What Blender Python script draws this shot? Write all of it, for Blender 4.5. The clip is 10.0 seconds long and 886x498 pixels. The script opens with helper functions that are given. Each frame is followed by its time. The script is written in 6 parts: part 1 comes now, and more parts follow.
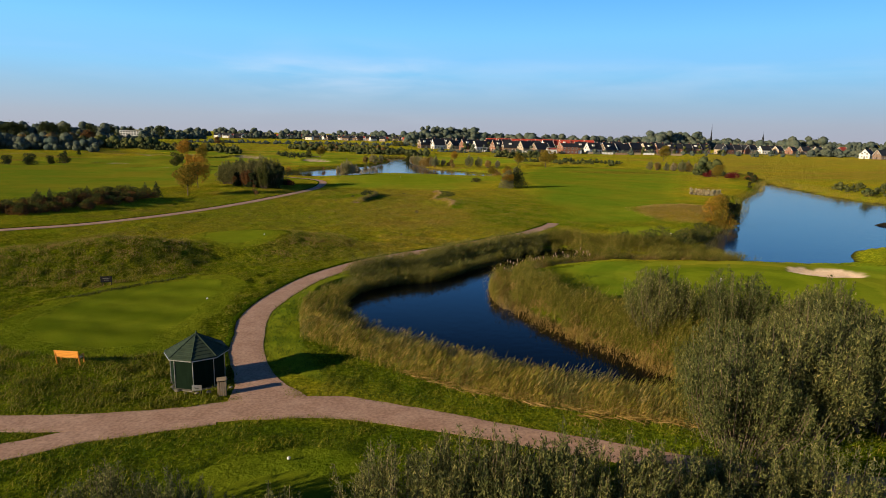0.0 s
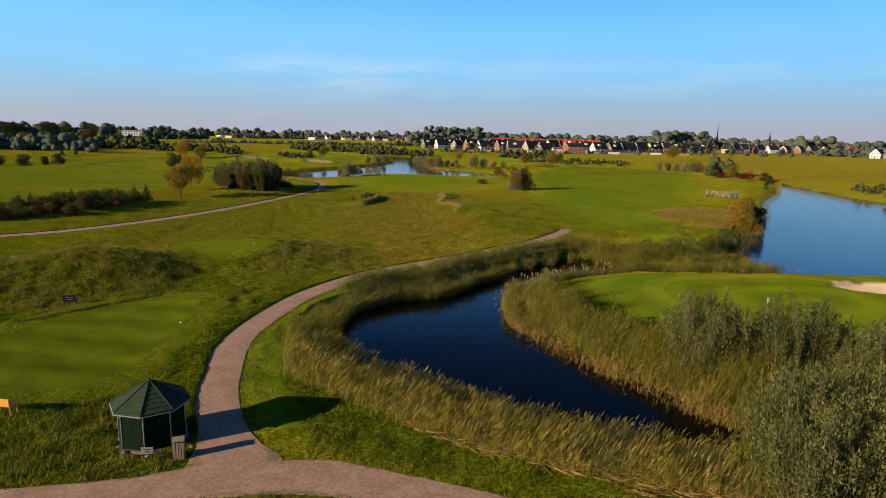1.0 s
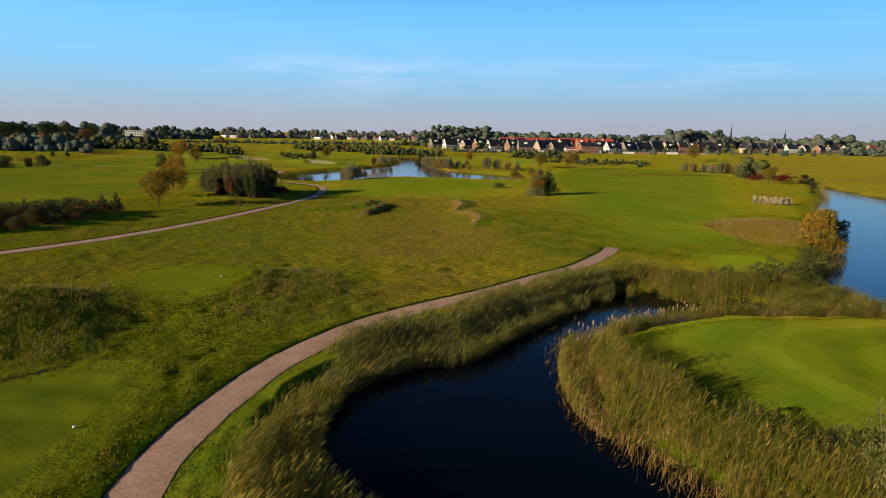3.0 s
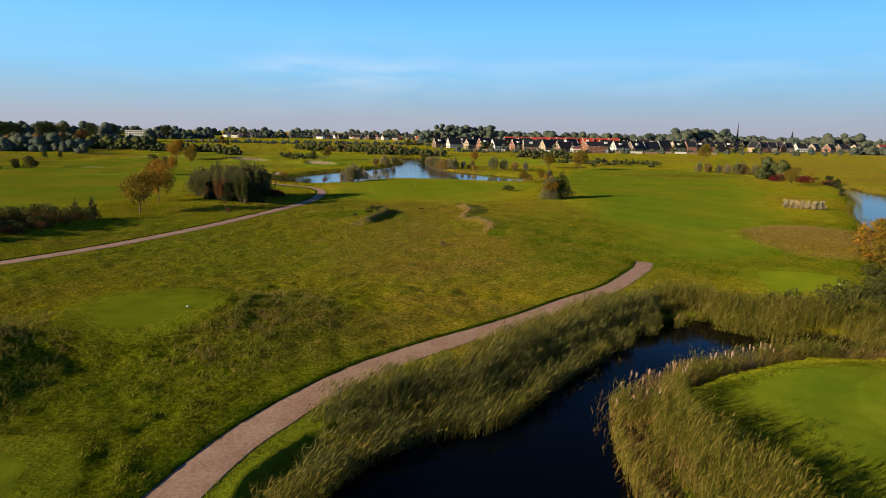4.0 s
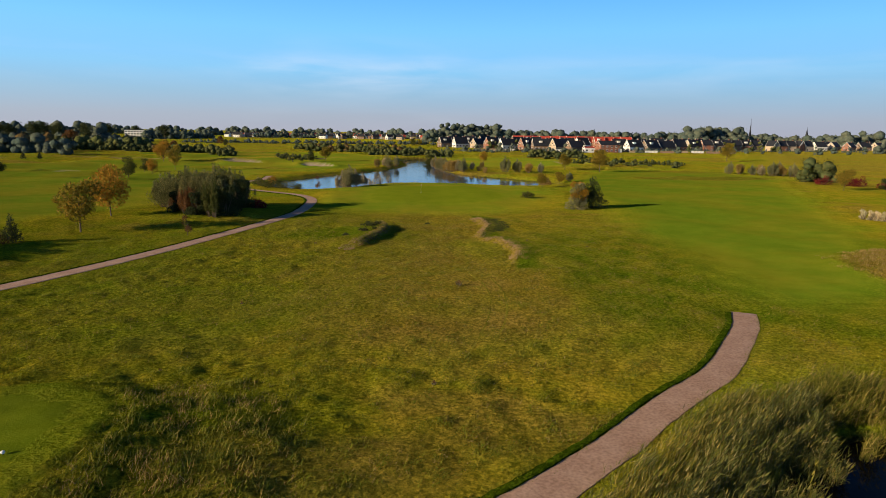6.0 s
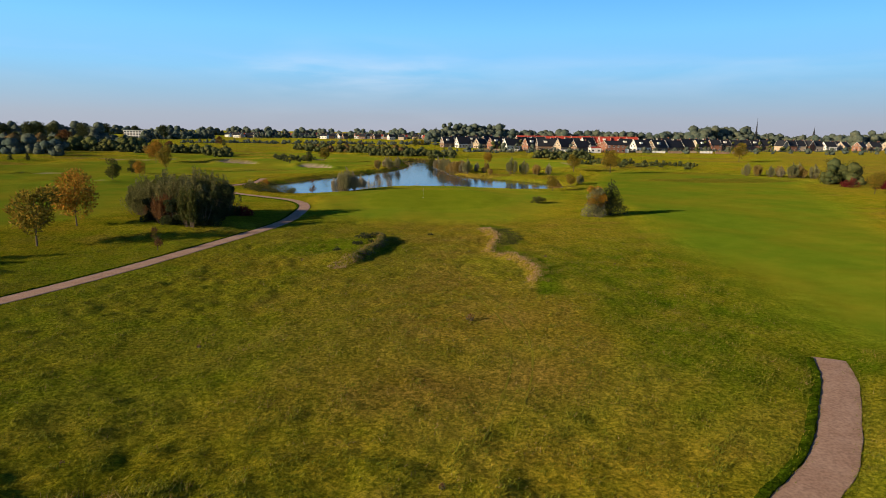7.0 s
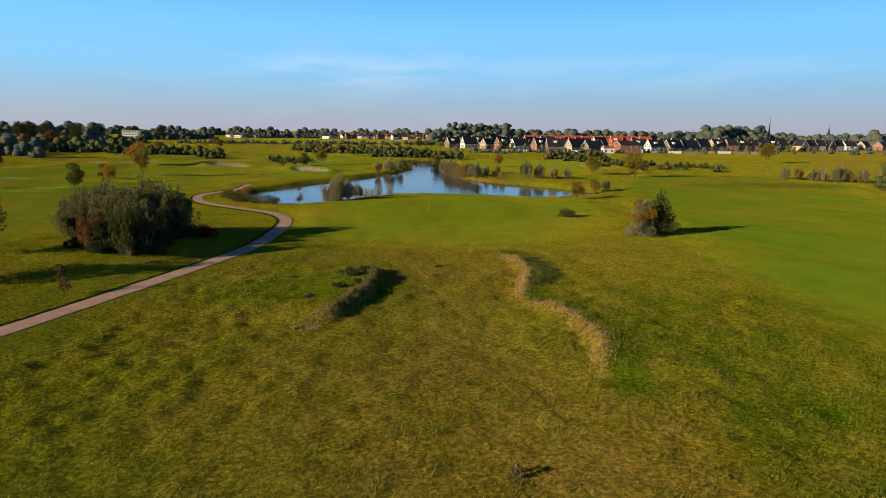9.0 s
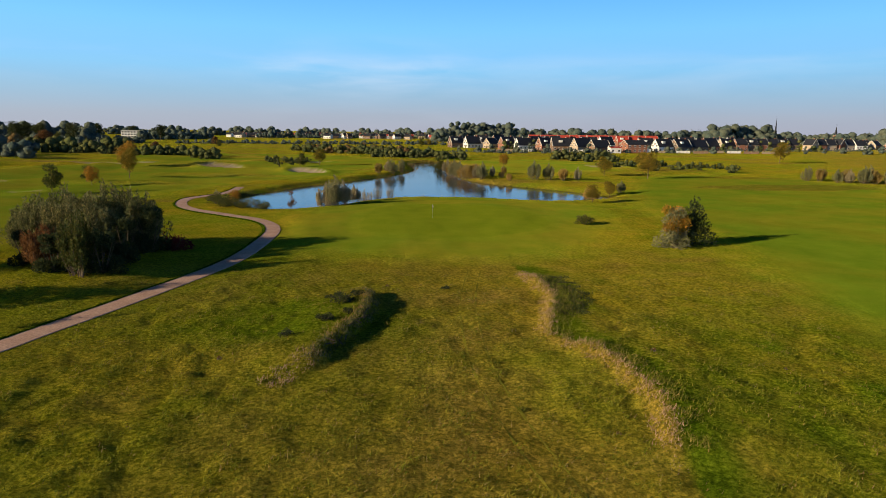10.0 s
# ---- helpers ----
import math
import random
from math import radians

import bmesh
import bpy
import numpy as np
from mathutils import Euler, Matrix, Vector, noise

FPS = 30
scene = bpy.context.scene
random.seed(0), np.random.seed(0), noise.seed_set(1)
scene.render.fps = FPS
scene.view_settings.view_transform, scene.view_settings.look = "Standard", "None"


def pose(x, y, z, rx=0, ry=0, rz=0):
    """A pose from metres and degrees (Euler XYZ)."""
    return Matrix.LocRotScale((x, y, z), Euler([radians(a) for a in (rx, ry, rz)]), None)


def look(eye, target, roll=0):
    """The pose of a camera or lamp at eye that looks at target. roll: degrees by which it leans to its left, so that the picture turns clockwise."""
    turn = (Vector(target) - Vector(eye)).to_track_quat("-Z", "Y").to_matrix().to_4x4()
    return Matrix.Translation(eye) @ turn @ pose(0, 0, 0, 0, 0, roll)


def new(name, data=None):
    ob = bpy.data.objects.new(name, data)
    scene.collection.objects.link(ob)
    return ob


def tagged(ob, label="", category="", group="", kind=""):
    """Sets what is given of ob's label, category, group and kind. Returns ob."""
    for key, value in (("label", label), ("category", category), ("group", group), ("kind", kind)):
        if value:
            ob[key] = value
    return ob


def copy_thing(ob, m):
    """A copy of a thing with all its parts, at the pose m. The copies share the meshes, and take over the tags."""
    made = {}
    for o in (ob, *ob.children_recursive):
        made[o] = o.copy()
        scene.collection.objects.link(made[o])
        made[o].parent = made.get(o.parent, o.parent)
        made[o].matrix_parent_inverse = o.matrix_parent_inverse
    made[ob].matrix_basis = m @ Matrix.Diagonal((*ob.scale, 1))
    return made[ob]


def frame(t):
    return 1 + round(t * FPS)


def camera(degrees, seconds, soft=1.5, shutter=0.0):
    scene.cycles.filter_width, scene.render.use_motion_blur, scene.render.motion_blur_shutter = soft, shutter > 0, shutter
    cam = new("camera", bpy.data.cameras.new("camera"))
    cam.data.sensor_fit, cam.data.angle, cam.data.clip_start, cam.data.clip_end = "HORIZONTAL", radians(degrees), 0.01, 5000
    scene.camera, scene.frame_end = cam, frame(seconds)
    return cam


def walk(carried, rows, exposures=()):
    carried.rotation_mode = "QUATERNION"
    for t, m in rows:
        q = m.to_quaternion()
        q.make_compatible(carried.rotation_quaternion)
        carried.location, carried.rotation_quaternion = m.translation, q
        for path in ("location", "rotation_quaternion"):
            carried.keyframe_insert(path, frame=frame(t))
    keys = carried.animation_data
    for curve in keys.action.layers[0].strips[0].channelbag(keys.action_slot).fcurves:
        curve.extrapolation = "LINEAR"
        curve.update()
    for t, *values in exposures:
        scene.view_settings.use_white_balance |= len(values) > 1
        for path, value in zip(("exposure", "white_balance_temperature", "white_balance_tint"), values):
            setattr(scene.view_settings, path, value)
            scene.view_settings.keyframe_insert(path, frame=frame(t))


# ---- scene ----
cam = camera(71.5, 10.0, soft=0.9)
METRES, EYE, TILT, LEAN, TURN = 92.7, 14.0, 0.0, 0.0, 0.0
ROWS = [
    (0.0, 0.0, 0.0, 0.0, 0.22, -10.57, -1.2),
    (0.5, -0.0015, 0.0347, -0.0001, 0.38, -10.58, -1.17),
    (1.0, -0.0037, 0.072, -0.0, 0.54, -10.6, -1.14),
    (1.5, -0.0071, 0.1122, -0.0002, 0.7, -10.61, -1.11),
    (2.0, -0.0117, 0.1551, -0.0005, 0.85, -10.63, -1.08),
    (2.5, -0.017, 0.2012, -0.001, 1.0, -10.65, -1.05),
    (4.0, -0.033, 0.3516, -0.0017, 1.39, -10.72, -0.96),
    (4.5, -0.0373, 0.4047, -0.0021, 1.5, -10.76, -0.92),
    (5.0, -0.0414, 0.4588, -0.0021, 1.61, -10.77, -0.9),
    (5.5, -0.0451, 0.5135, -0.0021, 1.71, -10.8, -0.84),
    (7.0, -0.0561, 0.6771, -0.0024, 2.01, -10.82, -0.73),
    (7.5, -0.0601, 0.7313, -0.0023, 2.09, -10.81, -0.71),
    (8.0, -0.064, 0.7855, -0.0023, 2.19, -10.82, -0.7),
    (8.5, -0.0681, 0.839, -0.0025, 2.31, -10.83, -0.65),
    (9.0, -0.0726, 0.8921, -0.0026, 2.4, -10.85, -0.64),
    (9.5, -0.0771, 0.9444, -0.0031, 2.5, -10.86, -0.6),
    (10.0, -0.0816, 0.9965, -0.0044, 2.59, -10.88, -0.58),
]
walk(cam, [(t, pose(0, 0, EYE, TILT, LEAN, TURN) @ pose(METRES * x, METRES * y, METRES * z, 90 + pitch, roll, yaw)) for t, x, y, z, yaw, pitch, roll in ROWS])

# ---- world and sun ----
SUN_AZ, SUN_EL = math.atan2(-0.875, -0.484), radians(16.5)   # towards the sun: x = sin, y = cos
world = bpy.data.worlds.new("sky")
scene.world = world
world.use_nodes = True
wn, wl = world.node_tree.nodes, world.node_tree.links
bg = wn["Background"]
sky = wn.new("ShaderNodeTexSky")
sky.sky_type, sky.sun_disc = "NISHITA", False
sky.sun_elevation, sky.sun_rotation = SUN_EL, -SUN_AZ
sky.altitude, sky.air_density, sky.dust_density, sky.ozone_density = 0.0, 1.0, 0.2, 5.0
where = wn.new("ShaderNodeTexCoord")
apart = wn.new("ShaderNodeSeparateXYZ")
wl.new(where.outputs["Generated"], apart.inputs[0])


def sky_ramp(fac, stops):
    r = wn.new("ShaderNodeValToRGB")
    e = r.color_ramp.elements
    while len(e) < len(stops):
        e.new(0.5)
    for k, (p, c) in zip(e, stops):
        k.position, k.color = p, (*c, 1)
    wl.new(fac, r.inputs[0])
    return r.outputs[0]


def sky_mix(fac, a, b, mode="MIX"):
    m = wn.new("ShaderNodeMix")
    m.data_type, m.blend_type = "RGBA", mode
    for s, v in ((0, fac), (6, a), (7, b)):
        if isinstance(v, (int, float)):
            m.inputs[s].default_value = v
        elif isinstance(v, tuple):
            m.inputs[s].default_value = (*v, 1)
        else:
            wl.new(v, m.inputs[s])
    return m.outputs[2]


# autumn haze: mauve-grey at the skyline, clear azure above
air = sky_ramp(apart.outputs[2], ((0.0, (2.2, 2.3, 2.9)), (0.022, (2.15, 2.45, 3.1)), (0.055, (1.75, 2.85, 3.95)), (0.09, (1.45, 3.35, 5.2)), (0.15, (1.2, 3.45, 6.3)), (0.23, (0.62, 2.55, 6.6)), (0.34, (0.16, 0.7, 2.1)),
                                  (0.55, (0.05, 0.18, 0.6)), (1.0, (0.05, 0.16, 0.5))))
blend = sky_mix(0.93, sky.outputs[0], air)
stretch_ = wn.new("ShaderNodeMapping")
stretch_.inputs["Scale"].default_value = (3.4, 3.4, 21.0)
wl.new(where.outputs["Generated"], stretch_.inputs[0])
wisp = wn.new("ShaderNodeTexNoise")
wisp.inputs["Scale"].default_value, wisp.inputs["Detail"].default_value, wisp.inputs["Distortion"].default_value = 1.5, 7.0, 0.25
wl.new(stretch_.outputs[0], wisp.inputs["Vector"])
thin = sky_ramp(wisp.outputs["Fac"], ((0.40, (0, 0, 0)), (0.74, (0.5, 0.5, 0.5))))
low_band = sky_ramp(apart.outputs[2], ((0.045, (0.15, 0.15, 0.15)), (0.075, (1, 1, 1)), (0.10, (1, 1, 1)), (0.118, (0.25, 0.25, 0.25)), (0.15, (0, 0, 0))))
side_band = sky_ramp(apart.outputs[0], ((0.0, (0.25, 0.25, 0.25)), (0.06, (0.9, 0.9, 0.9)), (0.2, (1, 1, 1)), (0.3, (0.75, 0.75, 0.75)), (0.38, (0.35, 0.35, 0.35)), (0.55, (0.4, 0.4, 0.4)), (0.9, (0.3, 0.3, 0.3))))
shift = wn.new("ShaderNodeMath")
shift.operation = "ADD"
shift.inputs[1].default_value = 0.34
wl.new(apart.outputs[0], shift.inputs[0])
wl.new(shift.outputs[0], side_band.node.inputs[0])
cirrus = sky_mix(1.0, sky_mix(1.0, thin, low_band, "MULTIPLY"), side_band, "MULTIPLY")
blend = sky_mix(cirrus, blend, (4.6, 4.9, 5.6))
wl.new(blend, bg.inputs[0])
bg.inputs[1].default_value = 0.11
sun_data = bpy.data.lights.new("sun", "SUN")
sun_data.energy, sun_data.angle, sun_data.color = 5.0, radians(0.6), (1.0, 0.79, 0.50)
sun = new("sun", sun_data)
sun_dir = Vector((math.sin(SUN_AZ) * math.cos(SUN_EL), math.cos(SUN_AZ) * math.cos(SUN_EL), math.sin(SUN_EL)))
sun.matrix_world = look(sun_dir * 100, (0, 0, 0))
scene.view_settings.exposure = 0.71


# ---- materials ----
def material(name, rough=0.8, metal=0.0, spec=0.3):
    m = bpy.data.materials.new(name)
    m.use_nodes = True
    b = m.node_tree.nodes["Principled BSDF"]
    b.inputs["Roughness"].default_value, b.inputs["Metallic"].default_value = rough, metal
    b.inputs["Specular IOR Level"].default_value = spec
    return m, m.node_tree.nodes, m.node_tree.links, b


def ramp(nodes, links, fac, stops):
    r = nodes.new("ShaderNodeValToRGB")
    e = r.color_ramp.elements
    while len(e) < len(stops):
        e.new(0.5)
    for k, (p, c) in zip(e, stops):
        k.position, k.color = p, (*c, 1)
    links.new(fac, r.inputs[0])
    return r.outputs[0]


def tex(nodes, links, scale, detail=4.0, rough=0.55, obj=False, stretch=None):
    c = nodes.new("ShaderNodeTexCoord")
    n = nodes.new("ShaderNodeTexNoise")
    n.inputs["Scale"].default_value, n.inputs["Detail"].default_value, n.inputs["Roughness"].default_value = scale, detail, rough
    src = c.outputs["Object"]
    if stretch:
        mp = nodes.new("ShaderNodeMapping")
        mp.inputs["Scale"].default_value = stretch
        links.new(src, mp.inputs[0])
        src = mp.outputs[0]
    links.new(src, n.inputs["Vector"])
    return n.outputs["Fac"]


def mix(nodes, links, fac, a, b, mode="MIX"):
    m = nodes.new("ShaderNodeMix")
    m.data_type, m.blend_type = "RGBA", mode
    for s, v in ((0, fac), (6, a), (7, b)):
        if isinstance(v, (int, float)):
            m.inputs[s].default_value = v
        elif isinstance(v, tuple):
            m.inputs[s].default_value = (*v, 1)
        else:
            links.new(v, m.inputs[s])
    return m.outputs[2]


def add_bump(nodes, links, b, h, strength, dist=0.02):
    k = nodes.new("ShaderNodeBump")
    k.inputs["Strength"].default_value, k.inputs["Distance"].default_value = strength, dist
    links.new(h, k.inputs["Height"])
    links.new(k.outputs[0], b.inputs["Normal"])


def plain(name, c1, c2, scale=3.0, rough=0.8, bump=0.2, metal=0.0, dist=0.01, stretch=None, spec=0.3):
    """Two tones mixed by a coarse and a fine noise, with a fine relief."""
    m, n, l, b = material(name, rough, metal, spec)
    big, fine = tex(n, l, scale, 3, stretch=stretch), tex(n, l, scale * 9, 3, stretch=stretch)
    a = ramp(n, l, big, ((0.32, c1), (0.68, c2)))
    shade = ramp(n, l, fine, ((0.3, (0.72, 0.72, 0.72)), (0.7, (1.15, 1.15, 1.15))))
    l.new(mix(n, l, 1.0, a, shade, "MULTIPLY"), b.inputs["Base Color"])
    if bump:
        add_bump(n, l, b, fine, bump, dist)
    return m


def leafy(name, stops, through_light=0.3, rough=0.7, spec=0.08):
    """Leaves: each its own tone, some light let through."""
    m, n, l, b = material(name, rough, 0.0, spec)
    g = n.new("ShaderNodeNewGeometry")
    oi = n.new("ShaderNodeObjectInfo")
    col = ramp(n, l, g.outputs["Random Per Island"], stops)
    tone = ramp(n, l, oi.outputs["Random"], ((0.0, (0.82, 0.85, 0.8)), (1.0, (1.15, 1.08, 1.0))))
    col = mix(n, l, 1.0, col, tone, "MULTIPLY")
    l.new(col, b.inputs["Base Color"])
    t = n.new("ShaderNodeBsdfTranslucent")
    l.new(col, t.inputs[0])
    s = n.new("ShaderNodeMixShader")
    s.inputs[0].default_value = through_light
    l.new(b.outputs[0], s.inputs[1]), l.new(t.outputs[0], s.inputs[2])
    l.new(s.outputs[0], n["Material Output"].inputs[0])
    return m


def ground_material():
    m, n, l, b = material("turf", 1.0, 0.0, 0.0)
    b.inputs["Diffuse Roughness"].default_value = 0.5
    a1, a2 = n.new("ShaderNodeAttribute"), n.new("ShaderNodeAttribute")
    a1.attribute_name, a2.attribute_name = "cover", "cover_b"
    s1, s2 = n.new("ShaderNodeSeparateColor"), n.new("ShaderNodeSeparateColor")
    l.new(a1.outputs["Color"], s1.inputs[0]), l.new(a2.outputs["Color"], s2.inputs[0])
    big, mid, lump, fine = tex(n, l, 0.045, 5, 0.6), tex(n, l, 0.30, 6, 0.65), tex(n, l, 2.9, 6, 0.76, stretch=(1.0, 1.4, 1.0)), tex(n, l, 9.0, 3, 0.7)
    # clumps of grass, with the shade in their gaps put into the colour
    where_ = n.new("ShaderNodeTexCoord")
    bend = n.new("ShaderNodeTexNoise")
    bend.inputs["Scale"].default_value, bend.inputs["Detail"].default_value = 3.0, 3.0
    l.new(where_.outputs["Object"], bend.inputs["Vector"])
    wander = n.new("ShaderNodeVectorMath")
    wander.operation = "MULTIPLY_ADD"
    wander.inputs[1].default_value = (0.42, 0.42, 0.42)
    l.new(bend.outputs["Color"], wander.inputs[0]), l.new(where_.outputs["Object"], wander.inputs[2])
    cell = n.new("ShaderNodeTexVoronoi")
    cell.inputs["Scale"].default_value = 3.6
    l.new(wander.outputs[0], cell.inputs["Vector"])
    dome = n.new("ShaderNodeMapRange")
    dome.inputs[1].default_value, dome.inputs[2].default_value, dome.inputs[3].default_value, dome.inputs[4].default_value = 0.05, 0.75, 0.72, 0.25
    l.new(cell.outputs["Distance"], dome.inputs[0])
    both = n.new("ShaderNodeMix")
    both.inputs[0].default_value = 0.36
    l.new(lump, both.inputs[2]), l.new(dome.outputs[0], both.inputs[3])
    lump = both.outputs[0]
    coarse = tex(n, l, 0.75, 4, 0.6)
    rough = ramp(n, l, mid, ((0.34, (0.285, 0.315, 0.018)), (0.5, (0.378, 0.358, 0.023)), (0.66, (0.465, 0.395, 0.037))))
    warm = ramp(n, l, big, ((0.4, (0.9, 1.05, 0.85)), (0.62, (1.28, 1.06, 1.0))))
    rough = mix(n, l, 1.0, rough, warm, "MULTIPLY")
    dry = ramp(n, l, mid, ((0.3, (0.31, 0.225, 0.027)), (0.7, (0.46, 0.315, 0.066))))
    col = mix(n, l, s1.outputs[1], rough, dry)
    lush = ramp(n, l, mid, ((0.3, (0.108, 0.190, 0.008)), (0.7, (0.180, 0.245, 0.013))))
    col = mix(n, l, a1.outputs["Alpha"], col, lush)
    # shade between tussocks multiplied into the colour by their height
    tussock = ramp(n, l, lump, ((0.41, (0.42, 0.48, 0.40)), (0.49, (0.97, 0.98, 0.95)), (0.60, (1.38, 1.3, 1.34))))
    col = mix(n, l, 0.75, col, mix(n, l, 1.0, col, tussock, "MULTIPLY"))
    dense = ramp(n, l, coarse, ((0.40, (0.62, 0.66, 0.60)), (0.60, (1.05, 1.03, 1.0))))
    col = mix(n, l, a2.outputs["Alpha"], col, mix(n, l, 1.0, col, dense, "MULTIPLY"))
    mown = ramp(n, l, mid, ((0.3, (0.130, 0.165, 0.012)), (0.7, (0.172, 0.190, 0.017))))
    mown = mix(n, l, 1.0, mown, warm, "MULTIPLY")
    col = mix(n, l, s1.outputs[0], col, mown)
    fine_green = ramp(n, l, mid, ((0.3, (0.112, 0.152, 0.008)), (0.7, (0.148, 0.176, 0.011))))
    col = mix(n, l, s2.outputs[0], col, fine_green)
    stripe = ramp(n, l, s2.outputs[1], ((0.0, (0.55, 0.62, 0.6)), (1.0, (1.3, 1.26, 1.2))))
    col = mix(n, l, 1.0, col, stripe, "MULTIPLY")
    sand = ramp(n, l, lump, ((0.3, (0.42, 0.32, 0.235)), (0.7, (0.56, 0.445, 0.345))))
    col = mix(n, l, s1.outputs[2], col, sand)
    mud = ramp(n, l, fine, ((0.3, (0.02, 0.018, 0.012)), (0.7, (0.05, 0.04, 0.025))))
    col = mix(n, l, s2.outputs[2], col, mud)
    speck = ramp(n, l, fine, ((0.36, (0.6, 0.66, 0.6)), (0.5, (1, 1, 1)), (0.64, (1.4, 1.32, 1.25))))
    even = n.new("ShaderNodeMapRange")
    even.inputs[1].default_value, even.inputs[2].default_value, even.inputs[3].default_value, even.inputs[4].default_value = 0.0, 1.0, 0.7, 0.22
    l.new(s1.outputs[0], even.inputs[0])
    col = mix(n, l, even.outputs[0], col, mix(n, l, 1.0, col, speck, "MULTIPLY"))
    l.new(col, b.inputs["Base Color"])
    # tussocks stand up in the rough and are shaved flat where it is mown
    keep_ = n.new("ShaderNodeMapRange")
    keep_.inputs[1].default_value, keep_.inputs[2].default_value, keep_.inputs[3].default_value, keep_.inputs[4].default_value = 0.0, 1.0, 0.95, 0.05
    l.new(s1.outputs[0], keep_.inputs[0])
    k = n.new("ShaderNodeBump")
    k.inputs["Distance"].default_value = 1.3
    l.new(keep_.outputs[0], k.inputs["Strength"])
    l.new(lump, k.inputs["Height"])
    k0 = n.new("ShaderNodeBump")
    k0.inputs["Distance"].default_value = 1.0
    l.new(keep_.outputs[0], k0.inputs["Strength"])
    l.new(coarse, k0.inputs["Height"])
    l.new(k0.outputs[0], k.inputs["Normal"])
    k2 = n.new("ShaderNodeBump")
    k2.inputs["Distance"].default_value = 0.22
    l.new(even.outputs[0], k2.inputs["Strength"])
    l.new(fine, k2.inputs["Height"])
    l.new(k.outputs[0], k2.inputs["Normal"])
    l.new(k2.outputs[0], b.inputs["Normal"])
    return m


def water_material(name="pond_water", ripple=0.03, rough=0.03, body=(0.001, 0.002, 0.004), gloss=0.17):
    m, n, l, b = material(name, rough, 0.0, 0.5)
    b.inputs["Base Color"].default_value = (*body, 1)
    b.inputs["IOR"].default_value = 1.33
    b.inputs["Specular IOR Level"].default_value = gloss
    add_bump(n, l, b, tex(n, l, 1.1, 4, 0.6), ripple, 0.2)
    return m


TURF, WATER, NORTH_WATER, LAKE_WATER = ground_material(), water_material(gloss=0.11), water_material("north_lake_water", 0.12, 0.05, (0.008, 0.022, 0.055), 0.3), water_material("lake_water", 0.1, 0.04, (0.003, 0.015, 0.055), 0.13)
PATH = plain("shell_gravel", (0.34, 0.212, 0.154), (0.43, 0.288, 0.216), 0.7, 0.95, 0.4, dist=0.02, spec=0.1)
BARK = plain("bark", (0.07, 0.05, 0.035), (0.16, 0.12, 0.08), 2.5, 0.9, 0.6, stretch=(1, 1, 0.25))
WILLOW = leafy("willow_leaf", ((0.0, (0.054, 0.070, 0.022)), (0.5, (0.110, 0.124, 0.042)), (0.85, (0.180, 0.182, 0.068)), (1.0, (0.27, 0.245, 0.094))), 0.35, 0.8, 0.04)
SALLOW = leafy("sallow_leaf", ((0.0, (0.105, 0.115, 0.055)), (0.5, (0.185, 0.188, 0.092)), (1.0, (0.28, 0.265, 0.145))), 0.3)
OLIVE = leafy("shrub_leaf", ((0.0, (0.03, 0.045, 0.012)), (0.6, (0.075, 0.09, 0.022)), (1.0, (0.15, 0.13, 0.035))))
DARKLEAF = leafy("dark_leaf", ((0.0, (0.02, 0.032, 0.014)), (0.7, (0.045, 0.06, 0.024)), (1.0, (0.08, 0.09, 0.03))))
AUTUMN = leafy("autumn_leaf", ((0.0, (0.13, 0.12, 0.020)), (0.5, (0.30, 0.18, 0.024)), (1.0, (0.44, 0.20, 0.028))), 0.35)
YELLOW = leafy("yellow_leaf", ((0.0, (0.09, 0.095, 0.015)), (0.6, (0.20, 0.16, 0.022)), (1.0, (0.36, 0.22, 0.03))), 0.35)
RUST = leafy("rust_leaf", ((0.0, (0.075, 0.042, 0.020)), (0.6, (0.16, 0.075, 0.028)), (1.0, (0.23, 0.13, 0.045))))
RED = leafy("red_leaf", ((0.0, (0.08, 0.012, 0.015)), (0.6, (0.17, 0.018, 0.022)), (1.0, (0.22, 0.04, 0.03))))
PALE = leafy("pale_twig_leaf", ((0.0, (0.17, 0.16, 0.10)), (0.6, (0.29, 0.26, 0.17)), (1.0, (0.42, 0.36, 0.24))))
REED = leafy("reed_blade", ((0.0, (0.085, 0.105, 0.012)), (0.35, (0.165, 0.165, 0.020)), (0.75, (0.31, 0.235, 0.050)), (1.0, (0.41, 0.30, 0.10))), 0.3)
REED_L = leafy("leafy_reed_blade", ((0.0, (0.066, 0.082, 0.010)), (0.45, (0.138, 0.145, 0.018)), (0.8, (0.250, 0.205, 0.038)), (1.0, (0.39, 0.29, 0.090))), 0.35)
REED_G = leafy("green_reed_blade", ((0.0, (0.058, 0.072, 0.018)), (0.55, (0.125, 0.134, 0.034)), (0.85, (0.22, 0.196, 0.060)), (1.0, (0.36, 0.29, 0.13))), 0.3)
THICKET = leafy("thicket_leaf", ((0.0, (0.056, 0.070, 0.026)), (0.5, (0.125, 0.135, 0.050)), (0.85, (0.205, 0.190, 0.080)), (1.0, (0.29, 0.235, 0.10))), 0.25)
# far foliage tinted blue-grey: the haze of distance is in the leaf colour
HAZED_FARLEAF = leafy("far_leaf_hazed", ((0.0, (0.056, 0.078, 0.072)), (0.6, (0.088, 0.112, 0.094)), (1.0, (0.122, 0.138, 0.102))), 0.1)
PLUME = leafy("pampas_plume", ((0.0, (0.36, 0.31, 0.17)), (0.5, (0.52, 0.45, 0.29)), (1.0, (0.66, 0.58, 0.42))), 0.3)
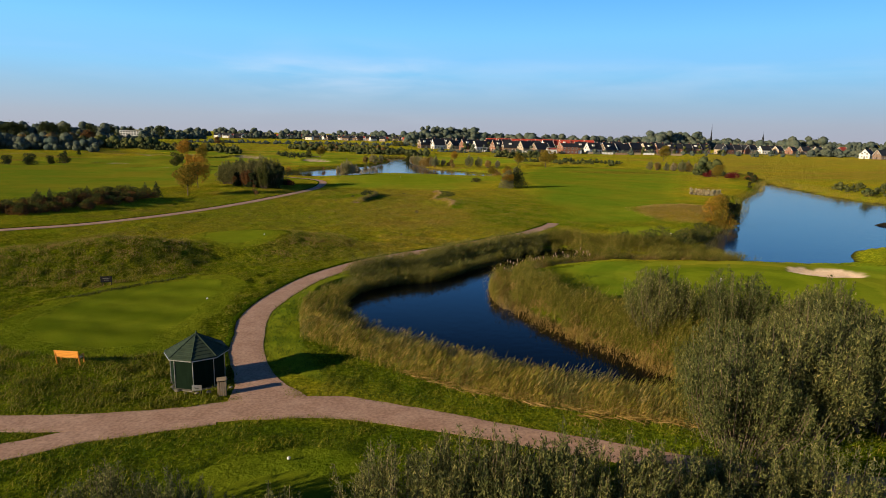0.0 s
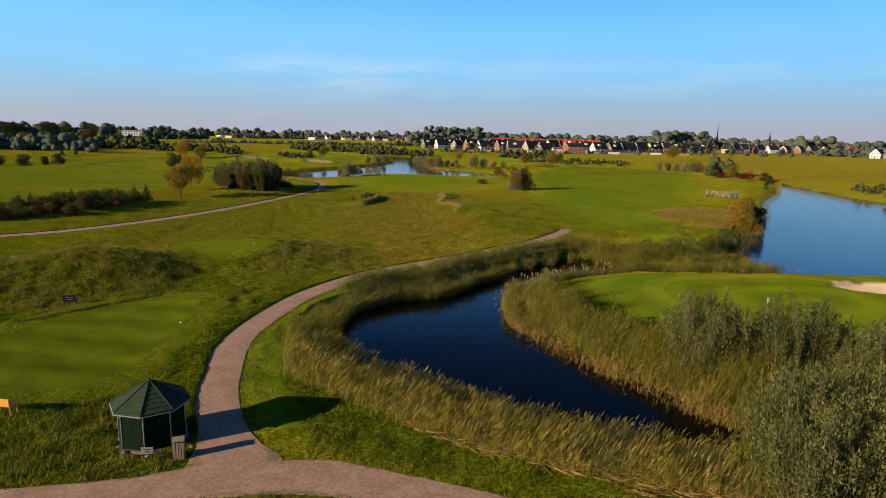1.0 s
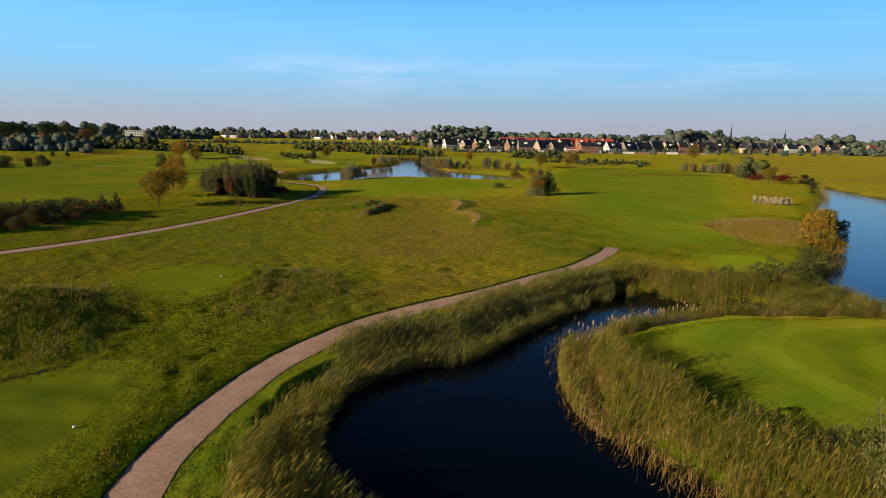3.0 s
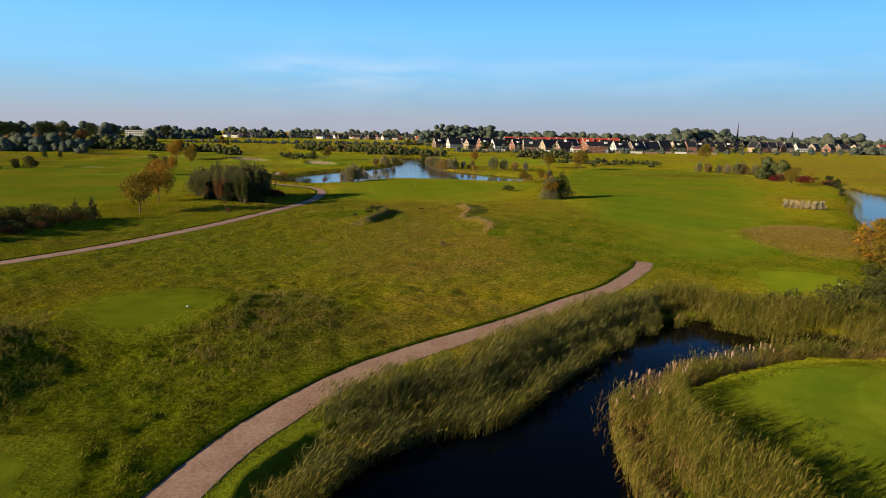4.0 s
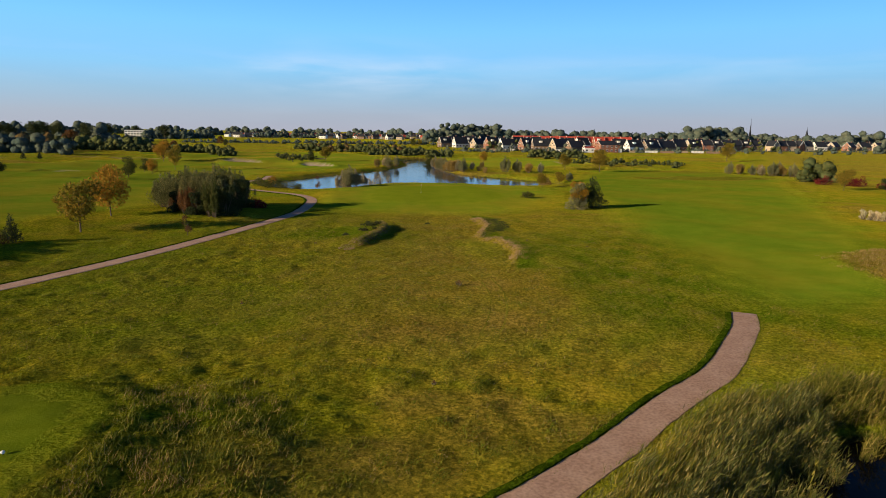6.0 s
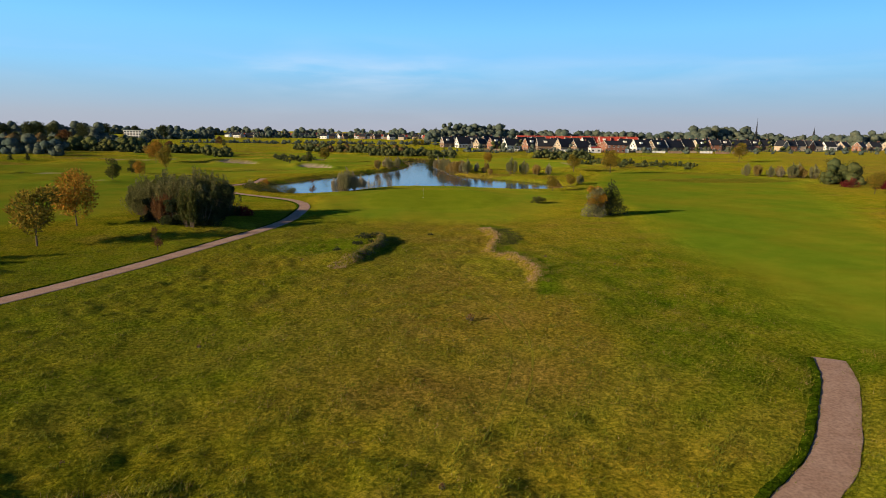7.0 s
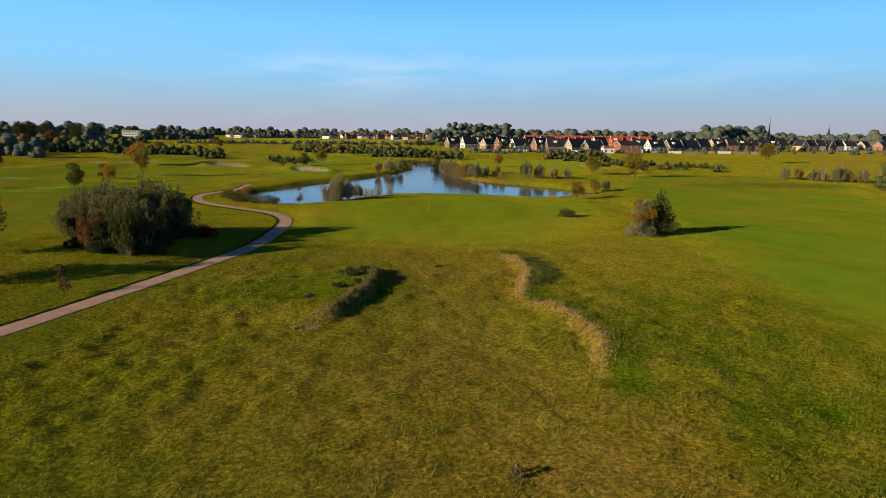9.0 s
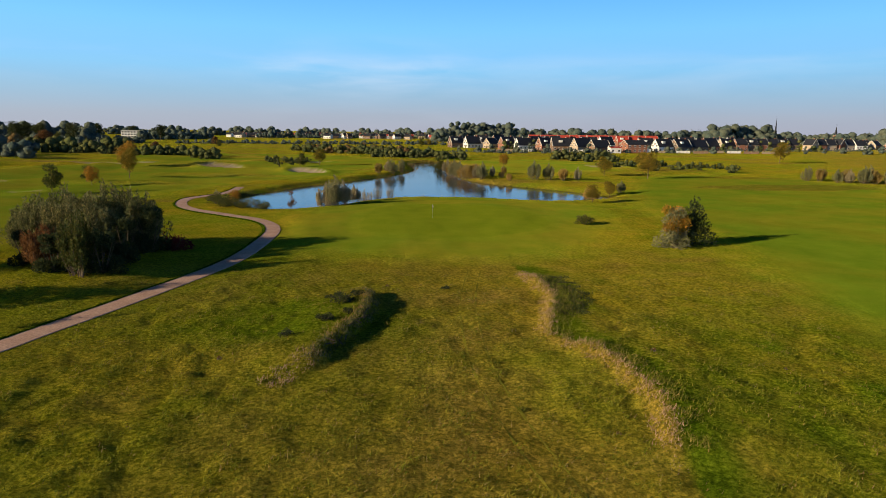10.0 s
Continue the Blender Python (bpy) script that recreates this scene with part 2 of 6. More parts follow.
TUFT = leafy("grass_blade", ((0.0, (0.105, 0.140, 0.010)), (0.5, (0.185, 0.205, 0.014)), (0.85, (0.25, 0.245, 0.020)), (1.0, (0.31, 0.275, 0.038))), 0.35)
LONG = leafy("long_grass_blade", ((0.0, (0.075, 0.100, 0.010)), (0.55, (0.155, 0.170, 0.018)), (0.85, (0.245, 0.225, 0.036)), (1.0, (0.34, 0.275, 0.075))), 0.35)
BLEACHED = leafy("bleached_grass_blade", ((0.0, (0.20, 0.13, 0.07)), (0.5, (0.32, 0.215, 0.125)), (1.0, (0.46, 0.33, 0.21))), 0.25)
HAY = leafy("dry_grass_blade", ((0.0, (0.15, 0.115, 0.02)), (0.5, (0.28, 0.19, 0.058)), (1.0, (0.42, 0.30, 0.12))), 0.3)


# ---- mesh helpers ----
def sheet(name, verts, faces, mat, parent=None, label="", smooth=False):
    """A mesh object from arrays of vertices and of equal-sided faces."""
    verts, faces = np.asarray(verts, np.float32), np.asarray(faces, np.int32)
    me = bpy.data.meshes.new(name)
    me.vertices.add(len(verts))
    me.vertices.foreach_set("co", verts.ravel())
    k = faces.shape[1]
    me.loops.add(faces.size)
    me.loops.foreach_set("vertex_index", faces.ravel())
    me.polygons.add(len(faces))
    me.polygons.foreach_set("loop_start", np.arange(0, faces.size, k, dtype=np.int32))
    me.polygons.foreach_set("use_smooth", np.full(len(faces), smooth))
    me.materials.append(mat)
    me.update(calc_edges=True)
    ob = new(name, me)
    ob.parent = parent
    if label:
        tagged(ob, label)
    return ob


def part(name, bm, mat, parent=None, label="", smooth=False):
    me = bpy.data.meshes.new(name)
    bmesh.ops.recalc_face_normals(bm, faces=bm.faces)
    for f in bm.faces:
        f.smooth = smooth
    bm.to_mesh(me)
    bm.free()
    me.materials.append(mat)
    ob = new(name, me)
    ob.parent = parent
    if label:
        tagged(ob, label)
    return ob


def box(bm, cx, cy, cz, sx, sy, sz, m=None, bevel=0.0):
    made = bmesh.ops.create_cube(bm, size=1.0, matrix=(m or Matrix()) @ Matrix.LocRotScale((cx, cy, cz), None, (sx, sy, sz)))["verts"]
    if bevel:
        es = list({e for v in made for e in v.link_edges})
        bmesh.ops.bevel(bm, geom=es, offset=bevel, segments=1, affect="EDGES")
    return bm


def rod(bm, a, b, r1, r2=None, n=8):
    a, b = Vector(a), Vector(b)
    d = b - a
    m = Matrix.Translation((a + b) / 2) @ d.to_track_quat("Z", "Y").to_matrix().to_4x4()
    bmesh.ops.create_cone(bm, cap_ends=True, segments=n, radius1=r1, radius2=r1 if r2 is None else r2, depth=d.length, matrix=m)
    return bm


def base(name, x, y, z, turn=0.0, scale=1.0):
    e = new(name)
    e.matrix_basis = pose(x, y, z, 0, 0, turn) @ Matrix.Scale(scale, 4)
    return e


# ---- the plan ----
def smooth_loop(pts, per=8, closed=True):
    p = np.array(pts, float)
    out = []
    k = len(p)
    for i in range(k if closed else k - 1):
        ids = [(i - 1) % k, i, (i + 1) % k, (i + 2) % k] if closed else [max(i - 1, 0), i, i + 1, min(i + 2, k - 1)]
        a, b, c, d = p[ids]
        for t in np.linspace(0, 1, per, endpoint=False):
            out.append(0.5 * (2 * b + (c - a) * t + (2 * a - 5 * b + 4 * c - d) * t * t + (3 * b - a - 3 * c + d) * t ** 3))
    if not closed:
        out.append(p[-1])
    return np.array(out)


def inside(P, poly):
    x, y = P[:, 0], P[:, 1]
    c = np.zeros(len(P), bool)
    for (x1, y1), (x2, y2) in zip(poly, np.roll(poly, -1, 0)):
        hit = (y1 > y) != (y2 > y)
        c ^= hit & (x < (x2 - x1) * (y - y1) / (y2 - y1 + 1e-12) + x1)
    return c


def line_gap(P, line, closed=False):
    """Distance of each point from a polyline, and how far along it its foot lies."""
    P = np.asarray(P)
    px, py = np.ascontiguousarray(P[:, 0], np.float32), np.ascontiguousarray(P[:, 1], np.float32)
    best, along, s0 = np.full(len(P), 1e18, np.float32), np.zeros(len(P), np.float32), 0.0
    ends = zip(line, np.roll(line, -1, 0)) if closed else zip(line[:-1], line[1:])
    for a, b in ends:
        dx, dy = float(b[0] - a[0]), float(b[1] - a[1])
        L2 = dx * dx + dy * dy + 1e-9
        x, y = px - np.float32(a[0]), py - np.float32(a[1])
        t = x * np.float32(dx / L2)
        t += y * np.float32(dy / L2)
        np.maximum(t, 0, out=t)
        np.minimum(t, 1, out=t)
        x -= t * np.float32(dx)
        y -= t * np.float32(dy)
        x *= x
        y *= y
        x += y
        L = math.sqrt(L2)
        m = x < best
        np.copyto(best, x, where=m)
        t *= np.float32(L)
        t += np.float32(s0)
        np.copyto(along, t, where=m)
        s0 += L
    return np.sqrt(best).astype(float), along.astype(float)


def signed(P, poly, reach=60.0):
    """Distance from the edge of a closed outline: below zero inside. Points far off get the reach."""
    lo, hi = poly.min(0) - reach, poly.max(0) + reach
    near = ((P > lo) & (P < hi)).all(1)
    out = np.full(len(P), reach)
    if near.any():
        g = line_gap(P[near], poly, True)[0]
        out[near] = np.where(inside(P[near], poly), -g, g)
    return out


def step(a, b, x):
    t = np.clip((x - a) / (b - a), 0, 1)
    return t * t * (3 - 2 * t)


POND = smooth_loop([(-9.2, 49.5), (-8.8, 55.8), (-5.6, 60.3), (-1.4, 62.2), (0.6, 64.8), (4, 69.7), (7.4, 73.6), (10.2, 76.9), (13.6, 79.8), (16.4, 81.2), (18.4, 79.6), (21, 78.2), (27, 77.6), (34, 78),
                    (34, 74.4), (26, 73.2), (19.5, 72.8), (15, 70.8), (10.8, 68.6), (7.8, 66.2), (6.4, 63.6), (5.7, 60), (5.6, 55.5), (6.6, 51.4), (8.9, 47.2), (11.2, 43.4), (14.2, 39), (17.6, 34.8), (16, 32.6), (11, 33.6),
                    (6, 35.6), (1.4, 38.2), (-3.4, 41.8), (-7.4, 45.2)])
LAKE = smooth_loop([(32, 78), (43, 95), (54, 113), (66, 135), (77, 157), (94, 184), (112, 218), (114, 221), (110, 192), (108, 168), (112, 152), (135, 142), (160, 110),
                    (130, 78), (90, 72), (68, 86), (60, 87), (55, 82.5), (51, 76.5), (42, 75), (32.5, 74.5)])
NORTH_LAKE = smooth_loop([(-41, 200), (-54, 211), (-57, 222), (-53.6, 233), (-48, 252), (-39.5, 271), (-31.5, 294), (-28, 322), (-33, 366), (-16, 374), (-13.6, 298),
                          (-5, 267), (9, 252.5), (20, 239.5), (23, 230), (10, 222), (-1, 224), (-15, 225), (-24, 222), (-30, 216), (-35, 206)])
WATER_Z = -1.0
TEE_LOW = smooth_loop([(-30.5, 43), (-28.5, 39.3), (-26, 37.2), (-22, 36.4), (-18.6, 38), (-18.2, 43), (-18.6, 53), (-21, 56.8), (-26, 55.5), (-29.6, 51)])
TEE_HIGH = smooth_loop([(-29.6, 73), (-30.2, 78), (-26.6, 80.6), (-22.1, 79.4), (-20.2, 75.2), (-21.4, 70.6), (-25.4, 68.8)])
BANK = smooth_loop([(-60, 52), (-48, 63), (-41.6, 68.2), (-36.6, 73.2), (-31.2, 72.6), (-27.2, 67), (-25.2, 62.5), (-25, 58.8), (-28.4, 55), (-32, 51.6), (-42, 45), (-58, 42)])
HUMMOCK = smooth_loop([(-20.4, 80.4), (-17.2, 84), (-12.6, 79.5), (-11.8, 73), (-13.8, 67.4), (-17, 64.6), (-20, 66.4), (-19.2, 72)])
TEE_NEAR = smooth_loop([(-9.5, 22), (-6.5, 24.3), (-3.5, 23.2), (-4, 19), (-9, 18.5)])
TEE_EAST = smooth_loop([(25.5, 88.5), (26, 92), (28.5, 97.3), (33, 98.2), (37, 95.4), (35, 91), (30, 87)])
ISLE = smooth_loop([(9.8, 61.5), (10.8, 65.2), (14, 67.3), (18, 69.3), (26, 70.6), (36, 71), (47, 71.5), (58, 67), (70, 50), (60, 34), (40, 33), (24, 40), (16.5, 46.5), (12.2, 51), (10.8, 56)])
ISLE_GREEN = smooth_loop([(20.5, 60), (23.5, 65), (32, 67), (40, 63), (39, 54), (30, 49), (23, 52)])
PIN_GREEN = smooth_loop([(-24, 178), (-20, 170), (-8, 168), (2, 175), (5, 187), (-2, 198), (-14, 202), (-23, 196)])
APRON = smooth_loop([(-34, 172), (-26, 160), (-8, 156), (8, 166), (14, 186), (14, 214), (-10, 220), (-28, 212), (-34, 196)])
FAIR_EAST = smooth_loop([(22, 104), (21, 125), (21, 150), (25, 176), (24, 205), (34, 250), (52, 292), (88, 292), (98, 262), (84, 222), (66, 176), (57, 148), (46, 126), (34, 106)])
FAIR_WEST = smooth_loop([(-62, 158), (-72, 130), (-90, 122), (-130, 150), (-165, 230), (-150, 330), (-70, 350), (-45, 330), (-55, 280), (-70, 240), (-75, 200)])
FAIR_NORTH = smooth_loop([(-70, 300), (-60, 262), (-46, 285), (-42, 330), (-60, 400), (-140, 420), (-180, 380)])
FAIR_FAR = smooth_loop([(-6, 310), (30, 300), (60, 330), (50, 380), (10, 390), (-10, 370)])
ISLET = smooth_loop([(80, 113), (84, 117), (92, 117), (94, 112), (88, 109.5)])
MAIN_PATH = smooth_loop([(-40, 27.2), (-30, 27.3), (-21, 27.4), (-16.5, 27.8), (-13, 28.5), (-9.4, 29.6), (-5.4, 29.9), (-2.3, 29.25), (0.6, 28.35), (4.7, 27.0), (7.7, 26.0), (12, 24.6), (20, 23.2), (40, 21)], 10, False)
LOW_PATH = smooth_loop([(-34, 19), (-26, 22), (-19.1, 24.8), (-16.4, 26.5), (-13.4, 27.7), (-11, 28.6)], 10, False)
FORK = smooth_loop([(-9.0, 30.0), (-10.9, 34), (-12.5, 37.6), (-13.4, 41.2), (-14.2, 44.4), (-14.4, 48.6), (-13.8, 53.4), (-12.75, 58), (-10.85, 62.6), (-8.4, 66.8), (-5.7, 70), (-3.1, 72.7), (-0.35, 75.35),
                    (3.2, 79.15), (6.9, 83.5), (11, 87.8), (14.4, 93.1), (16.7, 97.1), (18.15, 100.7)], 10, False)
WEST_PATH = smooth_loop([(-86, 62), (-70, 72), (-59.8, 82), (-52.4, 88.5), (-45.6, 100), (-41.4, 111), (-38.4, 121.5), (-36.1, 132), (-34.1, 142), (-32.4, 153), (-32.7, 163), (-34.6, 175), (-39.0, 182.9),
                          (-46.6, 188.6), (-54.8, 194.6), (-60, 201.5), (-62.8, 211), (-60, 222), (-62, 236)], 10, False)
SAND = [(41.6, 65.4, 4.8, 2.8, 22), (34.2, 42.4, 3.6, 2.0, 25), (-101, 214, 5.5, 2.6, 0), (-97, 311, 12, 4.0, -38), (-60, 289, 8, 4, -40), (-74, 356, 6, 3, 0), (-28, 362, 10, 4, 0),
        (72, 352, 10, 4, 10), (46, 344, 8, 3, 0), (-150, 330, 26, 3, 12), (118, 262, 12, 2.2, 15), (-210, 310, 22, 2.5, 20), (-128, 240, 5, 2, 0)]
# humps: x, y, long and short radius, turn, height
HUMPS = [(-42, 60, 10, 6.5, 30, 1.8), (-32.4, 64.2, 6.0, 6.2, 30, 1.8), (-25.3, 74.6, 8.5, 8.5, 0, 0.7), (-16, 75, 6.5, 7.5, 0, 0.8),
         (6, 108, 14, 14, 0, 0.4), (-8, 102, 12, 16, 0, 0.5), (-13, 188, 20, 20, 0, 1.1), (46, 117, 9, 10, -30, 1.5), (28, 58, 14, 10, 10, 0.5), (-48, 150, 14, 10, 0, 0.9),
         (-63, 108, 13, 8, 50, 1.4), (-70, 140, 14, 10, 0, 0.7), (40, 306, 18, 8, 20, 1.2), (-64, 296, 14, 7, -30, 1.0), (-100, 318, 18, 8, -30, 1.0),
         (88, 113, 6, 3.5, 0, 1.5)]


def wave(P, s, seed):
    r = np.random.RandomState(seed)
    out = np.zeros(len(P))
    for k in range(9):
        a, f = r.uniform(0, 6.283), r.uniform(0.5, 1.8) / s
        out += np.sin((P[:, 0] * math.cos(a) + P[:, 1] * math.sin(a)) * f * 6.283 + r.uniform(0, 6.283))
    return out / 4.5


KNOLL_RIM = smooth_loop([(-18.0, 123.4), (-17.2, 125.6), (-16.5, 128.6), (-16.0, 131), (-15.5, 133.5), (-15.3, 136.4), (-15.6, 139.6), (-16.6, 142.8)], 6, False)
BANK_RIM = smooth_loop([(1.2, 114.6), (1.5, 117.2), (1.9, 119.6), (1.9, 122.4), (1.5, 124.8), (0.9, 127.2), (-0.2, 129.6), (-1.9, 132.2), (-1.5, 136.2), (-0.7, 142.4), (-1.4, 146.6), (-2.6, 152.4)], 6, False)


def relief(P):
    """Where tussocks stand up: the rough, not the tees, greens, fairways and paths."""
    k = step(175, 130, P[:, 1])
    for poly, w in ((TEE_LOW, 0.8), (TEE_HIGH, 0.8), (ISLE, 1.0), (TEE_NEAR, 0.8), (TEE_EAST, 0.8), (FAIR_EAST, 6.0)):
        k = k * step(-0.1, w, signed(P, poly, 8))
    return k


def lumps(P, size, seed):
    """Smooth random swells between minus one and one, with no repeat."""
    q_ = P / size
    i_ = np.floor(q_)
    f_ = q_ - i_
    f_ = f_ * f_ * (3 - 2 * f_)

    def height(dx, dy):
        v = np.sin((i_[:, 0] + dx) * 127.1 + (i_[:, 1] + dy) * 311.7 + seed * 74.7) * 43758.5453
        return v - np.floor(v)

    lo_ = height(0, 0) * (1 - f_[:, 0]) + height(1, 0) * f_[:, 0]
    hi_ = height(0, 1) * (1 - f_[:, 0]) + height(1, 1) * f_[:, 0]
    return 2 * (lo_ * (1 - f_[:, 1]) + hi_ * f_[:, 1]) - 1


def tussock(P):
    """Matted hummocks of the rough, drawn out across the wind."""
    Q_ = np.column_stack([P[:, 0] * 0.95 + P[:, 1] * 0.3, P[:, 1] * 0.8 - P[:, 0] * 0.25])
    return 0.6 * lumps(Q_, 0.95, 6) + 0.35 * lumps(Q_ @ np.array([[0.8, 0.6], [-0.6, 0.8]]), 0.6, 7) + 0.3 * lumps(Q_, 2.4, 8)


def side_gap(P, line):
    """Distance from an open line, above zero on its left hand, and the share of the way along it."""
    g, along = line_gap(P, line)
    seg = np.linalg.norm(np.diff(line, axis=0), axis=1)
    s = np.concatenate([[0], np.cumsum(seg)])
    i = np.clip(np.searchsorted(s, along) - 1, 0, len(seg) - 1)
    d = line[i + 1] - line[i]
    cr = d[:, 0] * (P[:, 1] - line[i][:, 1]) - d[:, 1] * (P[:, 0] - line[i][:, 0])
    return np.where(cr >= 0, g, -g), along / s[-1]


def lay(P):
    """Height of the ground at points (n, 2)."""
    P = np.asarray(P, float)
    z = 0.12 * wave(P, 26, 3) + 0.05 * wave(P, 7, 4)
    z += 0.3 * step(300, 430, P[:, 1])
    z += 0.4 * wave(P, 30, 7) * step(185, 235, P[:, 1]) * step(-52, -75, P[:, 0]) * step(520, 420, P[:, 1])
    z += 0.045 * wave(P, 2.6, 5) * step(150, 90, P[:, 1])
    near = (np.abs(P[:, 0]) < 62) & (P[:, 1] > 14) & (P[:, 1] < 175)
    if near.any():
        z[near] += (0.15 + 0.04 * step(-4, -16, P[near][:, 0])) * relief(P[near]) * tussock(P[near]) * (0.85 + 0.5 * lumps(P[near], 14, 13))
    for poly, h, w in ((TEE_LOW, 0.14, 2.6), (TEE_HIGH, 0.42, 3.2)):
        z += h * step(w, -0.1, signed(P, poly, 8))
    for x, y, a, b, turn, h in HUMPS:
        c, s = math.cos(radians(turn)), math.sin(radians(turn))
        u, v = (P[:, 0] - x) * c + (P[:, 1] - y) * s, -(P[:, 0] - x) * s + (P[:, 1] - y) * c
        z += h * np.exp(-((u / a) ** 2 + (v / b) ** 2) ** 1.3)
    near = (np.abs(P[:, 0] + 8) < 28) & (np.abs(P[:, 1] - 134) < 36)
    if near.any():
        g, u = side_gap(P[near], KNOLL_RIM)
        ends = step(0.0, 0.25, u) * step(1.0, 0.9, u)
        z[near] += 0.75 * ends * np.where(g > 0, np.exp(-(g / 5.0) ** 2), step(-1.0 - 0.5 * wave(P[near], 2.5, 75), 0.2, g))
        g, u = side_gap(P[near], BANK_RIM)
        ends = step(0.0, 0.1, u) * step(1.0, 0.85, u) * (1 - 0.75 * np.exp(-((u - 0.46) / 0.05) ** 2))
        face = 0.9 + 0.5 * wave(P[near], 2.6, 76)
        z[near] += ends * np.where(g < 0, 0.5 * np.exp(-(g / 9.0) ** 2), 0.5 * step(face, 0.0, g)) + 0.08 * ends * np.exp(-(g / 0.5) ** 2)
    for line in (MAIN_PATH, LOW_PATH, FORK):
        near = (np.abs(P[:, 0]) < 45) & (P[:, 1] < 110)
        g = np.full(len(P), 99.0)
        if near.any():
            g[near] = line_gap(P[near], line)[0]
        z = z * (0.35 + 0.65 * step(1.2, 4.0, g))
    for pool in (POND, LAKE, NORTH_LAKE):
        g = signed(P, pool, 40)
        bank = 2.7 if pool is POND else 4.5
        z = np.where(g < bank, z * step(-0.5, bank, g) + (WATER_Z - 0.02) * (1 - step(0.0, bank, g)) ** 1.6 - 1.2 * step(0.0, -3.0, g), z)
    g = signed(P, ISLET, 20)
    z = np.where(g < 2, np.maximum(z, WATER_Z + 0.7 * step(0.5, -1.5, g) - 0.2), z)
    for line in (MAIN_PATH, LOW_PATH, FORK):
        near = (np.abs(P[:, 0]) < 45) & (P[:, 1] < 110)
        if near.any():
            w = step(1.1, 1.9, line_gap(P[near], line)[0] - (0.9 if line is FORK else 0.0) * np.exp(-((P[near][:, 1] - 30.6) / 2.6) ** 2))
            z[near] = z[near] * w - 0.09 * (1 - w)
    near = (np.abs(P[:, 0] + 60) < 40) & (P[:, 1] < 245)
    if near.any():
        w = step(1.2, 5.0, line_gap(P[near], WEST_PATH)[0])
        z[near] = z[near] * w - 0.02 * (1 - w)
    for x, y, a, b, turn in SAND:
        c, s = math.cos(radians(turn)), math.sin(radians(turn))
        u, v = (P[:, 0] - x) * c + (P[:, 1] - y) * s, -(P[:, 0] - x) * s + (P[:, 1] - y) * c
        z -= (0.45 if y < 100 else 0.8) * step(1.15, 0.7, np.hypot(u / a, v / b))
        z += (0.0 if y < 100 else 0.55) * np.exp(-((np.hypot(u / a, v / b) - 1.35) / 0.25) ** 2)
    return z


def top(x, y):
    return float(lay(np.array([[x, y]]))[0])


def span(*runs):
    """Grid lines: runs of (from, to, step at start, step at end)."""
    out = [runs[0][0]]
    for a, b, s0, s1 in runs:
        while out[-1] < b - 1e-6:
            out.append(min(b, out[-1] + s0 + (s1 - s0) * (out[-1] - a) / (b - a)))
    return np.array(out)


gx = span((-3000, -700, 250, 60), (-700, -200, 40, 5), (-200, -45, 4, 0.6), (-45, -30, 0.55, 0.36), (-30, 28, 0.36, 0.36), (28, 45, 0.36, 0.6), (45, 200, 0.6, 4), (200, 800, 5, 40), (800, 3000, 60, 250))
gy = span((-600, -20, 80, 3), (-20, 15, 3, 0.5), (15, 34, 0.45, 0.36), (34, 140, 0.36, 0.36), (140, 240, 0.4, 1.3), (240, 430, 1.3, 4), (430, 900, 5, 30), (900, 4500, 40, 300))
GX, GY = np.meshgrid(gx, gy)
P = np.stack([GX.ravel(), GY.ravel()], 1)
Z = lay(P)
nx, ny = len(gx), len(gy)
q = (np.arange(ny - 1)[:, None] * nx + np.arange(nx - 1)[None, :]).ravel()
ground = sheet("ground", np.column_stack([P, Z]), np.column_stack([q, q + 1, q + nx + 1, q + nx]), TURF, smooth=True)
tagged(ground, "rolling golf course turf with mown and rough grass", "ground", kind="structure")


def soft_in(P, poly, w=0.5):
    return step(w, -w, signed(P, poly, 12))


